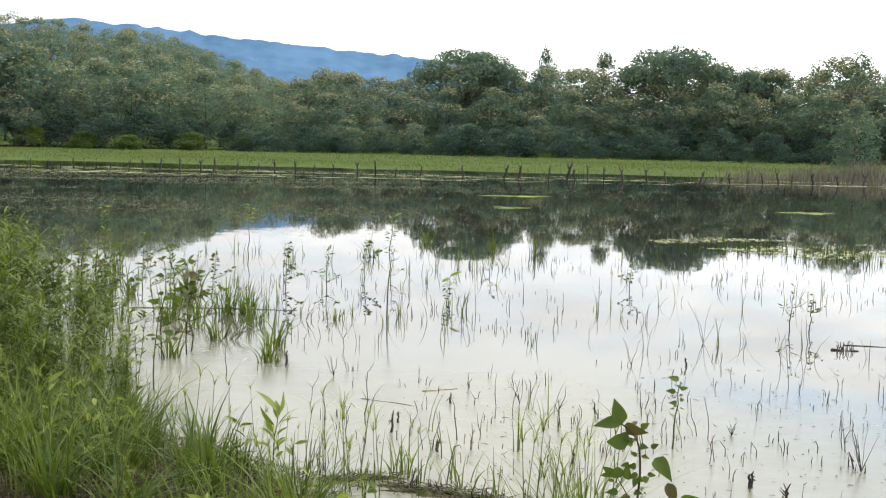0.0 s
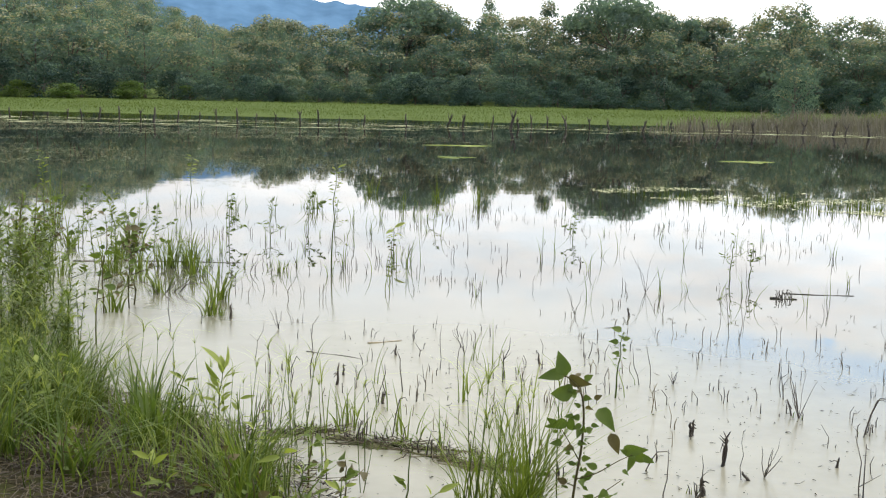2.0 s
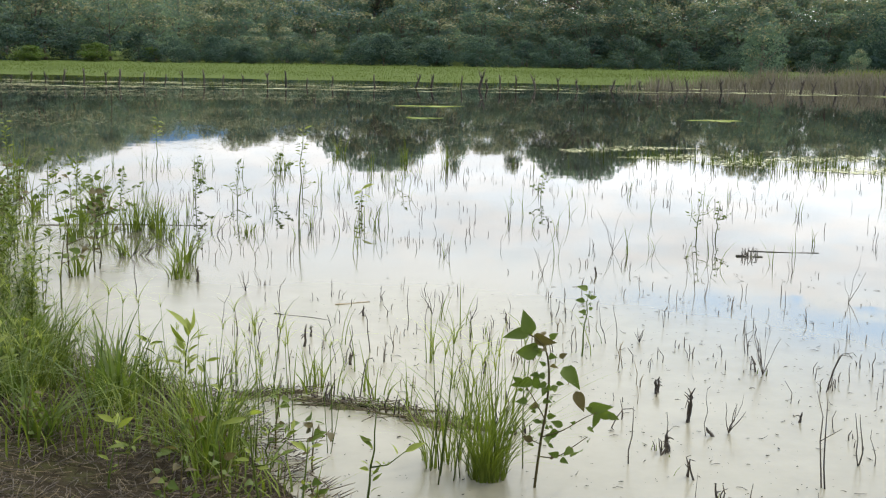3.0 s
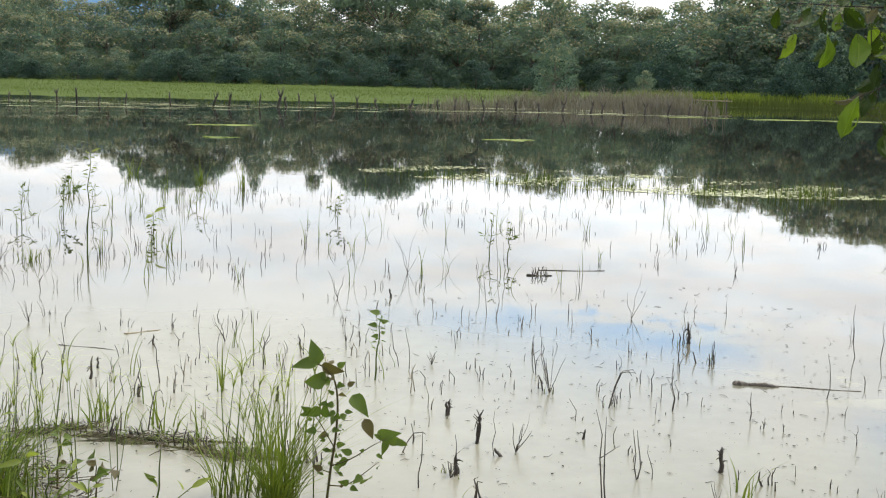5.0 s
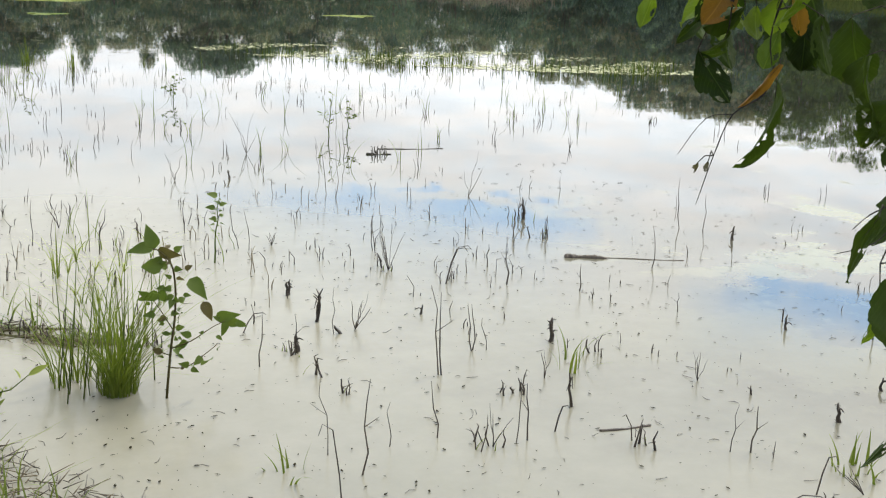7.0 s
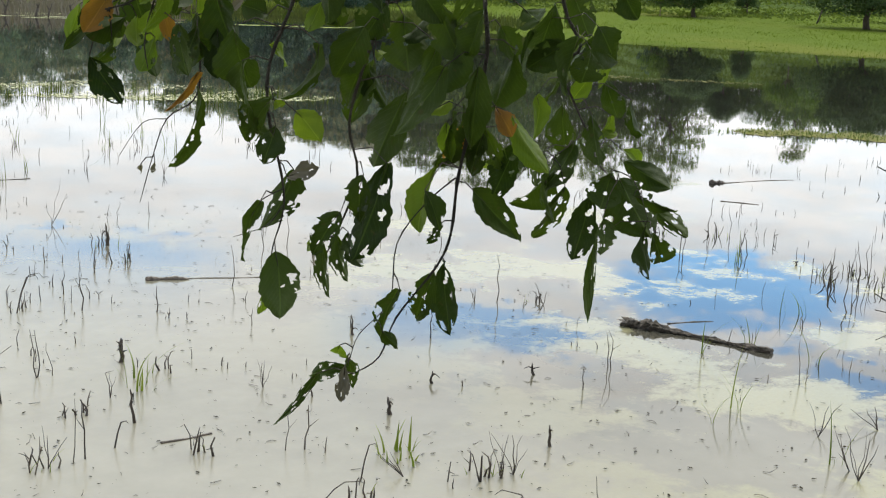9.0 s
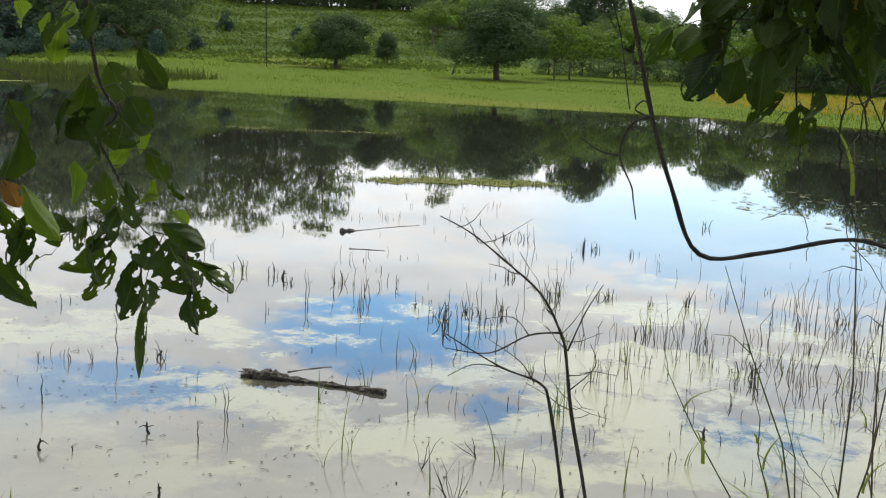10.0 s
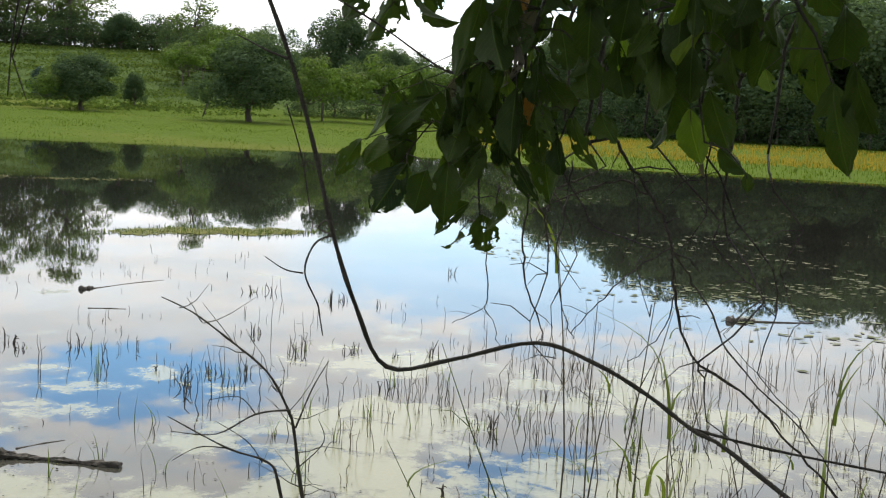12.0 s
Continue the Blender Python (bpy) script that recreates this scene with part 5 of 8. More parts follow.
stub(6.05, 1.74, -0.00, 0.00, 0.07)
stub(3.68, 3.94, 0.00, -0.00, 0.06)
fork(-0.75, 8.68, -0.01, -0.00, 0.17)
fork(0.53, 7.90, -0.02, 0.00, 0.20)
fork(1.73, 7.13, 0.00, -0.00, 0.10)
fork(1.74, 5.38, 0.02, -0.01, 0.19)
fork(2.24, 6.39, -0.01, 0.00, 0.29)
fork(3.58, 7.49, -0.01, 0.00, 0.17)
fork(1.48, 9.34, 0.00, -0.00, 0.27)
fork(2.19, 9.45, -0.01, 0.00, 0.11)
fork(2.27, 10.47, -0.02, 0.00, 0.37)
fork(-1.37, 10.48, -0.01, -0.00, 0.18)
fork(-1.24, 11.29, 0.02, 0.00, 0.32)
fork(2.33, 4.49, -0.01, 0.00, 0.12)
fork(2.97, 4.28, -0.00, 0.00, 0.14)
fork(2.25, 6.41, 0.00, -0.00, 0.26)
fork(3.27, 2.89, -0.01, 0.01, 0.18)
fork(4.24, 3.50, -0.01, 0.01, 0.11)
fork(1.82, 3.86, 0.01, -0.00, 0.18)
fork(3.50, 8.30, 0.02, -0.01, 0.34)
fork(5.28, 10.18, -0.01, 0.00, 0.13)
fork(7.72, 5.35, 0.00, -0.01, 0.15)
fork(5.17, 4.79, -0.01, 0.01, 0.14)
fork(4.87, 5.07, -0.01, 0.01, 0.09)
broken(2.46, 6.04, 0.09, -0.04, 0.21)
broken(-2.04, 11.69, -0.30, -0.06, -0.26)
broken(0.05, 6.00, 0.06, -0.00, 0.20)
broken(1.21, 5.46, 0.09, -0.02, 0.10)
broken(1.09, 3.33, -0.07, 0.02, 0.38)
broken(2.46, 6.04, 0.11, -0.04, 0.22)
broken(2.11, 3.93, 0.04, -0.02, 0.11)
broken(2.74, 3.15, 0.04, -0.03, 0.15)
broken(2.36, 2.64, 0.01, -0.01, 0.28)
broken(2.92, 2.34, -0.10, 0.11, 0.20)
broken(2.54, 3.08, 0.10, -0.07, 0.07)
broken(13.48, 6.16, 0.18, -0.35, -0.33)
broken(6.16, 3.66, -0.00, 0.01, 0.05)
broken(6.43, 2.66, 0.03, -0.05, 0.06)

def stubble():
    """The many thin stems further out that nobody could count."""
    rng = np.random.default_rng(90)

    def beds(name, label, spec, mat, r0, seed):
        g = Geo()
        rr = random.Random(seed)
        for n, az0, az1, d0, d1, h0, h1 in spec:
            for i in range(n):
                az, d = rr.uniform(az0, az1), math.sqrt(rr.uniform(d0 * d0, d1 * d1))
                x, y = polar(az, d)
                if patchy(x, y, 1.15, 0.4) + rr.uniform(-0.35, 0.35) < 0.42 or pond_distance(x, y) > -0.15:
                    continue
                for k in range(rr.choice((1, 1, 1, 2, 3))):
                    bx, by = x + rr.uniform(-0.06, 0.06) * k, y + rr.uniform(-0.06, 0.06) * k
                    h = rr.uniform(h0, h1) * rr.uniform(0.5, 1.1)
                    lx, ly = rr.gauss(0, 0.18) * h, rr.gauss(0, 0.18) * h
                    r = r0 * rr.uniform(0.6, 1.15)
                    kx, ky = rr.gauss(0, 0.09) * h, rr.gauss(0, 0.09) * h
                    pts = [(bx, by, -0.08), (bx + lx * 0.4 + kx, by + ly * 0.4 + ky, h * 0.5), (bx + lx, by + ly, h)]
                    if rr.random() < 0.3:             # a broken side twig
                        w, e = rr.uniform(0, 6.28), rr.uniform(0.15, 0.4) * h
                        g.tube([pts[1], (pts[1][0] + e * math.cos(w), pts[1][1] + e * math.sin(w), h * rr.uniform(0.35, 0.9))], [r * 0.6, r * 0.3], 4)
                    if rr.random() < 0.2:
                        pts.append((bx + lx * 1.6 + rr.uniform(-0.1, 0.1) * h, by + ly * 1.6, h * rr.uniform(0.6, 0.9)))
                    g.tube(pts, [r, r * 0.9, r * 0.6, r * 0.35][:len(pts)], 4)
        thing(name, label, "dead stalks", me=g.mesh(name, mat), kind="stuff")

    beds("stalk_stubble", "many thin dead stalks standing far out in the water", ((190, -9, 6, 10, 18, 0.02, 0.15), (330, 3, 26, 9, 19, 0.015, 0.13), (180, 24, 60, 8, 17, 0.02, 0.12), (170, -6, 26, 5.6, 9, 0.02, 0.13), (60, 26, 60, 4.0, 8, 0.015, 0.08), (80, 52, 78, 7.5, 13, 0.02, 0.13), (70, 76, 95, 4.0, 8, 0.03, 0.2), (150, 66, 96, 4.4, 9, 0.02, 0.14), (90, 64, 90, 6.4, 12.5, 0.05, 0.28)), M_DEAD, 0.003, 91)
    beds("dry_stubble", "dry brown stalks standing in the water by the bank", ((190, 68, 95, 4.6, 12, 0.04, 0.22), (110, 75, 92, 7.5, 12, 0.10, 0.42), (60, 66, 78, 6.4, 11.5, 0.05, 0.26), (30, 58, 70, 5.5, 9, 0.02, 0.10), (60, -6, 14, 5.6, 7.6, 0.04, 0.16)), M_DRY, 0.003, 92)
    g = Geo()
    rr = random.Random(93)
    for n, az0, az1, d0, d1 in ((90, -14, 2, 11, 19), (60, 0, 30, 10, 19), (40, 55, 85, 5, 9), (26, -5, 12, 5.6, 8)):
        for i in range(n):
            x, y = polar(rr.uniform(az0, az1), rr.uniform(d0, d1))
            if pond_distance(x, y) > -0.1:
                continue
            for k in range(rr.randint(2, 5)):
                g.blade((x + rr.uniform(-0.03, 0.03), y + rr.uniform(-0.03, 0.03), -0.03), rr.uniform(0, 6.28), rr.uniform(0.12, 0.38), 0.007, rr.uniform(0.1, 0.8))
    thing("water_grass", "thin green grass shoots among the dead stalks", "grass", me=g.mesh("water_grass", M_GRASS), kind="stuff")


stubble()


# ---- logs and sticks afloat ----
def floating_log(a, b, r0, r1, label, seed, mat=None, lift=0.0, ragged=True):
    rng = random.Random(seed)
    a, b = Vector((*a, lift)), Vector((*b, lift))
    g = Geo()
    n = 26
    side = (b - a).normalized().cross(Vector((0, 0, 1)))
    pts, rad = [], []
    for i in range(n + 1):
        u = i / n
        pts.append(a.lerp(b, u) - a + side * 0.02 * math.sin(u * 5 + seed) * (b - a).length + Vector((0, 0, (0.003 if ragged else 0.001) * math.sin(u * 9 + seed))))
        rad.append((r0 + (r1 - r0) * u) * (1 - 0.15 * math.sin(math.pi * u)) * rng.uniform(0.85, 1.15) * (1 + (0.22 * math.sin(u * 11 + 2 * seed) + 0.12 * math.sin(u * 23 + seed) if ragged else 0.0)) * (0.8 if i in (0, n) and ragged else 1.0))
    g.tube(pts, rad, 9)
    if ragged:                                # splits and lumps in the bark
        g.v = [tuple(Vector(p) * 1.0 + Vector((rng.gauss(0, 0.22), rng.gauss(0, 0.22), rng.gauss(0, 0.22))) * r1) for p in g.v]
    return thing("floating_log", label, "log", m=Matrix.Translation(a), me=g.mesh("floating_log", mat or M_LOG))


def rotten_log():
    """The thick log: split and ragged at one end, thin in the middle, sawn at the other."""
    rng = random.Random(1)
    line = smooth_line([(5.27, 4.21, 0.010), (5.34, 4.07, 0.012), (5.43, 3.88, 0.004), (5.49, 3.66, 0.004), (5.56, 3.42, 0.010)], 12)
    n, sides = len(line) - 1, 14
    g = Geo()
    vs, fs = [], []
    grooves = [rng.uniform(-0.3, 0.25) for _ in range(sides)]
    for i, p in enumerate(line):
        u = i / n
        t = (line[min(i + 1, n)] - line[max(i - 1, 0)]).normalized()
        a = t.cross(Vector((0, 0, 1))).normalized()
        r = 0.037 * (1 - 0.55 * sstep(u, 0.25, 0.5)) + 0.010 * sstep(u, 0.8, 1.0) + 0.004 * math.sin(u * 31)
        for k in range(sides):
            w = 2 * math.pi * k / sides
            q = r * (1 + grooves[k] * (1 - 0.5 * u) + rng.gauss(0, 0.22) + 0.14 * math.sin(k * 2.3 + u * 17))
            back = t * (rng.uniform(-0.05, 0.03) if i == 0 else 0.0)
            vs.append(p + a * (q * math.cos(w)) + Vector((0, 0, 0.85 * q * math.sin(w))) + back)
    for i in range(n):
        for k in range(sides):
            j = (k + 1) % sides
            fs.append((i * sides + k, i * sides + j, (i + 1) * sides + j, (i + 1) * sides + k))
    fs.append(tuple(range(sides))[::-1])
    fs.append(tuple(n * sides + k for k in range(sides)))
    g.add(vs, fs)
    thing("floating_log", "thick grey rotten log half sunk in pale scum", "log", me=g.mesh("floating_log", M_LOG, False))


rotten_log()
floating_log((5.52, 4.12), (5.80, 4.02), 0.006, 0.004, "thin brown stick floating beside the log", 2, M_DEAD, 0.0, False)
floating_log((3.38, 6.42), (3.62, 6.33), 0.022, 0.014, "dark piece of wood floating on the water", 3, M_DEAD)
floating_log((3.6, 6.34), (4.06, 6.17), 0.006, 0.004, "long thin stick floating on the water", 4, M_DEAD, 0.0, False)
floating_log((3.49, 10.5), (4.1, 10.42), 0.007, 0.005, "long dark stick floating on the water", 5, M_DEAD, 0.0, False)
floating_log((3.3, 10.25), (3.52, 10.2), 0.012, 0.006, "dark clump of rotten reeds afloat", 6, M_DEAD)
floating_log((10.18, 7.69), (10.35, 7.66), 0.035, 0.018, "dark butt of a floating branch", 7, M_DEAD)
floating_log((10.3, 7.67), (11.3, 7.5), 0.007, 0.004, "thin branch floating on the water", 8, M_DEAD, 0.0, False)
floating_log((9.36, 6.89), (9.55, 6.6), 0.008, 0.005, "short bent stick afloat", 9, M_DEAD, 0.0, False)
floating_log((12.89, 1.63), (13.05, 1.4), 0.05, 0.03, "dark end of a sunken branch", 10, M_DEAD)
floating_log((12.95, 1.5), (13.4, 0.85), 0.018, 0.01, "sunken branch breaking the surface", 11, M_DEAD, 0.0, False)
floating_log((2.28, 3.88), (2.50, 3.87), 0.008, 0.006, "short brown stick floating near the bank", 12, M_DEAD, 0.0, False)
floating_log((-0.11, 8.22), (0.12, 8.31), 0.008, 0.004, "dry leaf blade lying on the water", 13, M_DRY, 0.0, False)
floating_log((-0.5, 7.95), (-0.15, 7.75), 0.004, 0.003, "thin bent stick lying on the water", 14, M_DEAD, 0.0, False)
floating_log((-3.0, 11.9), (-1.4, 11.95), 0.009, 0.005, "thin dead branch lying on the water", 15, M_DEAD, 0.0, False)


def floating_bits():
    """Short bits of stem lying on the shallow water."""
    rng = random.Random(99)
    g = Geo()
    for i in range(420):
        x, y = rng.uniform(0.0, 5.0), rng.uniform(2.2, 9.5)
        if pond_distance(x, y) > -0.2:
            continue
        a, l = rng.uniform(0, 6.28), rng.uniform(0.01, 0.055)
        g.tube([(x, y, 0.002), (x + 0.5 * l * math.cos(a), y + 0.5 * l * math.sin(a), 0.005), (x + l * math.cos(a + 0.3), y + l * math.sin(a + 0.3), rng.choice((0.003, 0.003, 0.02)))], [0.0012, 0.0014, 0.0008], 4)
    thing("floating_debris", "short bits of dead stem lying on the water", "debris", me=g.mesh("floating_debris", M_DEAD), kind="stuff")


floating_bits()


# ---- plants ----
def blade_mesh(bend):
    g = Geo()
    g.blade((0, 0, 0), 0.0, 1.0, 0.02, bend, 0, 7)
    return g.mesh("blade", M_GRASS)


BLADES = [(k, blade_mesh(k)) for k in (0.05, 0.15, 0.25, 0.4, 0.55, 0.7, 0.9, 1.15)]


def tussock(x, y, n, h, w, spread, label, seed, mat=None, z=None, arch=(0.2, 1.0), name="grass_clump"):
    rng = random.Random(seed)
    base = max(0.0, float(height(x, y))) if z is None else z
    top = thing(name, label, "grass", "grass clumps", Matrix.Translation((x, y, base)))
    for i in range(n):
        a, q = rng.uniform(0, 6.28), spread * math.sqrt(rng.random())
        hh, k = h * rng.uniform(0.45, 1.05), rng.uniform(*arch) * (0.4 + 0.8 * q / max(spread, 0.01))
        me = min(BLADES, key=lambda b: abs(b[0] - k + rng.gauss(0, 0.05)))[1]
        ww = w * rng.uniform(0.7, 1.3) / 0.02
        part("blade", me, top, "", Matrix.LocRotScale((q * math.cos(a), q * math.sin(a), -0.03), Euler((rng.gauss(0, 0.06), rng.gauss(0, 0.06), a + rng.gauss(0, 0.7))), (hh, ww, hh)))
    return top


def frame_along(p, d, up=(0, 0, 1)):
    """A pose at p whose +x runs along d and whose +z is as near up as can be."""
    d = Vector(d).normalized()
    s = Vector(up).cross(d)
    s = s.normalized() if s.length > 1e-4 else Vector((0, 1, 0))
    return Matrix.Translation(p) @ Matrix((d, s, d.cross(s))).transposed().to_4x4()


def small_leaf_mesh(name, length, width, mat, widest=0.4, droop=0.3):
    g = Geo()
    g.leaf(Matrix.Identity(4), length, width, 0.3, droop, 7, 0, widest)
    return g.mesh(name, mat)


HEART = [small_leaf_mesh("leaf", 1.0, 0.68, M_WEED, 0.29, 0.25), small_leaf_mesh("leaf", 1.0, 0.62, M_WEED, 0.36, 0.45), small_leaf_mesh("leaf", 1.0, 0.66, M_WEED_RED, 0.36, 0.35)]
LANCE = [small_leaf_mesh("leaf", 1.0, 0.32, M_SEDGE, 0.45, 0.2), small_leaf_mesh("leaf", 1.0, 0.24, M_GRASS, 0.42, 0.4)]


def herb(x, y, h, leaf_size, n, label, seed, meshes, lean=(0, 0), side=0, top_heavy=0.5, z=None, bare=0.2, cat="plant", group="plants in the water", rise=0.0):
    """A single-stemmed plant: stem, side shoots, and each leaf as a part."""
    rng = random.Random(seed)
    base = max(0.0, float(height(x, y))) if z is None else z
    top = thing("plant", label, cat, group, Matrix.Translation((x, y, base)))
    g = Geo()
    k = 6
    line = [Vector((lean[0] * (i / k) ** 1.5 + rng.gauss(0, 0.012) * h * (i > 0), lean[1] * (i / k) ** 1.5 + rng.gauss(0, 0.012) * h * (i > 0), h * i / k)) for i in range(k + 1)]
    r = 0.004 + 0.004 * h
    g.tube([line[0] - Vector((0, 0, 0.1))] + line, [r * 1.2] + [r * (1 - 0.65 * i / k) for i in range(k + 1)], 6)
    runs = [line]
    for s in range(side):
        u = rng.uniform(0.25, 0.7)
        i = int(u * k)
        a = rng.uniform(0, 6.28) if s else -0.25
        p = line[i]
        q = p + Vector((math.cos(a), math.sin(a), 0.55)) * h * rng.uniform(0.28, 0.42)
        run = [p, p.lerp(q, 0.5) - Vector((0, 0, 0.02)), q]
        g.tube(run, [r * 0.6, r * 0.45, r * 0.25], 5)
        runs.append(run)
    part("stem", g.mesh("stem", M_WEED_RED if meshes is HEART else M_WEED), top)
    for i in range(n):
        run = runs[0] if i < n * (0.6 if side else 1.0) else rng.choice(runs[1:])
        u = bare + (1 - bare) * (i / max(1, n - 1) if run is runs[0] and not side else rng.random() ** top_heavy)
        f = min(u, 0.999) * (len(run) - 1)
        p = run[int(f)].lerp(run[int(f) + 1], f - int(f))
        a = i * 2.4 + rng.uniform(-0.5, 0.5)
        d = Vector((math.cos(a), math.sin(a), rng.uniform(-0.25, 0.75) + rise))
        s = leaf_size * rng.uniform(0.55, 1.0) * (0.5 + 0.6 * u * u)
        m = frame_along(p + d.normalized() * 0.012, d, (rng.gauss(0, 0.9), rng.gauss(-0.5, 0.9), 1)) @ Matrix.Diagonal((s, s, s, 1))
        part("leaf", rng.choice(meshes), top, "", m)
    return top


def feathery_mesh(seed, h):
    """A soft weed with many narrow leaves, as stem and foliage meshes."""
    rng = random.Random(seed)
    st, fo = Geo(), Geo()
    runs = []
    for s in range(rng.randint(2, 4)):
        a, q = rng.uniform(0, 6.28), rng.uniform(0.05, 0.25) * h
        k = 6
        run = [Vector((q * (i / k) ** 1.4 * math.cos(a), q * (i / k) ** 1.4 * math.sin(a), h * rng.uniform(0.96, 1.02) * i / k * (1 if s == 0 else 0.8))) for i in range(k + 1)]
        st.tube([run[0] - Vector((0, 0, 0.1))] + run, [0.005] + [0.0045 * (1 - 0.6 * i / k) for i in range(k + 1)], 5)
        runs.append(run)
    for run in runs:
        for i in range(rng.randint(60, 80)):
            u = 0.12 + 0.88 * rng.random()
            f = min(u, 0.999) * (len(run) - 1)
            p = run[int(f)].lerp(run[int(f) + 1], f - int(f))
            a = rng.uniform(0, 6.28)
            d = Vector((math.cos(a), math.sin(a), rng.uniform(0.0, 1.3)))
            fo.leaf(frame_along(p, d), rng.uniform(0.06, 0.15) * (0.7 + 0.3 * h), rng.uniform(0.010, 0.021), 0.2, rng.uniform(0.1, 0.6), 3)
    return st.mesh("stem", M_WEED), fo.mesh("foliage", M_GRASS)


def west_bank():
    rng = random.Random(101)
    kinds = [feathery_mesh(s, 0.9) for s in range(6)]
    spots = []
    while len(spots) < 125:
        x, y = rng.uniform(-4.4, -1.3), rng.uniform(6.6, 11.0)
        d = float(pond_distance(x, y))
        if -0.45 < d < 1.8 and x > -0.4 * y - 0.6 and x < -1.7:
            spots.append((x, y))
    for x, y in spots:
        st, fo = rng.choice(kinds)
        inner = min(1.0, max(0.0, (-x - 1.6) / 1.4))
        s = rng.uniform(0.4, 0.62) + 0.5 * inner * rng.uniform(0.7, 1.1)
        ob = thing("weed", "tall feathery light green weed on the bank", "weed", "bank weeds", Matrix.LocRotScale((x, y, max(0, float(height(x, y)))), Euler((rng.gauss(0, 0.08), rng.gauss(0, 0.08), rng.uniform(0, 6.28))), (s, s, s)))
        part("stem", st, ob), part("foliage", fo, ob)
    # darker single herbs in the weeds
    for i, (x, y, h) in enumerate(((-2.55, 8.6, 0.95), (-3.1, 8.9, 0.8), (-2.1, 9.2, 0.75), (-2.75, 9.7, 0.9), (-1.9, 8.1, 0.6), (-3.2, 7.9, 0.95))):
        herb(x, y, h, 0.085, 16, "dark bronze-leaved weed among the bank grass", 200 + i, HEART, (0.03, 0.02), 1, 0.7, None, 0.35, "weed", "bank weeds")


west_bank()


def clump_mesh(seed, wide):
    """A clump of arching blades, one unit tall."""
    rng = random.Random(1400 + seed)
    g = Geo()
    for i in range(rng.randint(40, 60)):
        a, q = rng.uniform(0, 6.28), rng.uniform(0.0, 0.28)
        g.blade((q * math.cos(a), q * math.sin(a), -0.05), a + rng.gauss(0, 0.7), rng.uniform(0.55, 1.1), wide * rng.uniform(0.6, 1.3), rng.uniform(0.25, 1.3), 0, 5)
    return g.mesh("tuft", M_WEED if seed % 3 == 1 else M_GRASS)


def bank_grass():
    rng = random.Random(111)
    n = 0
    clumps = [clump_mesh(q, wide) for q, wide in enumerate((0.016, 0.018, 0.02, 0.026, 0.034, 0.02, 0.016, 0.03, 0.022))]
    for i in range(230):                      # single clumps along the near bank
        x, y = rng.uniform(-3.0, 0.35), rng.uniform(3.3, 8.0)
        d = float(pond_distance(x, y))
        if d < (0.12 if x > -1.0 else -0.1) or d > 2.6 or y < 4.75 + 0.25 * math.sin(3 * x):
            continue
        n += 1
        s = rng.uniform(0.28, 0.56)
        ob = thing("grass_clump", "clump of green grass on the muddy bank", "grass", "bank grass clumps", Matrix.LocRotScale((x, y, max(0.0, float(height(x, y)))), Euler((0, 0, rng.uniform(0, 6.28))), (s, s, s)))
        part("tuft", rng.choice(clumps), ob)
    g = Geo()
    for i in range(19000):                     # short grass between them
        x, y = rng.uniform(-4.6, 1.2), rng.uniform(3.0, 10.5)
        d = float(pond_distance(x, y))
        if d < -0.05 or patchy(np.array(x), np.array(y), 2.2, 0.3) + rng.uniform(-0.3, 0.3) < (0.34 if y > 4.9 else 0.62):
            continue
        g.blade((x, y, float(height(x, y)) - 0.02), rng.uniform(0, 6.28), rng.uniform(0.10, 0.32), rng.uniform(0.005, 0.010), rng.uniform(0.2, 1.1), 0, 3)
    thing("bank_grass", "short green grass over the near bank", "grass", me=g.mesh("bank_grass", M_GRASS), kind="stuff")
    g = Geo()
    for i in range(17000):                     # straw and dead litter on the mud
        x, y = rng.uniform(-2.6, 1.4), rng.uniform(2.8, 7.0)
        if not -0.2 < float(pond_distance(x, y)) < 2.2:
            continue
        z = max(0.0, float(height(x, y))) + 0.012
        a, l = rng.uniform(0, 6.28), rng.uniform(0.02, 0.11)
        g.tube([(x, y, z), (x + l * math.cos(a), y + l * math.sin(a), z + rng.uniform(0, 0.035))], [0.0025, 0.0012], 4, i % 2)
    thing("plant_litter", "straw and dead plant litter on the mud", "litter", me=g.mesh("plant_litter", [M_CANE, M_DEAD]), kind="stuff")


bank_grass()


def bank_herbs():
    """Leafy weeds between the grass."""
    rng = random.Random(121)
    for i in range(70):
        x, y = rng.uniform(-2.9, 0.3), rng.uniform(4.2, 7.6)
        d = float(pond_distance(x, y))
        if not -0.2 < d < 1.7:
            continue
        kind = rng.random()
        if kind < 0.55:
            herb(x, y, rng.uniform(0.2, 0.42), rng.uniform(0.06, 0.10), 16, "leafy yellow-green weed on the bank", 1200 + i, LANCE, (rng.gauss(0, 0.05), rng.gauss(0, 0.05)), 1, 0.8, None, 0.15, "weed", "bank weeds", 0.3)
        else:
            herb(x, y, rng.uniform(0.14, 0.3), rng.uniform(0.04, 0.065), 16, "low dark-leaved weed on the bank", 1200 + i, HEART, (rng.gauss(0, 0.05), rng.gauss(0, 0.05)), 2, 0.7, None, 0.1, "weed", "bank weeds", 0.2)


bank_herbs()


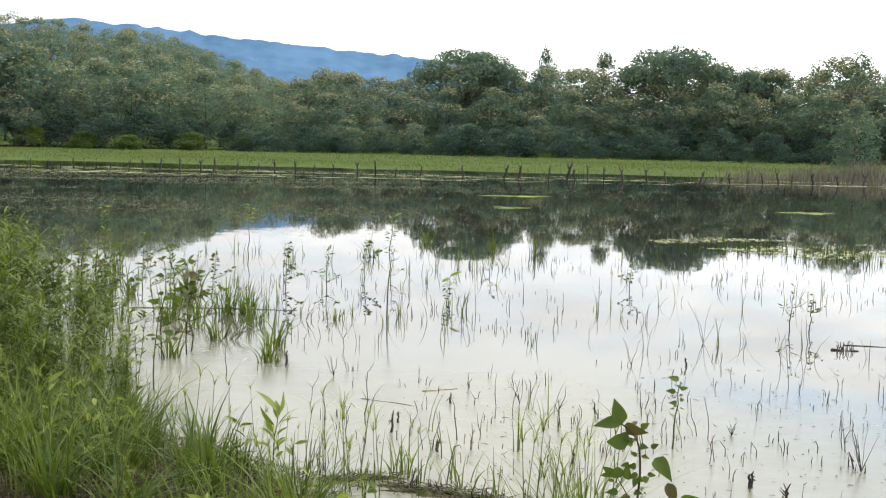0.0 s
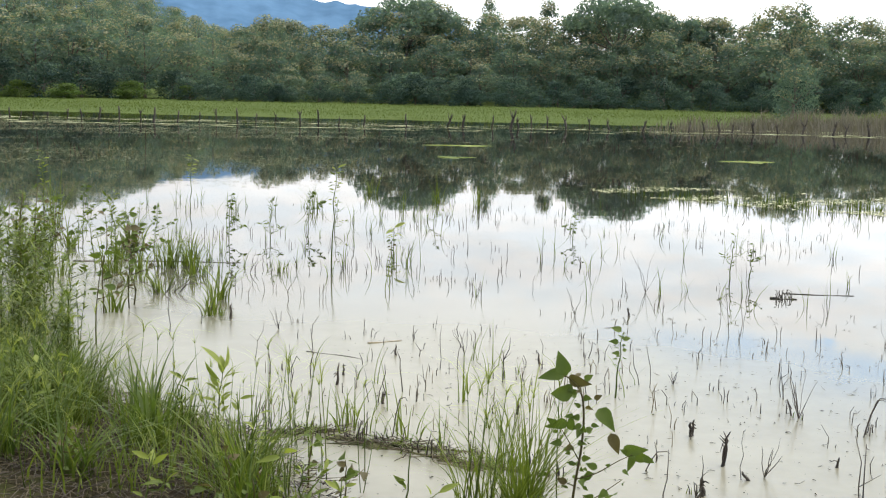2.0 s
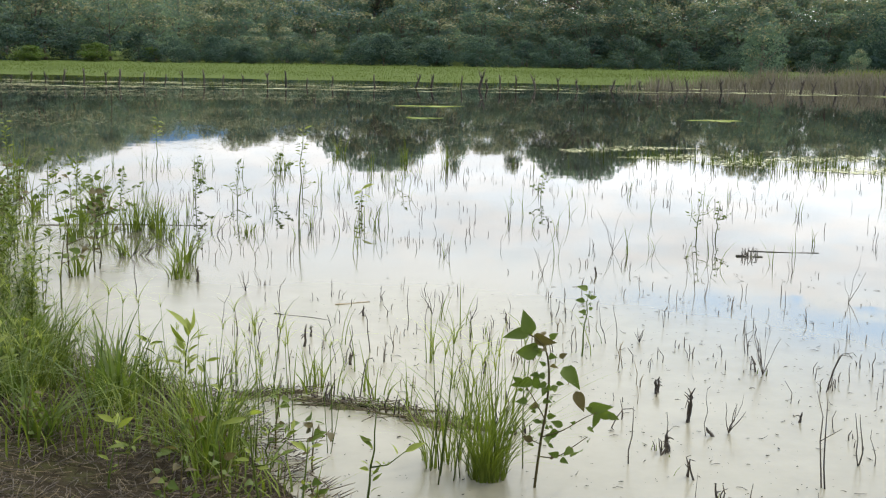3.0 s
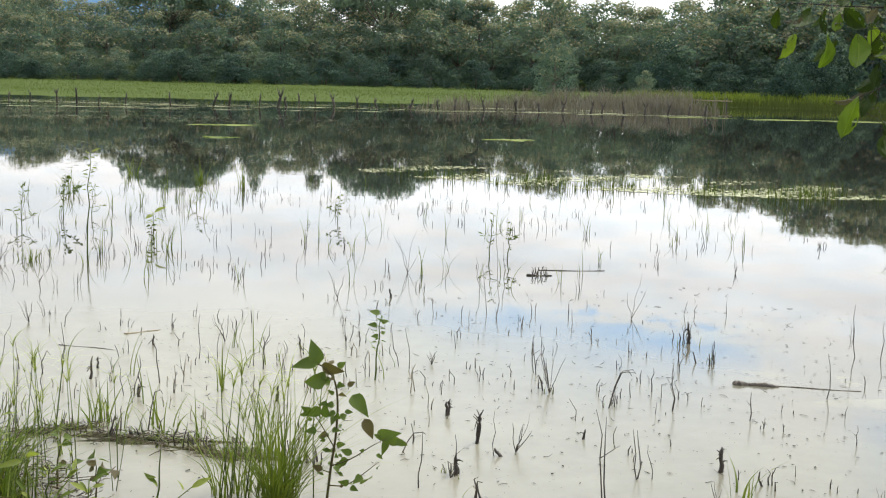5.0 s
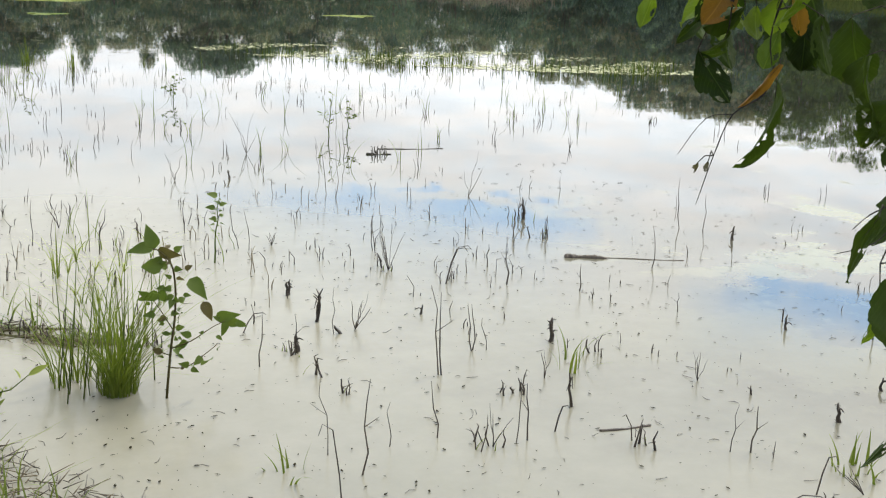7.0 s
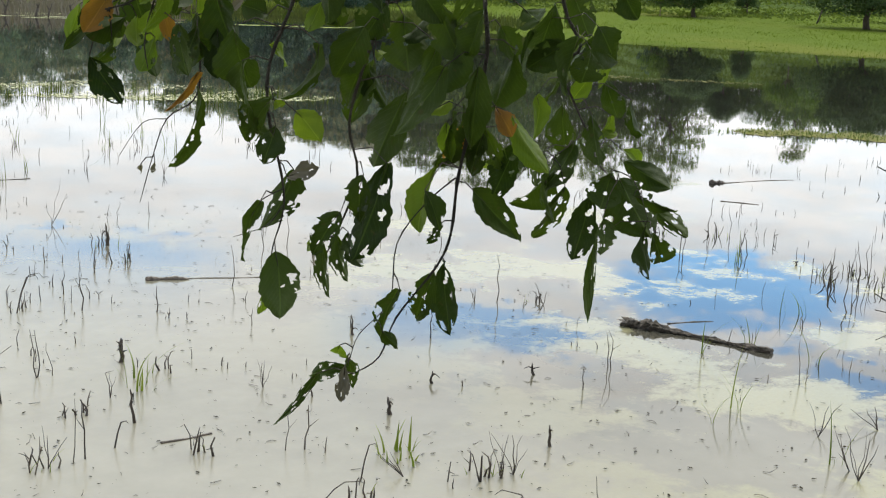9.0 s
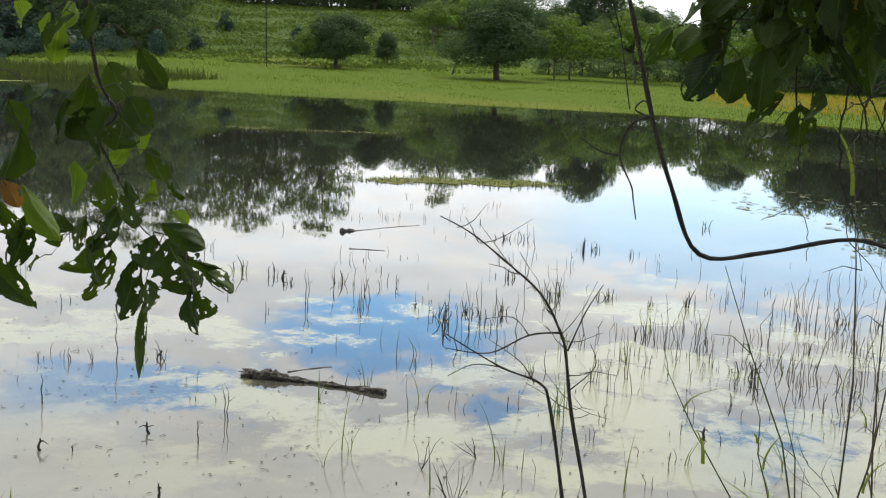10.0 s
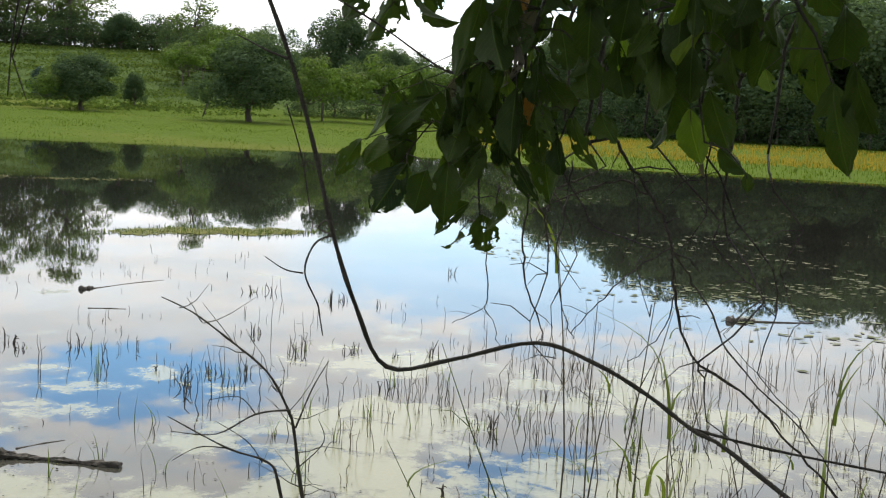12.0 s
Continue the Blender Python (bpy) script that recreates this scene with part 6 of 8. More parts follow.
def heart_herb(x, y):
    """An upright herb: large leaves at its bowed tip, small ones down the stem, and shoots to one side."""
    rng = random.Random(403)
    top = thing("plant", "upright herb with heart-shaped green leaves and reddish stem", "plant", "plants in the water", pose(x, y, 0, 0, 0, -8))

    def at(px, pz, out=0.0):
        return Vector((px, out, pz))

    stem = smooth_line([at(0, -0.1), at(0, 0), at(0.02, 0.2), at(0.038, 0.33), at(0.044, 0.465), at(0.03, 0.56), at(-0.012, 0.612), at(-0.04, 0.625)], 4)
    shoots = [smooth_line([at(0.02, 0.21), at(0.10, 0.245, -0.02), at(0.18, 0.30, -0.03), at(0.245, 0.33, -0.02)], 4), smooth_line([at(0.014, 0.13), at(0.08, 0.14, -0.03), at(0.15, 0.195, -0.05), at(0.20, 0.235, -0.05)], 4),
              smooth_line([at(0.03, 0.29), at(-0.02, 0.37, 0.03), at(-0.055, 0.42, 0.04)], 4), smooth_line([at(0.02, 0.18), at(-0.04, 0.20, 0.03), at(-0.08, 0.25, 0.05)], 4)]
    for line, r0, r1 in [(stem, 0.0062, 0.003)] + [(q, 0.003, 0.0012) for q in shoots]:
        g = Geo()
        g.tube(line, [r0 + (r1 - r0) * k / (len(line) - 1) for k in range(len(line))], 6)
        part("stem", g.mesh("stem", M_WEED_RED), top)

    def leaf(base, tip, kind, wide=1.0):
        d = tip - base
        m = frame_along(base, d, (rng.gauss(0, 0.3), -1.2, rng.gauss(0.5, 0.4))) @ Matrix.Diagonal((d.length, d.length * wide, d.length, 1))
        part("leaf", HEART[kind], top, "", m)

    for bx, bz, tx, tz, kind in ((-0.03, 0.625, -0.066, 0.72, 0), (-0.035, 0.622, -0.128, 0.628, 1), (-0.02, 0.615, 0.052, 0.59, 2), (0.0, 0.56, -0.10, 0.548, 0), (0.10, 0.49, 0.165, 0.428, 0), (0.20, 0.335, 0.275, 0.352, 1),
                                 (0.245, 0.32, 0.315, 0.305, 0), (0.24, 0.31, 0.232, 0.26, 1), (0.15, 0.40, 0.185, 0.335, 2), (0.14, 0.16, 0.195, 0.138, 0), (-0.02, 0.44, -0.085, 0.405, 0), (0.0, 0.40, -0.012, 0.46, 1), (0.06, 0.52, 0.072, 0.475, 2)):
        leaf(at(bx, bz, rng.gauss(0, 0.02)), at(tx, tz, rng.gauss(0, 0.02)), kind, 0.85)
    for i in range(62):
        line = stem if i % 5 < 3 else shoots[i % 4]
        p = line[rng.randint(int(len(line) * (0.28 if line is stem else 0.2)), int(len(line) * (0.8 if line is stem else 1.0)) - 1)]
        a = rng.uniform(0, 6.28)
        d = Vector((math.cos(a), 0.7 * math.sin(a), rng.uniform(-0.6, 0.7))).normalized()
        p = p + d * rng.uniform(0.005, 0.05)
        leaf(p, p + d * rng.uniform(0.022, 0.05), rng.choice((0, 0, 1, 1, 2)))


# the long clump and the herbs at the water's edge
tussock(0.56, 4.82, 125, 0.68, 0.0068, 0.075, "tall clump of narrow green grass at the water's edge", 401, z=0.0, arch=(0.15, 1.0))
tussock(0.56, 4.80, 34, 0.46, 0.0055, 0.05, "fine short grass in the tall clump", 411, z=0.0, arch=(0.6, 1.6))
tussock(0.40, 5.0, 40, 0.6, 0.007, 0.10, "slender arching grass at the water's edge", 402, z=0.0, arch=(0.3, 1.2))
heart_herb(0.74, 4.70)
herb(1.32, 6.8, 0.38, 0.062, 18, "small leafy seedling standing in the shallow water", 404, HEART[:2], (0.03, 0.0), 0, 0.5, 0.0, 0.45)
herb(-0.80, 5.86, 0.34, 0.14, 18, "bright yellow-green herb with long pointed leaves", 405, LANCE[:1], (0.03, 0), 0, 0.5, None, 0.35, rise=0.6)
herb(-0.15, 4.9, 0.22, 0.075, 16, "low herb with bronze leaves on the bank", 406, HEART, (0.0, 0), 2, 0.6, None, 0.1)
herb(-0.32, 5.2, 0.26, 0.06, 12, "low herb with bronze leaves on the bank", 407, HEART, (0.02, 0), 1, 0.6, None, 0.1)
for i, (x, y, n, h) in enumerate(((-2.5, 11.2, 44, 0.48), (-2.05, 11.6, 60, 0.5), (-1.85, 11.75, 30, 0.42), (-2.9, 11.0, 24, 0.4), (-1.0, 11.45, 16, 0.22), (2.5, 4.6, 10, 0.3), (3.0, 3.25, 16, 0.18), (0.55, 5.5, 16, 0.4), (0.1, 6.0, 14, 0.34), (-0.15, 6.1, 12, 0.3), (1.05, 3.85, 9, 0.2), (-4.0, 15.0, 36, 0.8), (-0.2, 20.0, 26, 0.5), (0.8, 18.8, 30, 0.5), (1.4, 18.2, 20, 0.4), (-1.0, 17.5, 20, 0.45))):
    tussock(x, y, n, h, 0.010, 0.10, "clump of green grass growing out of the water", 420 + i, z=0.0, arch=(0.1, 0.8))
for i, (x, y, h, s, n) in enumerate(((-1.74, 13.7, 0.52, 0.075, 22), (-1.28, 13.7, 0.5, 0.07, 20), (-0.93, 14.85, 0.46, 0.07, 18), (-0.6, 14.6, 0.36, 0.06, 12), (-2.3, 12.3, 0.5, 0.07, 18), (-2.65, 13.2, 0.45, 0.06, 14), (-3.3, 13.5, 0.6, 0.07, 18), (0.62, 15.5, 0.3, 0.06, 12), (2.2, 14.2, 0.3, 0.06, 14), (3.25, 11.3, 0.42, 0.05, 16), (3.4, 11.2, 0.36, 0.05, 12))):
    herb(x, y, h, s * (1.15 if i % 2 else 0.95), n * 3, "small leafy weed growing out of the water", 440 + i, LANCE[1:] if i % 2 else HEART[:2], (0.03, 0.0), 2, 0.9, 0.0, 0.1, rise=0.4 if i % 2 else 0.0)
herb(-0.51, 11.7, 0.95, 0.085, 22, "tall bare-stemmed weed with leaves at its top", 460, LANCE, (0.04, 0), 0, 0.5, 0.0, 0.62)
herb(-2.7, 17.1, 0.72, 0.10, 24, "tall bare-stemmed weed with leaves at its top", 461, LANCE, (0.02, 0), 0, 0.5, 0.0, 0.5)
herb(-4.3, 15.6, 0.85, 0.12, 26, "tall leafy weed growing out of the water", 462, LANCE, (0.0, 0), 0, 0.5, 0.0, 0.3)
herb(0.09, 12.8, 0.26, 0.15, 9, "low plant with broad pointed green leaves in the water", 463, LANCE[:1], (0, 0), 0, 0.5, 0.0, 0.5)
herb(0.07, 12.75, 0.14, 0.08, 10, "low plant with dark leaves at the waterline", 464, HEART, (0, 0), 0, 0.5, 0.0, 0.1)


def bay_plants():
    """Weeds and grass that stand in the shallows off the west bank."""
    rng = random.Random(641)
    for i in range(22):
        y = rng.uniform(9.2, 13.4)
        x = -0.235 * y + rng.uniform(-1.1, 0.5)
        if pond_distance(x, y) > 0.3:
            continue
        if i % 3 == 0:
            herb(x, y, rng.uniform(0.4, 0.75), 0.085, 34, "tall bronze-leaved weed growing out of the water", 650 + i, HEART, (rng.gauss(0, 0.05), 0.02), 2, 0.8, 0.0, 0.2)
        else:
            herb(x, y, rng.uniform(0.35, 0.6), 0.11, 34, "leafy green weed growing out of the water", 650 + i, LANCE[1:], (rng.gauss(0, 0.06), 0.02), 2, 0.8, 0.0, 0.1, rise=0.5)
    for i in range(16):
        y = rng.uniform(9.0, 14.0)
        x = -0.22 * y + rng.uniform(-1.0, 0.9)
        if pond_distance(x, y) < 0.2:
            tussock(x, y, rng.randint(14, 30), rng.uniform(0.25, 0.55), 0.013, 0.10, "clump of broad arching grass in the shallows", 680 + i, z=0.0, arch=(0.3, 1.2))


bay_plants()


def sedge_meshes(seed):
    """A slim stem with a tuft of thin rays at its top."""
    rng = random.Random(seed)
    st, ray = Geo(), Geo()
    st.tube([(0, 0, -0.08), (0.01, 0, 0.4), (0, 0, 1.0)], [0.006, 0.005, 0.003], 5)
    tip = Vector((0, 0, 1.0))
    for i in range(9):
        ray.blade((tip.x, tip.y, 0.96), i * 0.7 + rng.uniform(-0.5, 0.5), rng.uniform(0.10, 0.48), 0.007, rng.uniform(0.4, 1.9), 0, 4)
    return st.mesh("stem", M_WEED), ray.mesh("tuft", M_SEDGE)


def sedges():
    kinds = [sedge_meshes(s) for s in range(5)]
    rng = random.Random(131)
    spots = [(rng.uniform(-2.6, 0.1), rng.uniform(4.6, 7.4)) for i in range(170)] + [(rng.uniform(-0.6, 0.9), rng.uniform(4.9, 6.3)) for i in range(34)]
    tall = [(rng.gauss(0.45, 0.10), rng.gauss(4.86, 0.06)) for i in range(11)]
    for x, y in spots + tall:
        d = float(pond_distance(x, y))
        if not -0.4 < d < 1.6 and (x, y) not in tall:
            continue
        st, tu = rng.choice(kinds)
        s = rng.uniform(0.18, 0.46) if (x, y) not in tall else rng.uniform(0.36, 0.60)
        ob = thing("sedge", "yellow-green sedge with a tufted top on the wet bank", "sedge", "bank sedges", Matrix.LocRotScale((x, y, max(0.0, float(height(x, y)))), Euler((rng.gauss(0, 0.12), rng.gauss(0, 0.12), rng.uniform(0, 6.28))), (s, s, s)))
        part("stem", st, ob), part("tuft", tu, ob)


sedges()


def debris_raft(x, y, rx, ry, turn, seed, label, n=70):
    rng = random.Random(seed)
    top = thing("debris_raft", label, "debris", "debris rafts", pose(x, y, 0, 0, 0, turn))
    part("mud", mat_mesh("mud", seed, rx * 0.8, ry * 0.8, M_MUD, 1.1, 0.003), top)
    g = Geo()
    for i in range(n):
        a, l = rng.uniform(0, 6.28), rng.uniform(0.02, 0.12)
        px, py = rng.gauss(0, 0.6) * rx, rng.gauss(0, 0.7) * ry
        g.tube([(px, py, 0.015), (px + l * 0.5 * math.cos(a), py + l * 0.5 * math.sin(a), 0.016), (px + l * math.cos(a), py + l * math.sin(a), rng.uniform(0.0, 0.035))], [0.0028, 0.0022, 0.0014], 4)
    tagged(part("litter", g.mesh("litter", M_CANE), top), kind="stuff")
    g = Geo()
    for i in range(n // 2):                   # green shoots and scraps of leaf caught in it
        px, py = rng.gauss(0, 0.6) * rx, rng.gauss(0, 0.8) * ry
        g.blade((px, py, 0.0), rng.uniform(0, 6.28), rng.uniform(0.02, 0.09), rng.uniform(0.004, 0.010), rng.uniform(0.6, 2.2), 0, 3)
    tagged(part("green_growth", g.mesh("green_growth", M_GRASS), top), kind="stuff")


debris_raft(0.0, 5.85, 0.38, 0.075, -18, 1, "raft of mud and dead stems at the water's edge", 130)
debris_raft(0.40, 5.55, 0.28, 0.065, -30, 2, "raft of mud and dead stems at the water's edge", 100)
debris_raft(-0.4, 6.05, 0.2, 0.05, 10, 3, "raft of mud and dead stems at the water's edge")
debris_raft(2.0, 2.86, 0.14, 0.03, -10, 4, "strip of mud and litter at the water's edge", 16)
debris_raft(1.42, 3.12, 0.12, 0.03, -20, 5, "strip of mud and litter at the water's edge", 14)
for i, (x, y) in enumerate(((-1.95, 10.15), (-1.85, 10.05), (-1.75, 10.12), (-1.8, 10.2))):
    broken(x, y, (0.16, -0.2, 0.22, 0.12)[i], 0.05, (0.16, 0.1, 0.08, 0.2)[i])
    fork(x + 0.05, y, 0.1, 0.0, 0.14)


def water_clump(x, y, h, seed):
    """A ragged clump of dead stems with a few green shoots."""
    rng = random.Random(seed)
    top = thing("dead_plant", "ragged clump of dark dead stems with green shoots in the water", "dead stalk", "dead stalks in the water", Matrix.Translation((x, y, 0)))
    for i in range(rng.randint(3, 6)):
        g = Geo()
        bx, by, a = rng.gauss(0, 0.035), rng.gauss(0, 0.035), rng.uniform(0, 6.28)
        k, l, r = h * rng.uniform(0.4, 1.0), rng.uniform(0.0, 0.4) * h, rng.uniform(0.0022, 0.0042)
        g.tube([(bx, by, -0.08), (bx, by, 0.0), (bx + 0.3 * l * math.cos(a) + rng.gauss(0, 0.006), by + 0.3 * l * math.sin(a), k * 0.45), (bx + 0.7 * l * math.cos(a), by + 0.7 * l * math.sin(a), k * 0.8), (bx + l * math.cos(a + 0.6), by + l * math.sin(a + 0.6), k * rng.uniform(0.7, 1.05))], [r * 1.5, r * 1.4, r, r * 0.8, r * 0.4], 5)
        if rng.random() < 0.5:
            b = rng.uniform(0, 6.28)
            g.tube([(bx, by, k * 0.35), (bx + 0.3 * k * math.cos(b), by + 0.3 * k * math.sin(b), k * rng.uniform(0.3, 0.7))], [r * 0.7, r * 0.3], 4)
        part("stem", g.mesh("stem", M_DEAD), top)
    for i in range(rng.randint(1, 5)):
        g = Geo()
        g.blade((rng.gauss(0, 0.04), rng.gauss(0, 0.04), -0.02), rng.uniform(0, 6.28), h * rng.uniform(0.4, 0.9), 0.006, rng.uniform(0.1, 0.9))
        part("shoot", g.mesh("shoot", M_GRASS), top)


for i, (x, y) in enumerate(((7.67, 6.66), (7.71, 6.36), (7.63, 6.03), (7.46, 4.45), (7.21, 4.18), (7.77, 4.43), (7.77, 4.30), (7.42, 3.98), (7.91, 4.17), (9.27, 4.97), (11.25, 6.28), (11.37, 6.19), (11.25, 5.35), (11.35, 5.27), (11.33, 4.84), (8.74, 4.28), (8.92, 4.28), (9.12, 3.94), (9.08, 3.53), (8.01, 3.07), (7.44, 2.04), (7.51, 2.16), (8.44, 2.07), (14.10, 5.26), (9.14, 2.37), (9.63, 2.18), (9.62, 1.91), (7.93, 5.77), (9.31, 3.32))):
    water_clump(x, y, (0.17, 0.11, 0.09, 0.14)[i % 4], 1500 + i)
for i, (x, y) in enumerate(((2.23, 6.43), (2.13, 4.38), (1.79, 3.88), (1.41, 4.83), (1.45, 4.50), (2.67, 4.73), (3.15, 2.94), (3.27, 2.92), (2.64, 2.99), (2.34, 3.72), (1.35, 5.11), (3.54, 7.49), (3.46, 6.94), (7.10, 11.81), (5.17, 4.85), (2.66, 2.53), (2.51, 6.09))):
    water_clump(x, y, (0.13, 0.08, 0.11)[i % 3], 1600 + i)

for i in range(12):
    water_clump(-0.35 + i * 0.1 + 0.04 * math.sin(i * 7), 6.03 - i * 0.055 + 0.05 * math.sin(i * 5), (0.10, 0.06, 0.14, 0.08)[i % 4], 1720 + i)
for i, (x, y) in enumerate(((3.38, 10.22), (3.42, 10.28))):
    water_clump(x, y, 0.10, 1700 + i)

# low dead twigs by the near water
for i, (x, y, h) in enumerate(((4.39, 2.12, 0.22), (4.45, 2.2, 0.16), (4.68, 2.51, 0.2), (4.99, 2.42, 0.14), (3.22, 2.91, 0.16), (2.9, 3.1, 0.1))):
    fork(x, y, 0.05 * (-1) ** i, 0.04, h)


# ---- the tree that overhangs the bank ----
def big_leaf_mesh(seed, mat, holes, narrow=1.0):
    """A broad leaf one unit long and wide: wavy and drooping, with eaten holes and a torn rim where holes > 0."""
    rng = random.Random(seed)
    rows, cols = 26, 14
    bites = [(rng.uniform(0.12, 0.95), rng.uniform(-0.45, 0.45), rng.uniform(0.018, 0.06)) for _ in range(holes)]
    bites += [(rng.uniform(0.3, 1.0), rng.choice((-1, 1)) * rng.uniform(0.3, 0.5), rng.uniform(0.05, 0.12)) for _ in range(1 + holes // 3)]
    g = Geo()
    vs, fs, flat = [], [], []
    ph, ph2 = rng.uniform(0, 6.28), rng.uniform(0, 6.28)
    bow, fold, skew = rng.uniform(0.08, 0.5), rng.uniform(0.05, 0.45), rng.uniform(-0.08, 0.08)
    peak = rng.uniform(1.0, 1.6)
    for i in range(rows + 1):
        for j in range(cols + 1):
            u, v = i / rows, 2 * j / cols - 1
            if 0 < i < rows:
                u += rng.uniform(-0.36, 0.36) / rows
            if 0 < j < cols and j != cols // 2:
                v += rng.uniform(-0.36, 0.36) * 2 / cols
            w = 0.5 * (math.sin(math.pi * min(1, max(0, u)) ** peak) ** 0.62) * (1 - 0.12 * u ** 4) * (1 + 0.04 * math.sin(u * 27 + ph + v) + 0.04 * math.sin(u * 53 + ph2 * (1 if v > 0 else 2))) + 0.004
            z = fold * abs(v) * w - bow * u * u + 0.022 * math.sin(u * 13 + abs(v) * 4 + ph) * abs(v) + 0.09 * v * math.sin(u * 4 + ph2) + 0.012 * math.sin(9 * v + 11 * u + ph)
            vs.append((u - 0.15 * bow * u * u, v * w + skew * math.sin(3 * u), z))
            flat.append((u, v * w))
    for i in range(rows):
        for j in range(cols):
            k = i * (cols + 1) + j
            c = (k, k + 1, k + cols + 2, k + cols + 1)
            u, v = sum(flat[q][0] for q in c) / 4, sum(flat[q][1] for q in c) / 4
            wob = 1 + 0.3 * math.sin(23 * u + 37 * v + seed)
            if any((u - p) ** 2 + (v - q) ** 2 < (r * wob) ** 2 for p, q, r in bites):
                continue
            fs.append(c)
    g.add(vs, fs)
    return g.mesh("leaf", mat)


BIG = {"g": [big_leaf_mesh(i, M_LEAF, i % 3) for i in range(6)] + [big_leaf_mesh(8 + i, M_LEAF, 4) for i in range(3)], "h": [big_leaf_mesh(20 + i, M_LEAF, 7 + 2 * i) for i in range(5)],
       "y": [big_leaf_mesh(40 + i, M_LEAF_YELLOW, i) for i in range(2)], "o": [big_leaf_mesh(50 + i, M_LEAF_ORANGE, 3 * i) for i in range(2)], "d": [big_leaf_mesh(60 + i, M_LEAF_DRY, 4) for i in range(2)]}
LEAF_LABEL = {"h": "green leaf full of insect holes", "y": "yellow-green leaf", "o": "withered orange leaf", "d": "dry curled grey leaf"}
LEAF_RNG = random.Random(55)
overhang = thing("tree", "large-leaved tree hanging its branches over the water", "tree", m=Matrix.Identity(4))


def tree_trunk():
    g = Geo()
    g.tube([(2.1, -3.9, -0.2), (2.12, -3.85, 0.5), (2.2, -3.7, 1.6), (2.3, -3.5, 2.8), (2.3, -3.3, 3.6)], [0.2, 0.16, 0.14, 0.12, 0.09], 10)
    part("trunk", g.mesh("trunk", M_BARK), overhang)


tree_trunk()


def shade_crown():
    """Unseen upper crown, added over the bank and the water's edge to shade the branches."""
    rng = np.random.default_rng(17)
    lumps = [(2.3, -3.2, 4.4, 1.2), (3.3, -2.3, 3.95, 0.95), (1.7, -2.2, 4.0, 0.85), (3.4, -0.9, 3.9, 0.8), (2.5, 0.1, 3.95, 0.65), (4.3, -1.9, 3.8, 0.9), (3.0, -4.4, 4.0, 1.0), (4.1, -3.2, 4.2, 0.9), (2.4, -1.2, 4.1, 0.7), (3.6, 0.5, 4.1, 0.75), (4.4, -0.6, 4.2, 0.8), (3.0, 1.1, 4.3, 0.6), (2.4, 0.1, 3.0, 0.5), (2.45, -0.45, 3.0, 0.5), (2.9, -0.1, 3.1, 0.55), (2.0, -0.25, 3.15, 0.5), (2.95, -0.75, 3.05, 0.5), (1.0, -2.3, 4.1, 0.8), (0.6, -3.5, 4.2, 1.1), (5.0, -1.6, 4.2, 0.8), (0.4, -1.1, 4.3, 0.9), (-0.6, -2.4, 4.3, 1.1), (1.4, -0.4, 4.3, 0.7)]
    part("crown", crown_mesh("crown", rng, lumps, 0.13, 0.8, [M_LEAF]), overhang)


shade_crown()


def leafy_branch(label, stems):
    """One branch of the overhanging tree: a limb that comes down from the trunk, and its twigs."""
    g = Geo()
    lines = []
    for i, (pts, r0, r1) in enumerate(stems):
        line = smooth_line(pts)
        n = len(line) - 1
        g.tube(line, [0.62 * (r0 + (r1 - r0) * k / n) * (1 + 0.18 * math.sin(k * 2.1)) for k in range(n + 1)], 6)
        lines += line
        if i == 0:
            a = Vector(pts[0])
            root = Vector((2.3, -3.35, 3.5))
            up = smooth_line([a, a + Vector((0.04, -0.1, 0.4)), a.lerp(root, 0.45) + Vector((0.3, 0, 1.1)), root], 5)
            g.tube(up, [0.62 * r0 + (0.05 - 0.62 * r0) * (k / (len(up) - 1)) ** 1.5 for k in range(len(up))], 6)
    b = part("branch", g.mesh("branch", M_VINE), overhang, label)
    return b, lines


def hang(b, x, y, z, dx, dy, dz, width, kind):
    """A leaf with its base at x, y, z, that points along dx, dy, dz."""
    ob, lines = b
    base, d = Vector((x, y, z)), Vector((dx, dy, dz))
    face = (Vector((0.3, -0.4, 1.9)) - base).normalized() + Vector((LEAF_RNG.gauss(0, 0.5), LEAF_RNG.gauss(0, 0.5), LEAF_RNG.gauss(0.25, 0.3)))
    if LEAF_RNG.random() < 0.5:
        face = -face
    near = min(lines, key=lambda p: (p - base).length + (0.25 if p.z < base.z else 0.0))
    m = frame_along(base, d, face) @ Matrix.Diagonal((d.length * 1.05, width * 1.1, d.length, 1))
    leaf = part("leaf", LEAF_RNG.choice(BIG[kind]), ob, LEAF_LABEL.get(kind, ""), m)
    if (near - base).length < 0.45:
        g = Geo()
        mid = near.lerp(base, 0.55) + Vector((0, 0, 0.16 * (near - base).length))
        g.tube([near, mid, base, base + d * 0.3], [0.0014, 0.0011, 0.0009, 0.0004], 4)
        part("leaf_stalk", g.mesh("leaf_stalk", M_VINE), ob)
    return leaf


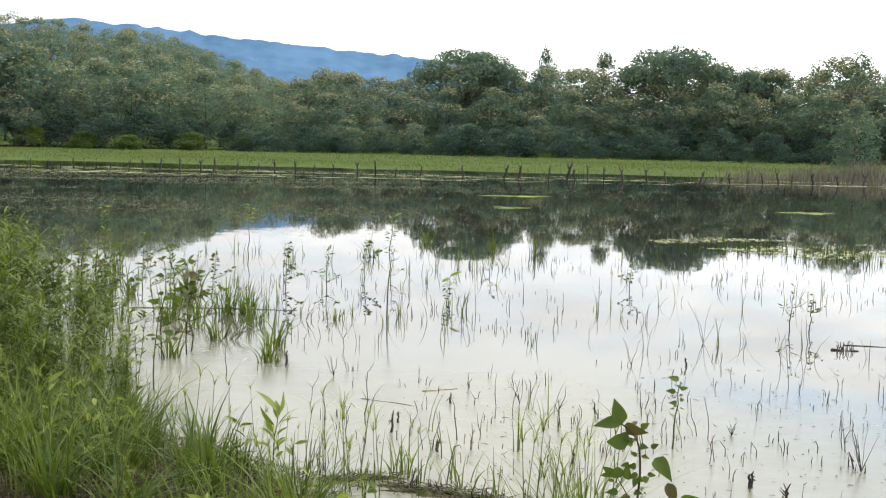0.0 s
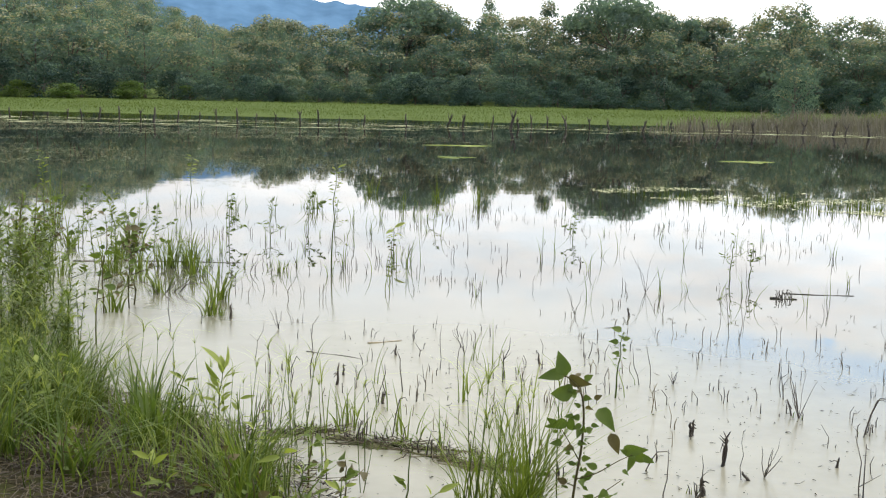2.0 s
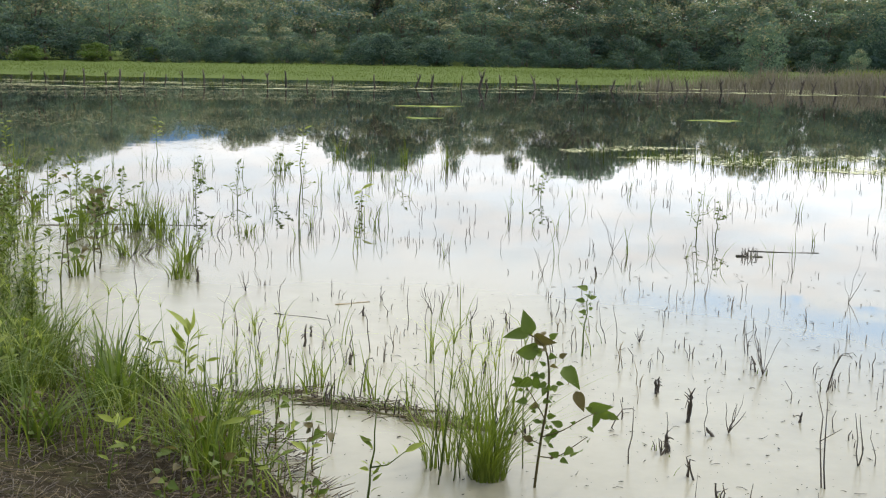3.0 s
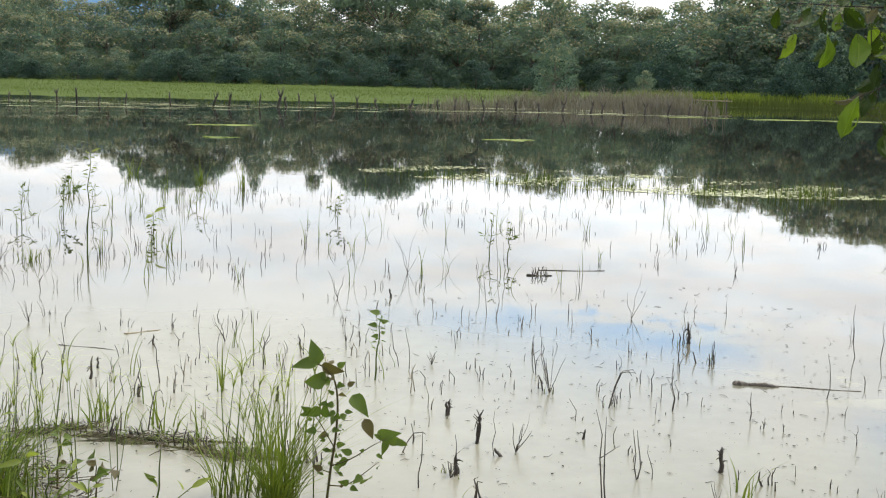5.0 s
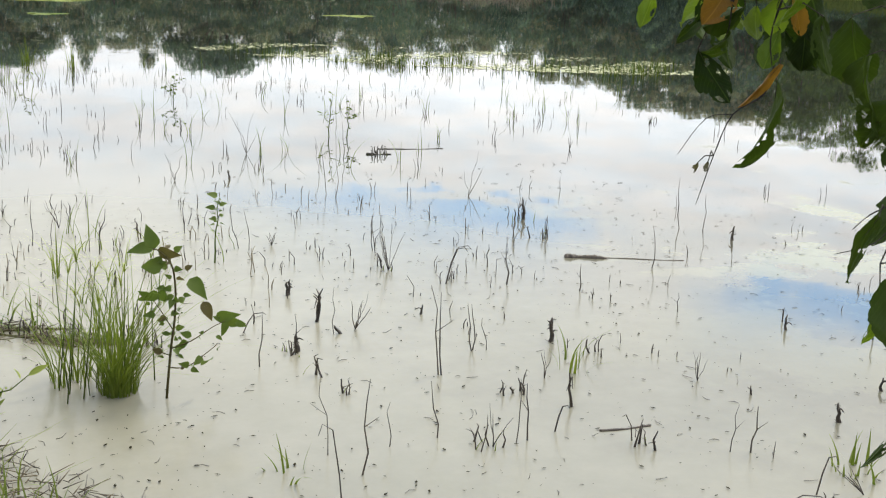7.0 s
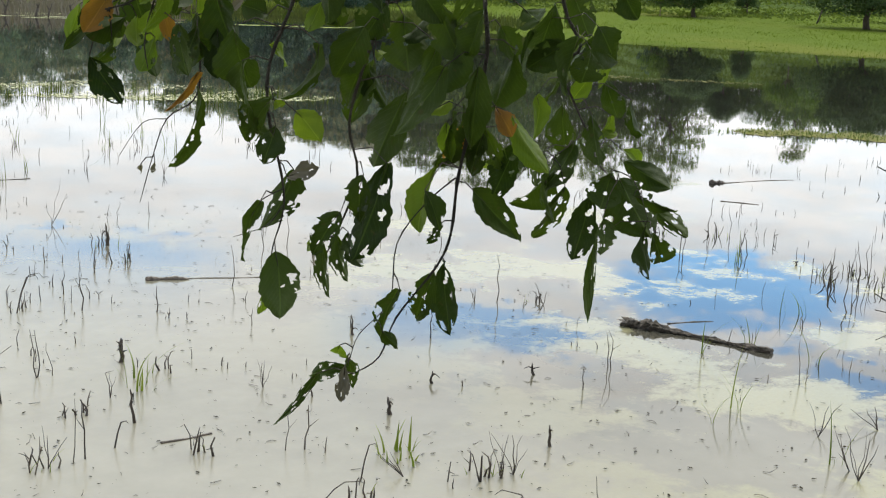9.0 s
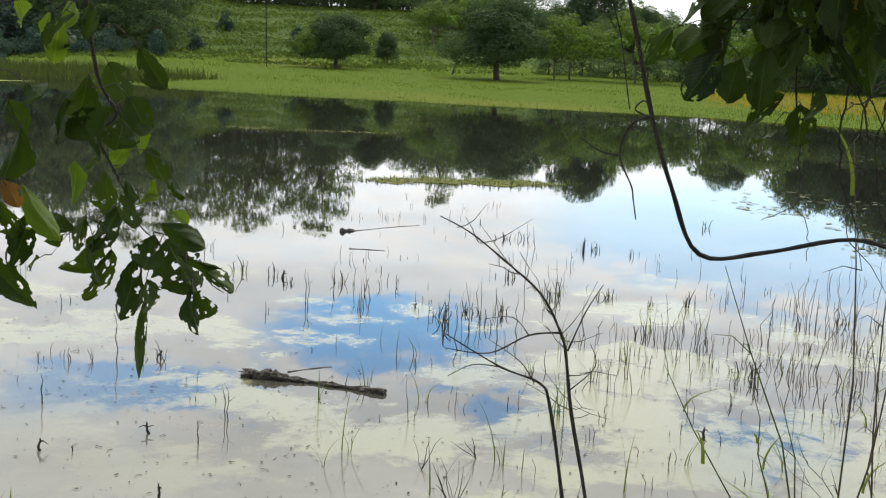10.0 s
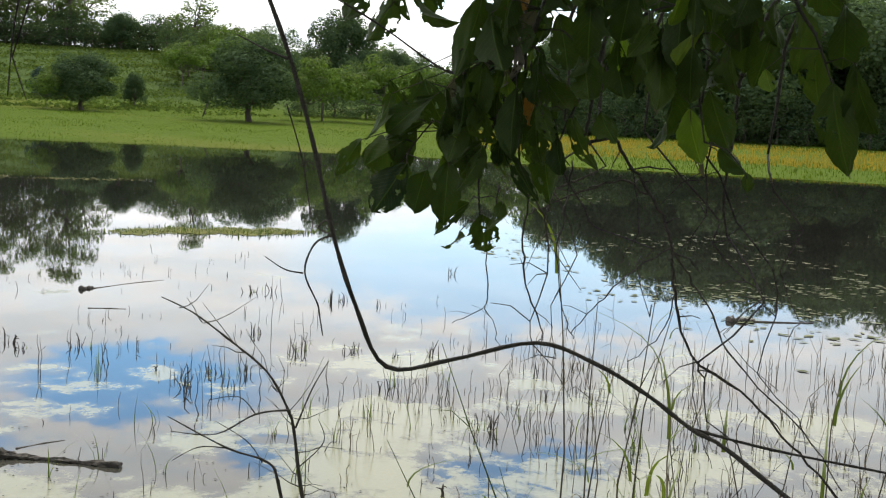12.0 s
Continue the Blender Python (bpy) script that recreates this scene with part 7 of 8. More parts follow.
def fill(b, n, size, last=1.0, loose=0.06, lowest=0.0, kinds="gggggggghhhhhhhy"):
    """More leaves along a branch's twigs, hanging every way, none below lowest."""
    ob, lines = b
    for i in range(n):
        p = lines[int(len(lines) * last * LEAF_RNG.random() * 0.999)]
        p = p + Vector((LEAF_RNG.gauss(0, loose), LEAF_RNG.gauss(0, loose), LEAF_RNG.gauss(0.0, loose * 0.7)))
        s = size * LEAF_RNG.uniform(0.6, 1.1)
        d = Vector((LEAF_RNG.gauss(0, 0.35), LEAF_RNG.gauss(0, 0.35), -LEAF_RNG.uniform(0.5, 1.3))).normalized() * s
        if p.z + d.z < lowest:
            continue
        hang(b, p.x, p.y, p.z, d.x, d.y, d.z, s * LEAF_RNG.uniform(0.34, 0.52), LEAF_RNG.choice(kinds))


b = leafy_branch("hanging twig with narrow and orange leaves", [
    ([(1.317, 1.658, 1.897), (1.31, 1.661, 1.738), (1.316, 1.658, 1.637), (1.305, 1.664, 1.585), (1.262, 1.684, 1.55), (1.239, 1.695, 1.48), (1.218, 1.704, 1.396)], 0.004, 0.001),
    ([(1.262, 1.684, 1.55), (1.223, 1.702, 1.542), (1.184, 1.719, 1.48)], 0.0015, 0.0008),
])
hang(b, 1.279, 1.590, 1.642, -0.034, 0.041, -0.073, 0.016, "o")
hang(b, 1.280, 1.597, 1.617, -0.017, -0.021, -0.144, 0.035, "h")
hang(b, 1.270, 1.581, 1.721, -0.028, 0.004, -0.088, 0.041, "g")
hang(b, 1.293, 1.557, 1.780, 0.033, 0.001, -0.106, 0.061, "g")
hang(b, 1.109, 1.699, 1.751, -0.006, 0.027, -0.054, 0.026, "y")
hang(b, 1.211, 1.629, 1.737, 0.010, -0.000, -0.043, 0.026, "y")
hang(b, 1.167, 1.619, 1.802, 0.026, 0.015, -0.085, 0.061, "g")
hang(b, 1.261, 1.598, 1.835, -0.038, -0.001, -0.097, 0.072, "g")
hang(b, 1.276, 1.765, 1.459, -0.006, 0.001, -0.019, 0.010, "d")
hang(b, 1.232, 1.730, 1.463, 0.012, 0.032, -0.024, 0.010, "d")
fill(b, 8, 0.11, 0.3)

b = leafy_branch("hanging branch with large torn green leaves", [
    ([(1.305, 1.265, 1.907), (1.284, 1.278, 1.788), (1.251, 1.297, 1.682), (1.249, 1.298, 1.603), (1.268, 1.287, 1.505), (1.272, 1.285, 1.45), (1.259, 1.292, 1.394)], 0.006, 0.0018),
    ([(1.27, 1.286, 1.482), (1.241, 1.302, 1.463), (1.222, 1.313, 1.44)], 0.002, 0.001),
    ([(1.271, 1.286, 1.455), (1.249, 1.298, 1.422), (1.203, 1.323, 1.403)], 0.002, 0.0008),
])
hang(b, 1.206, 1.303, 1.682, 0.003, 0.010, -0.128, 0.070, "h")
hang(b, 1.224, 1.365, 1.731, 0.009, -0.011, -0.097, 0.069, "g")
hang(b, 1.231, 1.243, 1.587, -0.028, -0.016, -0.050, 0.039, "h")
hang(b, 1.258, 1.253, 1.506, 0.021, -0.044, 0.023, 0.030, "d")
hang(b, 1.209, 1.248, 1.473, -0.042, 0.025, -0.090, 0.023, "g")
hang(b, 1.287, 1.278, 1.604, 0.043, -0.002, -0.037, 0.045, "y")
hang(b, 1.229, 1.235, 1.394, 0.004, -0.030, -0.100, 0.058, "g")
hang(b, 1.220, 1.241, 1.340, -0.011, 0.001, -0.051, 0.017, "y")
hang(b, 1.225, 1.240, 1.627, 0.019, 0.007, -0.018, 0.019, "y")
hang(b, 1.261, 1.314, 1.707, 0.049, 0.005, -0.027, 0.033, "y")
hang(b, 1.281, 1.238, 1.729, 0.028, 0.014, 0.034, 0.027, "y")
hang(b, 1.301, 1.237, 1.712, 0.002, 0.018, -0.098, 0.045, "g")
hang(b, 1.280, 1.358, 1.750, -0.037, 0.006, 0.016, 0.047, "g")
hang(b, 1.262, 1.257, 1.779, 0.021, -0.046, 0.060, 0.053, "g")
hang(b, 1.277, 1.318, 1.804, -0.046, 0.026, 0.041, 0.064, "g")
fill(b, 6, 0.10, 0.35)

b = leafy_branch("hanging branch with broad insect-eaten leaves", [
    ([(1.456, 1.225, 1.909), (1.43, 1.243, 1.776), (1.402, 1.262, 1.676), (1.385, 1.274, 1.583), (1.398, 1.265, 1.5), (1.376, 1.279, 1.414), (1.354, 1.294, 1.356)], 0.006, 0.0018),
])
hang(b, 1.389, 1.172, 1.532, -0.011, 0.037, -0.154, 0.078, "h")
hang(b, 1.366, 1.201, 1.511, -0.024, 0.001, -0.071, 0.041, "h")
hang(b, 1.336, 1.218, 1.451, -0.055, 0.003, -0.055, 0.039, "h")
hang(b, 1.343, 1.278, 1.389, 0.004, 0.010, -0.085, 0.031, "h")
hang(b, 1.407, 1.336, 1.387, 0.009, 0.001, -0.078, 0.038, "h")
hang(b, 1.425, 1.328, 1.392, 0.001, -0.019, -0.062, 0.031, "h")
hang(b, 1.310, 1.242, 1.390, -0.010, 0.026, 0.005, 0.018, "y")
hang(b, 1.491, 1.282, 1.758, 0.008, -0.010, -0.092, 0.069, "g")
hang(b, 1.367, 1.212, 1.740, -0.037, 0.020, -0.080, 0.054, "g")
hang(b, 1.513, 1.215, 1.716, -0.026, 0.013, -0.102, 0.041, "g")
hang(b, 1.423, 1.233, 1.776, -0.024, 0.026, -0.055, 0.055, "g")
hang(b, 1.501, 1.273, 1.637, -0.048, 0.032, -0.126, 0.059, "g")
hang(b, 1.401, 1.229, 1.705, 0.000, -0.032, -0.016, 0.018, "y")
hang(b, 1.383, 1.301, 1.736, -0.027, -0.008, 0.035, 0.037, "g")
hang(b, 1.441, 1.199, 1.813, 0.028, -0.054, -0.050, 0.055, "g")
fill(b, 6, 0.10, 0.5)

b = leafy_branch("long drooping branch with leaves down its length", [
    ([(1.524, 1.11, 1.92), (1.521, 1.112, 1.8), (1.528, 1.107, 1.704), (1.511, 1.121, 1.587), (1.499, 1.13, 1.504), (1.494, 1.134, 1.42), (1.478, 1.147, 1.363), (1.428, 1.184, 1.275), (1.407, 1.199, 1.207), (1.373, 1.222, 1.177)], 0.007, 0.0018),
    ([(1.497, 1.132, 1.509), (1.46, 1.16, 1.465), (1.425, 1.186, 1.398), (1.418, 1.191, 1.303), (1.379, 1.218, 1.245), (1.368, 1.225, 1.206)], 0.0025, 0.001),
])
hang(b, 1.532, 1.195, 1.357, 0.007, 0.006, -0.123, 0.045, "h")
hang(b, 1.501, 1.184, 1.343, -0.033, 0.023, -0.091, 0.041, "h")
hang(b, 1.420, 1.167, 1.327, -0.037, 0.031, -0.080, 0.043, "h")
hang(b, 1.387, 1.164, 1.261, 0.027, 0.010, -0.026, 0.021, "g")
hang(b, 1.372, 1.238, 1.187, -0.050, 0.055, -0.021, 0.031, "g")
hang(b, 1.321, 1.253, 1.177, -0.030, 0.041, -0.091, 0.016, "g")
hang(b, 1.360, 1.228, 1.192, -0.018, -0.021, -0.051, 0.023, "d")
hang(b, 1.388, 1.262, 1.193, 0.024, 0.017, -0.049, 0.024, "h")
hang(b, 1.366, 1.256, 1.218, 0.003, 0.012, -0.028, 0.027, "y")
hang(b, 1.465, 1.134, 1.432, -0.016, -0.005, -0.025, 0.018, "h")
hang(b, 1.455, 1.121, 1.449, 0.008, 0.003, -0.015, 0.011, "g")
hang(b, 1.566, 1.191, 1.587, -0.042, 0.004, -0.065, 0.034, "o")
hang(b, 1.522, 1.074, 1.627, 0.013, -0.032, -0.038, 0.030, "o")
hang(b, 1.508, 1.224, 1.604, 0.042, 0.002, 0.008, 0.028, "y")
hang(b, 1.517, 1.161, 1.746, -0.018, 0.007, -0.109, 0.055, "g")
hang(b, 1.483, 1.178, 1.780, 0.038, -0.000, -0.089, 0.055, "g")
hang(b, 1.492, 1.075, 1.775, -0.007, 0.029, -0.070, 0.053, "g")
hang(b, 1.578, 1.136, 1.748, 0.018, -0.026, -0.053, 0.037, "g")
hang(b, 1.507, 1.102, 1.687, -0.010, -0.006, -0.124, 0.039, "g")
hang(b, 1.441, 1.103, 1.687, -0.035, 0.034, -0.116, 0.053, "g")
hang(b, 1.578, 1.082, 1.777, 0.005, -0.037, -0.025, 0.045, "g")
fill(b, 14, 0.10, 0.3, kinds="gghhyyy")

b = leafy_branch("branch ending in a thick cluster of holed leaves", [
    ([(1.973, 1.449, 1.971), (1.993, 1.431, 1.786), (2.021, 1.404, 1.704), (1.995, 1.428, 1.662), (2.022, 1.403, 1.578), (2.039, 1.386, 1.533), (2.058, 1.368, 1.471), (2.086, 1.34, 1.438)], 0.007, 0.0018),
    ([(2.039, 1.387, 1.539), (2.001, 1.423, 1.49), (1.959, 1.462, 1.463), (1.926, 1.491, 1.408)], 0.0025, 0.001),
    ([(2.077, 1.349, 1.461), (2.11, 1.315, 1.44), (2.133, 1.289, 1.36)], 0.0025, 0.001),
])
hang(b, 2.018, 1.386, 1.716, 0.065, -0.034, -0.037, 0.064, "g")
hang(b, 1.973, 1.311, 1.747, 0.005, -0.037, -0.041, 0.056, "g")
hang(b, 1.987, 1.341, 1.702, -0.024, -0.019, -0.056, 0.068, "g")
hang(b, 2.016, 1.441, 1.707, -0.068, 0.032, -0.048, 0.058, "g")
hang(b, 2.148, 1.453, 1.630, 0.041, -0.005, -0.093, 0.046, "g")
hang(b, 2.101, 1.405, 1.535, 0.016, -0.027, -0.016, 0.021, "y")
hang(b, 1.893, 1.371, 1.479, -0.054, 0.050, 0.024, 0.044, "g")
hang(b, 2.032, 1.472, 1.458, -0.022, 0.065, -0.124, 0.073, "h")
hang(b, 2.067, 1.452, 1.501, -0.027, 0.023, -0.106, 0.067, "g")
hang(b, 2.008, 1.462, 1.443, -0.018, 0.008, -0.097, 0.047, "h")
hang(b, 2.052, 1.454, 1.411, -0.026, 0.028, -0.134, 0.054, "h")
hang(b, 2.069, 1.394, 1.401, -0.003, 0.024, -0.133, 0.070, "h")
hang(b, 2.038, 1.326, 1.367, -0.008, -0.039, -0.071, 0.045, "h")
hang(b, 2.089, 1.389, 1.310, 0.002, 0.021, -0.160, 0.023, "g")
hang(b, 2.076, 1.348, 1.455, -0.008, 0.011, -0.072, 0.069, "g")
hang(b, 2.150, 1.395, 1.432, 0.052, -0.035, -0.115, 0.101, "h")
hang(b, 2.209, 1.389, 1.386, 0.057, -0.101, -0.068, 0.036, "h")
hang(b, 2.158, 1.320, 1.340, 0.001, 0.004, -0.107, 0.056, "h")
hang(b, 2.081, 1.233, 1.351, 0.041, -0.009, -0.074, 0.049, "h")
hang(b, 2.016, 1.260, 1.493, 0.064, -0.060, -0.048, 0.049, "g")
hang(b, 2.177, 1.417, 1.488, 0.056, -0.020, -0.028, 0.029, "y")
hang(b, 2.138, 1.339, 1.405, 0.069, -0.051, -0.033, 0.012, "g")
hang(b, 1.898, 1.498, 1.456, -0.013, 0.039, 0.001, 0.016, "y")
hang(b, 1.906, 1.503, 1.402, -0.003, 0.041, -0.020, 0.035, "h")
hang(b, 1.982, 1.522, 1.442, 0.001, 0.046, -0.025, 0.024, "g")
hang(b, 1.986, 1.449, 1.785, 0.000, 0.042, -0.127, 0.070, "g")
hang(b, 2.062, 1.481, 1.809, 0.046, -0.010, -0.080, 0.060, "g")
hang(b, 1.984, 1.291, 1.843, 0.035, -0.034, -0.078, 0.049, "g")
hang(b, 1.980, 1.490, 1.738, -0.051, 0.005, -0.092, 0.070, "g")
fill(b, 18, 0.10, 0.4, kinds="gghhyyy")

b = leafy_branch("leafy branch tip in front of the meadow", [
    ([(2.531, 0.192, 2.391), (2.485, 0.292, 2.284), (2.473, 0.316, 2.2), (2.46, 0.343, 2.157)], 0.006, 0.0015),
    ([(2.4, 0.453, 2.198), (2.456, 0.351, 2.136), (2.514, 0.229, 2.054), (2.537, 0.177, 2.072), (2.567, 0.101, 2.117)], 0.003, 0.004),
])
hang(b, 2.412, 0.368, 2.225, -0.017, 0.030, -0.055, 0.036, "g")
hang(b, 2.541, 0.418, 2.223, -0.009, 0.035, -0.078, 0.051, "g")
hang(b, 2.477, 0.328, 2.201, 0.003, 0.037, -0.097, 0.062, "h")
hang(b, 2.392, 0.248, 2.187, 0.007, -0.053, -0.071, 0.065, "g")
hang(b, 2.452, 0.228, 2.229, 0.008, -0.001, -0.052, 0.031, "g")
hang(b, 2.459, 0.299, 2.230, 0.014, 0.026, -0.081, 0.042, "h")
hang(b, 2.514, 0.412, 2.268, -0.041, 0.049, -0.047, 0.055, "g")
hang(b, 2.508, 0.220, 2.256, -0.000, -0.048, -0.051, 0.053, "g")
hang(b, 2.486, 0.023, 2.217, 0.000, -0.022, -0.060, 0.043, "g")
hang(b, 2.590, 0.037, 2.213, 0.006, -0.054, -0.032, 0.038, "g")
hang(b, 2.488, 0.058, 2.252, -0.002, -0.065, -0.025, 0.051, "g")
hang(b, 2.560, -0.044, 2.270, -0.020, -0.031, -0.062, 0.052, "g")
hang(b, 2.658, -0.079, 2.272, -0.021, -0.022, -0.084, 0.065, "g")
fill(b, 2, 0.12, 0.3)

b = leafy_branch("heavy dark hanging branch with many leaves", [
    ([(2.516, -0.059, 2.4), (2.491, 0.016, 2.242), (2.475, 0.06, 2.102), (2.461, 0.097, 2.0), (2.448, 0.129, 1.887), (2.45, 0.124, 1.785)], 0.009, 0.002),
    ([(2.475, 0.061, 2.112), (2.434, 0.164, 2.017), (2.406, 0.225, 1.943), (2.386, 0.268, 1.87)], 0.004, 0.0015),
    ([(2.478, 0.054, 2.072), (2.487, 0.029, 1.963), (2.504, -0.022, 1.895)], 0.004, 0.0015),
])
hang(b, 2.405, 0.123, 2.184, 0.010, 0.036, -0.140, 0.052, "g")
hang(b, 2.376, 0.192, 2.009, -0.030, 0.076, -0.066, 0.050, "g")
hang(b, 2.455, 0.195, 2.027, -0.011, 0.046, -0.107, 0.050, "g")
hang(b, 2.406, 0.236, 1.948, -0.014, 0.083, -0.073, 0.073, "g")
hang(b, 2.335, 0.221, 1.889, -0.007, 0.053, -0.088, 0.063, "h")
hang(b, 2.415, 0.220, 1.877, 0.009, 0.027, -0.071, 0.057, "g")
hang(b, 2.403, 0.171, 1.896, -0.025, -0.006, -0.107, 0.054, "g")
hang(b, 2.478, 0.160, 1.817, -0.033, 0.065, -0.052, 0.031, "h")
hang(b, 2.506, 0.186, 1.760, -0.027, 0.001, -0.039, 0.029, "h")
hang(b, 2.427, 0.110, 1.803, 0.033, 0.005, -0.092, 0.054, "h")
hang(b, 2.442, 0.080, 1.825, -0.022, 0.004, -0.059, 0.040, "g")
hang(b, 2.450, 0.102, 2.060, 0.014, 0.036, -0.127, 0.049, "g")
hang(b, 2.390, 0.045, 2.030, 0.000, 0.009, -0.119, 0.045, "g")
hang(b, 2.513, 0.058, 2.105, 0.025, -0.012, -0.131, 0.064, "g")
hang(b, 2.509, 0.055, 1.978, -0.023, -0.025, -0.038, 0.043, "g")
hang(b, 2.438, -0.043, 1.981, 0.008, -0.027, -0.103, 0.047, "g")
hang(b, 2.410, -0.023, 1.970, -0.002, -0.011, -0.086, 0.039, "g")
hang(b, 2.423, 0.062, 2.099, 0.008, -0.001, -0.073, 0.036, "d")
hang(b, 2.367, 0.090, 2.152, 0.001, -0.016, -0.105, 0.059, "g")
hang(b, 2.522, 0.022, 2.166, 0.011, -0.024, -0.099, 0.062, "g")
hang(b, 2.381, 0.133, 2.065, 0.010, 0.009, -0.108, 0.050, "g")
hang(b, 2.431, 0.077, 2.216, -0.023, 0.017, -0.090, 0.060, "g")
hang(b, 2.549, 0.077, 2.209, 0.005, -0.004, -0.092, 0.063, "g")
hang(b, 2.459, -0.044, 2.103, -0.015, -0.031, -0.096, 0.060, "g")
hang(b, 2.383, 0.140, 1.977, 0.007, 0.020, -0.080, 0.050, "g")
hang(b, 2.537, 0.169, 1.936, -0.010, 0.014, -0.086, 0.047, "g")
hang(b, 2.439, 0.090, 1.940, -0.002, 0.002, -0.050, 0.024, "g")
hang(b, 2.467, 0.098, 2.161, -0.001, -0.048, -0.079, 0.061, "g")
hang(b, 2.562, 0.063, 2.076, 0.040, -0.035, -0.081, 0.063, "g")
fill(b, 74, 0.10, 0.8, 0.06, 1.83)
fill(b, 34, 0.10, 0.5, 0.09, 2.10)
fill(b, 22, 0.085, 0.6, 0.04, 1.95, "ddo")

b = leafy_branch("dark branch of broad leaves hanging over the water", [
    ([(2.369, -0.286, 2.365), (2.364, -0.262, 2.225), (2.363, -0.26, 2.12), (2.367, -0.275, 2.031), (2.37, -0.289, 1.952)], 0.008, 0.002),
    ([(2.364, -0.265, 2.173), (2.346, -0.19, 2.153), (2.332, -0.142, 2.098), (2.326, -0.122, 1.997)], 0.004, 0.0015),
    ([(2.381, -0.346, 2.348), (2.391, -0.407, 2.185), (2.397, -0.444, 2.125), (2.4, -0.475, 2.049)], 0.007, 0.002),
])
hang(b, 2.304, -0.134, 1.993, 0.025, -0.008, -0.047, 0.037, "g")
hang(b, 2.430, -0.223, 2.036, 0.022, 0.019, -0.107, 0.054, "g")
hang(b, 2.370, -0.262, 2.004, 0.002, -0.012, -0.091, 0.045, "y")
hang(b, 2.450, -0.273, 2.039, 0.034, -0.028, -0.095, 0.052, "g")
hang(b, 2.460, -0.260, 1.945, -0.008, -0.007, -0.053, 0.016, "d")
hang(b, 2.378, -0.314, 1.944, 0.030, -0.034, -0.039, 0.033, "g")
hang(b, 2.344, -0.363, 1.908, -0.005, -0.007, -0.028, 0.020, "g")
hang(b, 2.384, -0.179, 2.165, -0.004, -0.011, -0.084, 0.062, "g")
hang(b, 2.326, -0.181, 2.098, -0.016, 0.009, -0.077, 0.040, "g")
hang(b, 2.337, -0.308, 2.084, -0.026, -0.014, -0.037, 0.033, "g")
hang(b, 2.383, -0.478, 2.052, -0.021, -0.020, -0.139, 0.055, "g")
hang(b, 2.430, -0.383, 2.206, 0.001, 0.029, -0.089, 0.057, "g")
hang(b, 2.444, -0.408, 2.181, -0.012, -0.027, -0.102, 0.053, "g")
hang(b, 2.314, -0.251, 2.168, 0.020, 0.006, -0.103, 0.060, "g")
hang(b, 2.393, -0.267, 2.193, 0.027, -0.029, -0.105, 0.062, "g")
hang(b, 2.368, -0.324, 2.200, 0.029, -0.010, -0.094, 0.061, "g")
hang(b, 2.300, -0.159, 2.122, 0.024, 0.019, -0.097, 0.055, "g")
hang(b, 2.371, -0.205, 2.101, 0.013, -0.013, -0.099, 0.052, "g")
hang(b, 2.432, -0.199, 2.243, 0.004, 0.014, -0.082, 0.064, "g")
hang(b, 2.338, -0.291, 2.256, 0.000, 0.029, -0.086, 0.060, "g")
hang(b, 2.294, -0.369, 2.233, -0.003, -0.031, -0.075, 0.058, "g")
hang(b, 2.473, -0.409, 2.238, -0.018, -0.051, -0.073, 0.058, "g")
hang(b, 2.447, -0.476, 2.182, 0.006, -0.016, -0.105, 0.057, "g")
hang(b, 2.261, -0.122, 2.171, -0.026, -0.005, -0.088, 0.054, "g")
hang(b, 2.258, -0.157, 2.205, -0.000, 0.031, -0.069, 0.053, "g")
hang(b, 2.309, -0.330, 2.100, -0.019, -0.004, -0.069, 0.045, "g")
hang(b, 2.286, -0.279, 2.098, -0.006, 0.001, -0.086, 0.044, "g")
hang(b, 2.427, -0.371, 2.135, -0.028, 0.007, -0.082, 0.047, "g")
hang(b, 2.368, -0.508, 2.083, -0.003, -0.025, -0.109, 0.055, "g")
hang(b, 2.496, -0.433, 2.114, 0.001, 0.001, -0.100, 0.049, "g")
hang(b, 2.398, -0.348, 2.159, -0.033, 0.014, -0.082, 0.052, "g")
hang(b, 2.255, -0.186, 2.179, 0.018, 0.018, -0.076, 0.053, "g")
hang(b, 2.421, -0.193, 2.030, -0.000, 0.000, -0.037, 0.010, "d")
hang(b, 2.316, -0.386, 2.068, 0.005, -0.006, -0.034, 0.027, "y")
fill(b, 50, 0.10, 0.75, 0.06, 2.02, "gggghhhyy")

b = leafy_branch("near branch with green, yellow and orange leaves", [
    ([(1.133, 1.213, 2.036), (1.093, 1.246, 1.928), (1.041, 1.287, 1.785), (0.999, 1.317, 1.753)], 0.006, 0.002),
    ([(1.106, 1.235, 1.888), (1.065, 1.268, 1.815), (1.04, 1.287, 1.72), (1.043, 1.285, 1.67)], 0.004, 0.001),
])
hang(b, 1.041, 1.381, 1.765, -0.065, 0.043, -0.032, 0.041, "y")
hang(b, 1.029, 1.317, 1.782, -0.070, 0.060, -0.003, 0.030, "g")
hang(b, 1.040, 1.351, 1.742, -0.058, 0.012, -0.032, 0.034, "g")
hang(b, 1.049, 1.349, 1.809, -0.014, 0.031, -0.010, 0.028, "y")
hang(b, 1.058, 1.297, 1.849, 0.001, 0.019, -0.037, 0.017, "o")
hang(b, 1.092, 1.315, 1.820, -0.002, 0.016, -0.027, 0.015, "o")
hang(b, 1.053, 1.239, 1.797, -0.021, -0.009, -0.076, 0.032, "y")
hang(b, 1.054, 1.208, 1.738, 0.007, 0.014, -0.065, 0.032, "h")
hang(b, 1.064, 1.312, 1.754, -0.012, 0.000, -0.048, 0.034, "y")
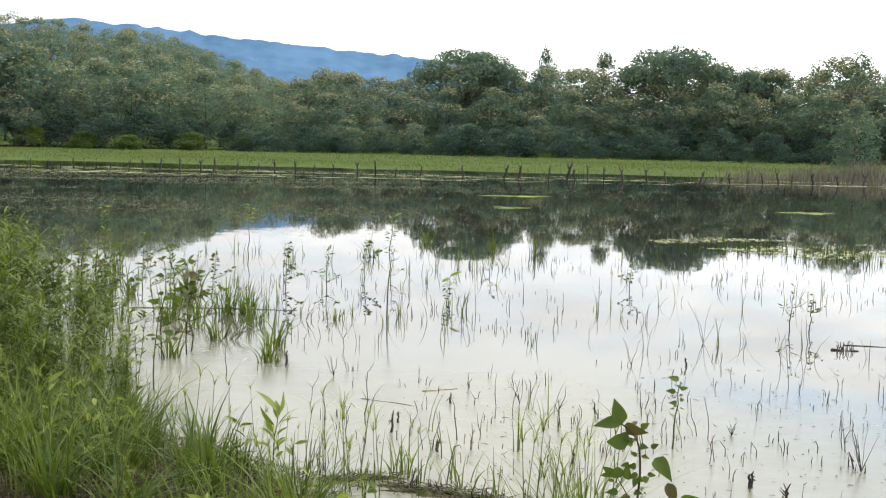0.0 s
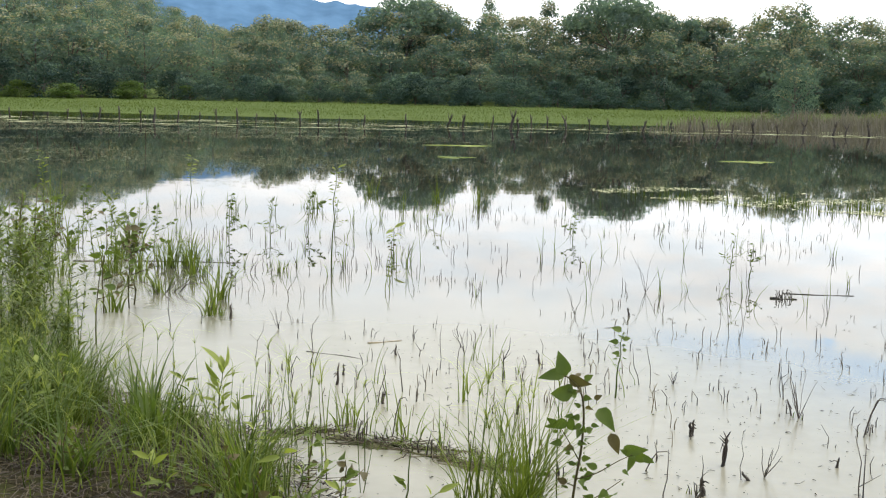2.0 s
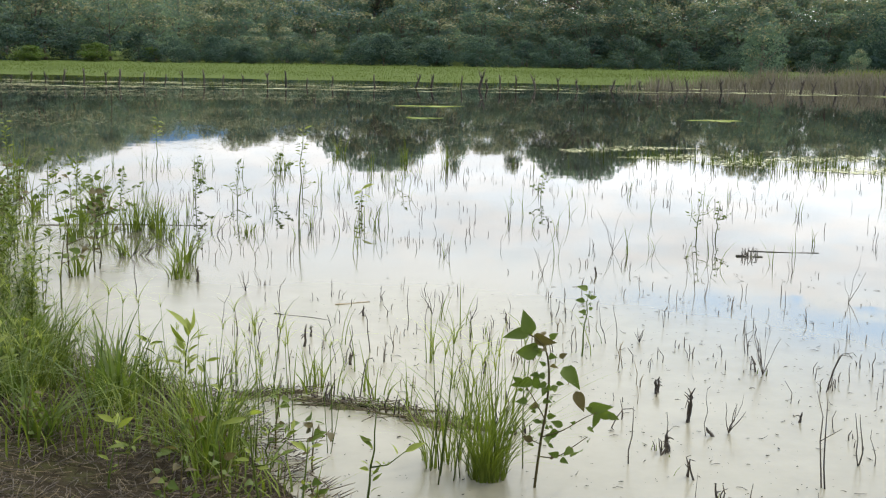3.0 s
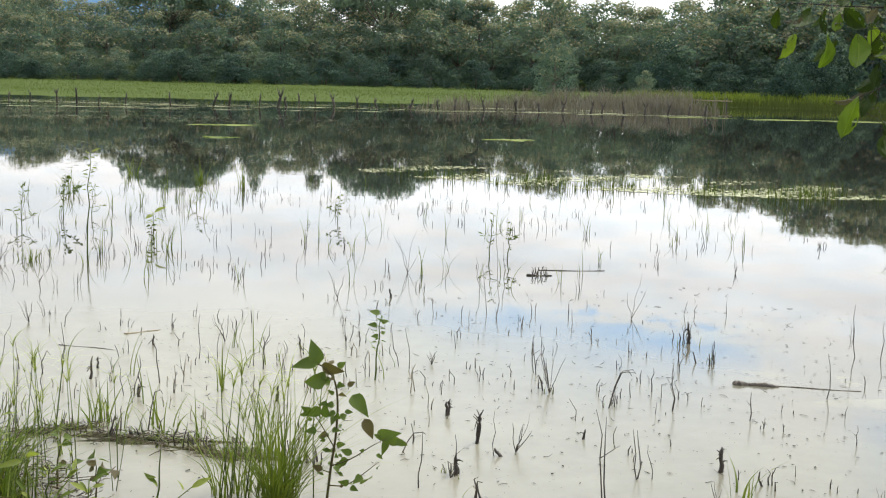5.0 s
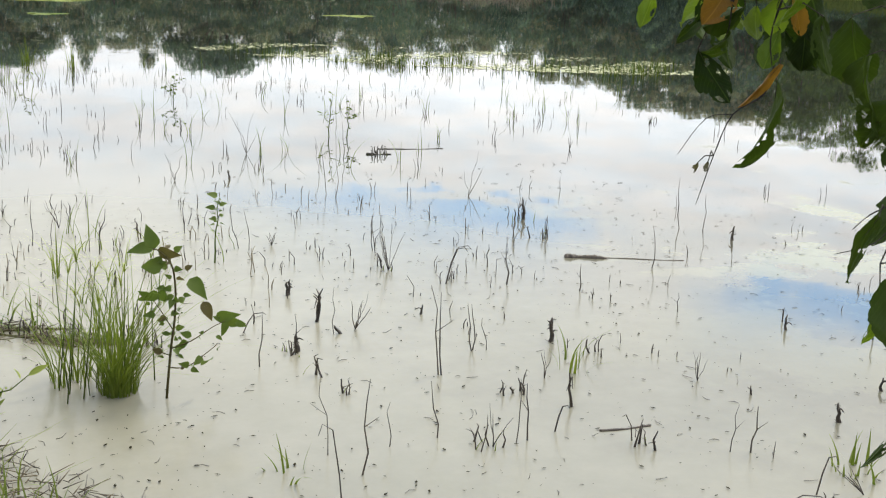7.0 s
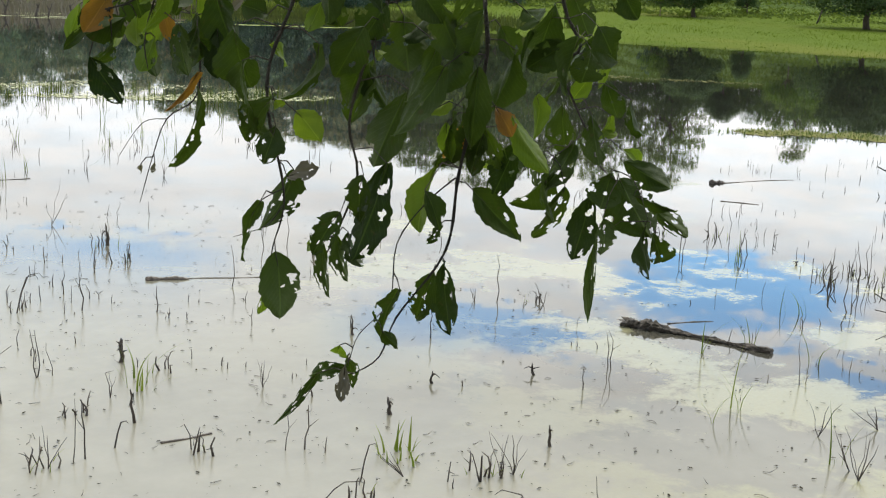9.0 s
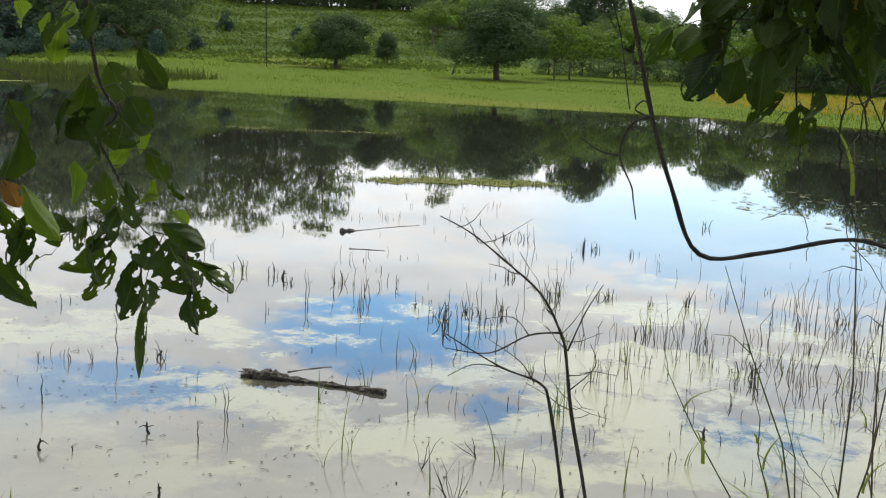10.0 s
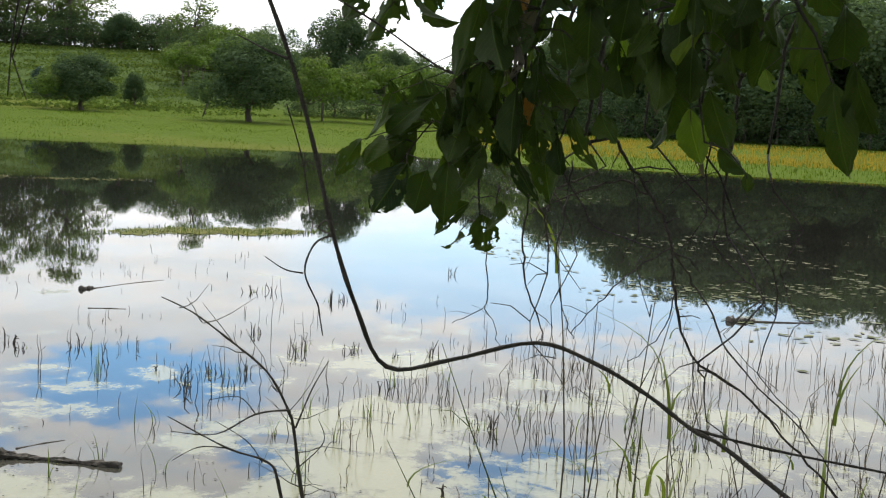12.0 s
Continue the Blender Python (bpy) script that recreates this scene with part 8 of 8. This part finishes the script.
hang(b, 1.084, 1.240, 1.894, -0.018, 0.006, -0.021, 0.030, "d")
hang(b, 1.128, 1.320, 1.849, 0.026, -0.024, -0.071, 0.047, "g")
hang(b, 1.052, 1.343, 1.743, -0.005, -0.002, -0.045, 0.028, "y")
hang(b, 0.992, 1.368, 1.732, -0.039, 0.000, -0.038, 0.015, "g")
hang(b, 1.015, 1.378, 1.746, 0.028, -0.015, -0.032, 0.028, "g")
hang(b, 1.040, 1.240, 1.912, -0.006, 0.018, -0.041, 0.029, "g")
fill(b, 26, 0.075, 0.8, kinds="ggghhyyyyo")

b = leafy_branch("thin far branch with small yellow-green leaves", [
    ([(2.858, 3.394, 2.213), (2.585, 3.601, 2.037), (2.398, 3.724, 2.019), (2.199, 3.841, 2.03)], 0.008, 0.002),
    ([(2.398, 3.724, 2.019), (2.409, 3.716, 1.856), (2.435, 3.7, 1.722), (2.399, 3.723, 1.66)], 0.004, 0.001),
    ([(2.628, 3.57, 2.058), (2.685, 3.528, 1.891), (2.574, 3.608, 1.769), (2.484, 3.668, 1.705)], 0.005, 0.001),
])
hang(b, 2.132, 3.743, 1.922, -0.032, -0.023, -0.076, 0.048, "y")
hang(b, 2.308, 3.952, 2.016, -0.078, -0.031, -0.093, 0.055, "g")
hang(b, 2.229, 3.705, 1.926, 0.016, -0.001, -0.110, 0.052, "y")
hang(b, 2.359, 3.865, 1.910, -0.007, 0.078, -0.062, 0.042, "g")
hang(b, 2.346, 3.716, 1.931, 0.013, -0.034, -0.118, 0.069, "y")
hang(b, 2.481, 3.849, 1.974, 0.067, 0.016, -0.108, 0.063, "y")
hang(b, 2.406, 3.604, 1.954, 0.001, 0.002, -0.104, 0.060, "y")
hang(b, 2.485, 3.648, 2.014, 0.025, 0.003, -0.113, 0.065, "g")
hang(b, 2.668, 3.785, 2.023, -0.044, -0.045, -0.100, 0.064, "y")
hang(b, 2.720, 3.751, 1.985, -0.017, -0.009, -0.120, 0.072, "y")
hang(b, 2.616, 3.498, 2.001, 0.025, 0.008, -0.073, 0.060, "y")
hang(b, 2.321, 3.564, 2.006, -0.018, 0.032, -0.047, 0.031, "d")
hang(b, 2.322, 3.761, 1.997, -0.047, -0.028, -0.040, 0.024, "d")
hang(b, 2.210, 3.834, 1.982, -0.003, 0.073, -0.024, 0.020, "d")
hang(b, 2.404, 3.729, 1.758, -0.086, -0.007, -0.090, 0.024, "d")
hang(b, 2.417, 3.476, 1.772, -0.063, -0.008, -0.075, 0.027, "d")
hang(b, 2.403, 3.633, 1.840, 0.059, -0.010, -0.093, 0.052, "g")
hang(b, 2.627, 3.772, 1.882, 0.015, -0.062, -0.096, 0.063, "g")
hang(b, 2.539, 3.411, 1.834, 0.008, -0.066, -0.015, 0.047, "y")
hang(b, 2.691, 3.490, 1.985, 0.012, -0.062, -0.110, 0.081, "g")
hang(b, 2.574, 3.549, 1.810, 0.072, 0.022, -0.095, 0.069, "g")
hang(b, 2.392, 3.560, 2.027, 0.015, -0.003, -0.055, 0.032, "y")
hang(b, 2.451, 3.943, 2.043, -0.033, -0.054, -0.072, 0.047, "y")
hang(b, 2.748, 3.441, 1.951, -0.047, 0.042, -0.096, 0.081, "g")
hang(b, 2.634, 3.482, 2.038, 0.006, -0.073, -0.046, 0.040, "d")
fill(b, 40, 0.09, 0.9)


# ---- vine, bare saplings and tall stems by the overhanging tree ----
def woody(name, label, runs, mat, cat):
    top = thing(name, label, cat, m=Matrix.Identity(4))
    for nm, pts, r0, r1 in runs:
        g = Geo()
        line = smooth_line(pts, 5)
        n = len(line) - 1
        g.tube(line, [(r0 + (r1 - r0) * k / n) * (1 + 0.12 * math.sin(k * 1.7) + (0.5 if k % 10 == 0 and r0 > 0.004 else 0) * 0.5) for k in range(n + 1)], 7)
        part(nm, g.mesh(nm, mat), top)
    return top


vine = woody("vine", "thick dark vine looping down over the water", (
    ("stem", [(2.35, -3.2, 3.6), (2.1, -0.8, 3.3), (2.03, 0.40, 2.6), (2.029, 0.385, 2.275), (2.027, 0.333, 2.171), (2.053, 0.293, 2.053), (2.073, 0.258, 1.923), (2.083, 0.222, 1.783), (2.111, 0.191, 1.667), (2.189, 0.17, 1.557), (2.325, 0.112, 1.554), (2.444, 0.001, 1.579), (2.458, -0.11, 1.551), (2.472, -0.2, 1.506), (2.47, -0.279, 1.459), (2.441, -0.405, 1.404), (2.3, -0.9, 1.1), (2.2, -1.5, 0.3)], 0.0034, 0.0042),
    ("shoot", [(2.118, 0.241, 1.775), (2.104, 0.266, 1.76), (2.096, 0.278, 1.714), (2.107, 0.259, 1.664), (2.110, 0.256, 1.645), (2.113, 0.25, 1.611)], 0.0019, 0.0010),
    ("shoot", [(2.095, 0.28, 1.712), (2.08, 0.305, 1.717), (2.063, 0.333, 1.737)], 0.0015, 0.0007),
    ("shoot", [(2.052, 0.295, 2.05), (2.045, 0.33, 2.062), (2.035, 0.38, 2.085)], 0.0024, 0.001),
    ("shoot", [(2.06, 0.30, 1.98), (2.085, 0.285, 1.90), (2.095, 0.275, 1.83), (2.10, 0.268, 1.785)], 0.0012, 0.001),
    ("shoot", [(2.083, 0.222, 1.79), (2.10, 0.245, 1.80), (2.108, 0.262, 1.785), (2.118, 0.241, 1.775)], 0.0016, 0.0012),
    ("shoot", [(2.47, -0.279, 1.459), (2.6, -0.4, 1.41), (2.75, -0.6, 1.36)], 0.003, 0.0022)), M_VINE, "vine")
tagged(vine, "thick dark vine looping down over the water")

sapling = woody("bare_sapling", "leafless dark sapling leaning in the shallow water", (
    ("stem", [(4.0, 1.25, -0.1), (3.98, 1.28, 0.3), (3.938, 1.348, 0.671), (3.923, 1.374, 0.868), (3.912, 1.393, 0.946), (3.871, 1.458, 1.081), (3.797, 1.572, 1.194), (3.732, 1.666, 1.279), (3.671, 1.749, 1.33)], 0.008, 0.0018),
    ("twig", [(3.888, 1.374, 0.958), (3.828, 1.47, 0.942), (3.757, 1.578, 0.873), (3.671, 1.699, 0.883)], 0.004, 0.0015),
    ("twig", [(3.899, 1.356, 0.896), (3.925, 1.311, 1.034), (3.951, 1.265, 1.132)], 0.0035, 0.0012),
    ("twig", [(3.828, 1.47, 0.942), (3.80, 1.52, 1.0), (3.74, 1.6, 0.99)], 0.0022, 0.001),
    ("twig", [(3.935, 1.36, 0.75), (3.98, 1.29, 0.84), (3.97, 1.31, 0.92)], 0.0025, 0.001)), M_VINE, "sapling")
woody("bare_sapling", "thin leafless side stem in the shallow water", (
    ("stem", [(3.9, 1.25, -0.1), (3.86, 1.32, 0.4), (3.83, 1.373, 0.715), (3.809, 1.407, 0.792), (3.737, 1.518, 0.839), (3.624, 1.678, 0.947)], 0.008, 0.0018),
    ("twig", [(3.737, 1.518, 0.839), (3.69, 1.60, 0.84), (3.63, 1.66, 0.80)], 0.0025, 0.001),
    ("twig", [(3.80, 1.42, 0.79), (3.78, 1.47, 0.86), (3.72, 1.56, 0.93)], 0.0025, 0.001)), M_VINE, "sapling")


def side_twigs(top, line, n, seed):
    """Fine crooked twigs off a bare stem."""
    rng = random.Random(seed)
    for i in range(n):
        k = rng.uniform(0.12, 0.95) * (len(line) - 1)
        p = Vector(line[int(k)]).lerp(Vector(line[min(int(k) + 1, len(line) - 1)]), k - int(k))
        a, l = rng.uniform(0, 6.28), rng.uniform(0.06, 0.22)
        d = Vector((math.cos(a), math.sin(a), rng.uniform(0.1, 1.1))).normalized()
        q = p + d * l * 0.5 + Vector((0, 0, rng.uniform(-0.02, 0.02)))
        e = q + (d + Vector((rng.gauss(0, 0.4), rng.gauss(0, 0.4), rng.gauss(0, 0.4)))).normalized() * l * 0.5
        g = Geo()
        g.tube([p, p.lerp(q, 0.5) - Vector((0, 0, 0.006)), q, e], [0.0022, 0.0018, 0.0014, 0.0007], 4)
        if rng.random() < 0.6:
            g.tube([q, q + Vector((rng.gauss(0, 0.04), rng.gauss(0, 0.04), rng.uniform(0, 0.06)))], [0.0012, 0.0006], 4)
        part("twig", g.mesh("twig", M_VINE), top)


side_twigs(sapling, [(3.98, 1.28, 0.3), (3.938, 1.348, 0.671), (3.912, 1.393, 0.946), (3.871, 1.458, 1.081), (3.797, 1.572, 1.194), (3.671, 1.749, 1.33)], 22, 801)


def tall_grass(x, y, stems, label, seed, lean=0.12, mat=None):
    """Tall canes with a few long blades each."""
    rng = random.Random(seed)
    top = thing("tall_grass", label, "grass", "tall grass by the bank", Matrix.Translation((x, y, 0)))
    for sx, sy, tx, ty, h, n in stems:
        g = Geo()
        line = [Vector((sx + (tx - sx) * u ** 1.3 + rng.gauss(0, 0.016), sy + (ty - sy) * u ** 1.3 + rng.gauss(0, 0.016), h * u - 0.1 * (u == 0))) for u in (0, 0.2, 0.4, 0.6, 0.8, 1.0)]
        g.tube(line, [0.0036, 0.0034, 0.0030, 0.0026, 0.0020, 0.0010], 6)
        for i in range(rng.randint(1, 4)):        # broken side twigs
            k = rng.randint(1, 4)
            d = Vector((rng.gauss(0, 1), rng.gauss(0, 1), rng.gauss(0.5, 0.6))).normalized() * rng.uniform(0.04, 0.16)
            g.tube([line[k], line[k] + d * 0.5 + Vector((0, 0, 0.01)), line[k] + d + Vector((0, 0, rng.uniform(-0.04, 0.02)))], [0.0018, 0.0013, 0.0006], 4)
        part("cane", g.mesh("cane", M_CANE if mat is None else mat), top)
        for i in range(n):
            b = Geo()
            u = rng.uniform(0.35, 0.95)
            p = line[0].lerp(line[-1], u)
            b.blade(p, rng.uniform(0, 6.28), rng.uniform(0.12, 0.34), 0.012, rng.uniform(0.5, 1.6), 0, 6)
            part("blade", b.mesh("blade", M_GRASS), top)
    return top


tall_grass(3.8, 0.2, ((-0.02, 0.13, -0.07, 0.21, 1.68, 1), (-0.03, 0.09, -0.03, 0.09, 1.47, 2), (0.0, -0.02, 0.02, -0.1, 1.45, 6), (0.03, -0.1, 0.05, -0.14, 1.25, 5), (0.0, 0.05, 0.03, -0.06, 1.52, 2), (-0.05, 0.2, 0.02, 0.02, 1.3, 2)), "tall grass with long green blades standing in the water", 501)
tall_grass(4.3, -0.25, ((0, 0, 0.05, -0.1, 1.3, 3), (0.1, 0.1, 0.02, 0.3, 1.1, 2), (-0.1, -0.1, 0.1, -0.3, 1.2, 2), (0.2, -0.2, 0.0, -0.35, 1.0, 3)), "dry tall grass standing in the water", 502)
tall_grass(3.85, 0.4, ((0.0, 0.0, -0.15, 0.34, 1.30, 3), (-0.02, 0.05, -0.2, 0.5, 0.98, 3), (0.05, 0.0, 0.0, 0.2, 0.9, 2)), "leaning green cane with drooping blades", 503, mat=M_WEED)
tall_grass(5.0, 0.6, ((0, 0, 0.1, 0.1, 0.9, 2), (0.2, -0.3, 0.2, -0.2, 0.8, 2), (-0.2, 0.3, -0.3, 0.4, 0.7, 2), (0.4, -0.6, 0.5, -0.7, 0.9, 2)), "thin dry canes standing in the water", 504)

for i, (x, y) in enumerate(((4.6, -0.9), (5.2, -0.5), (5.6, -1.1), (4.9, 0.1), (6.1, -0.3), (4.2, -0.6))):
    r = random.Random(700 + i)
    tall_grass(x, y, tuple((r.uniform(-0.25, 0.25), r.uniform(-0.25, 0.25), r.uniform(-0.5, 0.5), r.uniform(-0.5, 0.5), r.uniform(0.45, 1.05), 1) for k in range(3)), "dry brown canes standing in the water by the bank", 710 + i)


def dead_shrub(x, y, h, seed):
    """A crooked dead stem that forks again and again."""
    rng = random.Random(seed)
    top = thing("dead_shrub", "crooked leafless dead shrub standing in the shallow water", "dead shrub", "dead shrubs by the bank", Matrix.Translation((x, y, 0)))

    def grow(p, d, l, r, level):
        line = [p]
        for k in range(5):
            d = (d + Vector((rng.gauss(0, 0.22), rng.gauss(0, 0.22), rng.gauss(0.02, 0.14)))).normalized()
            line.append(line[-1] + d * l / 5)
        g = Geo()
        g.tube(line, [r * (1 - 0.13 * k) for k in range(6)], 5)
        part("stem" if level == 0 else "twig", g.mesh("stem" if level == 0 else "twig", M_VINE if seed % 3 else M_CANE), top)
        if level < 2:
            for k in range(rng.randint(2, 4)):
                q = line[rng.randint(2, 5)]
                side = Vector((rng.gauss(0, 1), rng.gauss(0, 1), rng.uniform(-0.2, 0.9))).normalized()
                grow(q, (d + side * 1.1).normalized(), l * rng.uniform(0.3, 0.6), r * 0.55, level + 1)

    grow(Vector((0, 0, -0.08)), Vector((rng.gauss(0, 0.3), rng.gauss(0, 0.3), 1)).normalized(), h, 0.0034, 0)


for i, (x, y, h) in enumerate(((4.15, 0.05, 0.95), (4.5, -0.35, 0.8), (4.7, 0.35, 0.75), (4.05, -0.55, 0.9), (5.1, -0.2, 0.7), (5.4, 0.2, 0.55), (4.9, -0.8, 0.75), (5.8, -0.7, 0.6), (4.35, 0.55, 0.6), (6.2, 0.3, 0.45))):
    dead_shrub(x, y, h, 930 + i)


def dry_tangle():
    """Bare twigs that hang below the heavy branch."""
    rng = random.Random(606)
    for i in range(9):
        az = rng.uniform(64, 82.0)
        d = rng.uniform(2.1, 2.7)
        x, y = 0.414 + d * math.sin(radians(az)), -0.708 + d * math.cos(radians(az))
        z = rng.uniform(1.85, 2.2)
        g = Geo()
        p = Vector((x, y, z))
        line = [p]
        k = rng.randint(4, 9)
        for j in range(k):
            p = p + Vector((rng.gauss(0.012, 0.045), rng.gauss(-0.012, 0.045), -rng.uniform(0.03, 0.12)))
            line.append(p)
        ln = smooth_line(line, 2)
        g.tube(ln, [0.0024 * (1 - 0.75 * q / len(ln)) for q in range(len(ln))], 5)
        for j in range(rng.randint(2, 5)):
            q = rng.choice(line[1:])
            a = rng.uniform(0, 6.28)
            e = q + Vector((math.cos(a) * 0.08, math.sin(a) * 0.08, rng.uniform(-0.1, 0.04)))
            g.tube([q, q.lerp(e, 0.5) + Vector((0, 0, 0.012)), e], [0.0014, 0.001, 0.0006], 4)
        up = smooth_line([line[0], line[0] + Vector((0.05, -0.2, 0.5)), Vector((2.4, -2.0, 3.2)), Vector((2.3, -3.3, 3.5))], 4)
        g.tube(up, [0.0024 + 0.012 * q / len(up) for q in range(len(up))], 5)
        part("twig", g.mesh("twig", M_VINE), overhang)


dry_tangle()


def dead_branch():
    """A bare dead branch that hangs out of the leaves down to the tall grass, with its forked twigs."""
    runs = (([(2.40, -1.6, 3.3), (2.58, -0.25, 2.45), (2.651, -0.003, 1.976), (2.666, -0.051, 1.946), (2.675, -0.09, 1.889), (2.685, -0.142, 1.818), (2.686, -0.171, 1.745), (2.679, -0.187, 1.66), (2.67, -0.23, 1.548), (2.677, -0.344, 1.476), (2.671, -0.422, 1.404), (2.66, -0.509, 1.325), (2.65, -0.6, 1.22)], 0.0036, 0.0022),
            ([(2.611, 0.091, 1.793), (2.631, 0.043, 1.821), (2.65, -0.012, 1.846), (2.668, -0.067, 1.864), (2.682, -0.125, 1.843)], 0.0012, 0.0026),
            ([(2.62, 0.07, 2.02), (2.566, 0.077, 1.828), (2.556, 0.079, 1.733), (2.552, 0.061, 1.649), (2.552, 0.026, 1.578), (2.546, 0.033, 1.561)], 0.0022, 0.0012),
            ([(2.55, 0.13, 1.85), (2.529, 0.138, 1.697), (2.519, 0.134, 1.623), (2.491, 0.187, 1.587)], 0.0016, 0.0007), ([(2.519, 0.134, 1.623), (2.521, 0.107, 1.573), (2.512, 0.103, 1.521)], 0.0011, 0.0006),
            ([(2.685, -0.169, 1.744), (2.66, -0.097, 1.686), (2.64, -0.051, 1.634), (2.615, -0.007, 1.572)], 0.0018, 0.0010), ([(2.64, 0.02, 1.9), (2.635, 0.025, 1.796), (2.622, 0.032, 1.699), (2.616, 0.007, 1.603), (2.615, -0.013, 1.562)], 0.0016, 0.0009),
            ([(2.673, -0.08, 1.889), (2.692, -0.152, 1.893), (2.703, -0.204, 1.875), (2.717, -0.262, 1.91)], 0.0018, 0.0008), ([(2.679, -0.187, 1.66), (2.663, -0.169, 1.585), (2.638, -0.114, 1.527)], 0.0014, 0.0006),
            ([(2.675, -0.09, 1.889), (2.674, -0.109, 1.783), (2.656, -0.075, 1.706)], 0.0014, 0.0006), ([(2.67, -0.23, 1.548), (2.654, -0.245, 1.456), (2.635, -0.289, 1.348)], 0.0014, 0.0006),
            ([(2.686, -0.171, 1.745), (2.734, -0.20, 1.69), (2.738, -0.248, 1.616), (2.733, -0.297, 1.535), (2.73, -0.432, 1.424), (2.712, -0.513, 1.324)], 0.0022, 0.0012))
    rng = random.Random(909)
    for pts, r0, r1 in runs:
        line = smooth_line(pts, 5)
        n = len(line) - 1
        line = [p + Vector((rng.gauss(0, 0.0022), rng.gauss(0, 0.0022), rng.gauss(0, 0.0022))) * (0 < k < n) for k, p in enumerate(line)]
        g = Geo()
        g.tube(line, [(r0 + (r1 - r0) * k / n) * rng.uniform(0.85, 1.2) for k in range(n + 1)], 5)
        for k in range(2, n, 5):                  # short broken spurs
            d = Vector((rng.gauss(0, 1), rng.gauss(0, 1), rng.gauss(-0.4, 0.8))).normalized() * rng.uniform(0.012, 0.06)
            g.tube([line[k], line[k] + d * 0.6 + Vector((0, 0, 0.004)), line[k] + d], [r1 * 0.8, r1 * 0.6, r1 * 0.3], 4)
        part("twig", g.mesh("twig", M_VINE), overhang)


dead_branch()


def hanging_ends():
    """Two bare twig ends that hang out of the crown on the meadow side."""
    for pts, r in (([(2.09, 0.80, 2.6), (2.09, 0.84, 2.3), (2.075, 0.87, 2.1), (2.07, 0.88, 1.97)], 0.0028), ([(2.072, 0.872, 2.04), (2.085, 0.86, 1.985), (2.09, 0.855, 1.965)], 0.0016), ([(2.0, 0.90, 2.5), (1.96, 0.94, 2.15), (1.98, 0.95, 2.0), (2.0, 0.96, 1.82)], 0.0022)):
        g = Geo()
        line = smooth_line(pts, 4)
        g.tube(line, [r * (1 - 0.6 * k / len(line)) * (1 + 0.2 * math.sin(k * 3)) for k in range(len(line))], 6)
        if len(pts) > 2:
            up = smooth_line([pts[0], (2.1, 0.2, 3.2), (2.2, -2.0, 3.7), (2.3, -3.3, 3.5)], 4)
            g.tube(up, [r + 0.01 * k / len(up) for k in range(len(up))], 6)
        part("twig", g.mesh("twig", M_VINE), overhang)


hanging_ends()
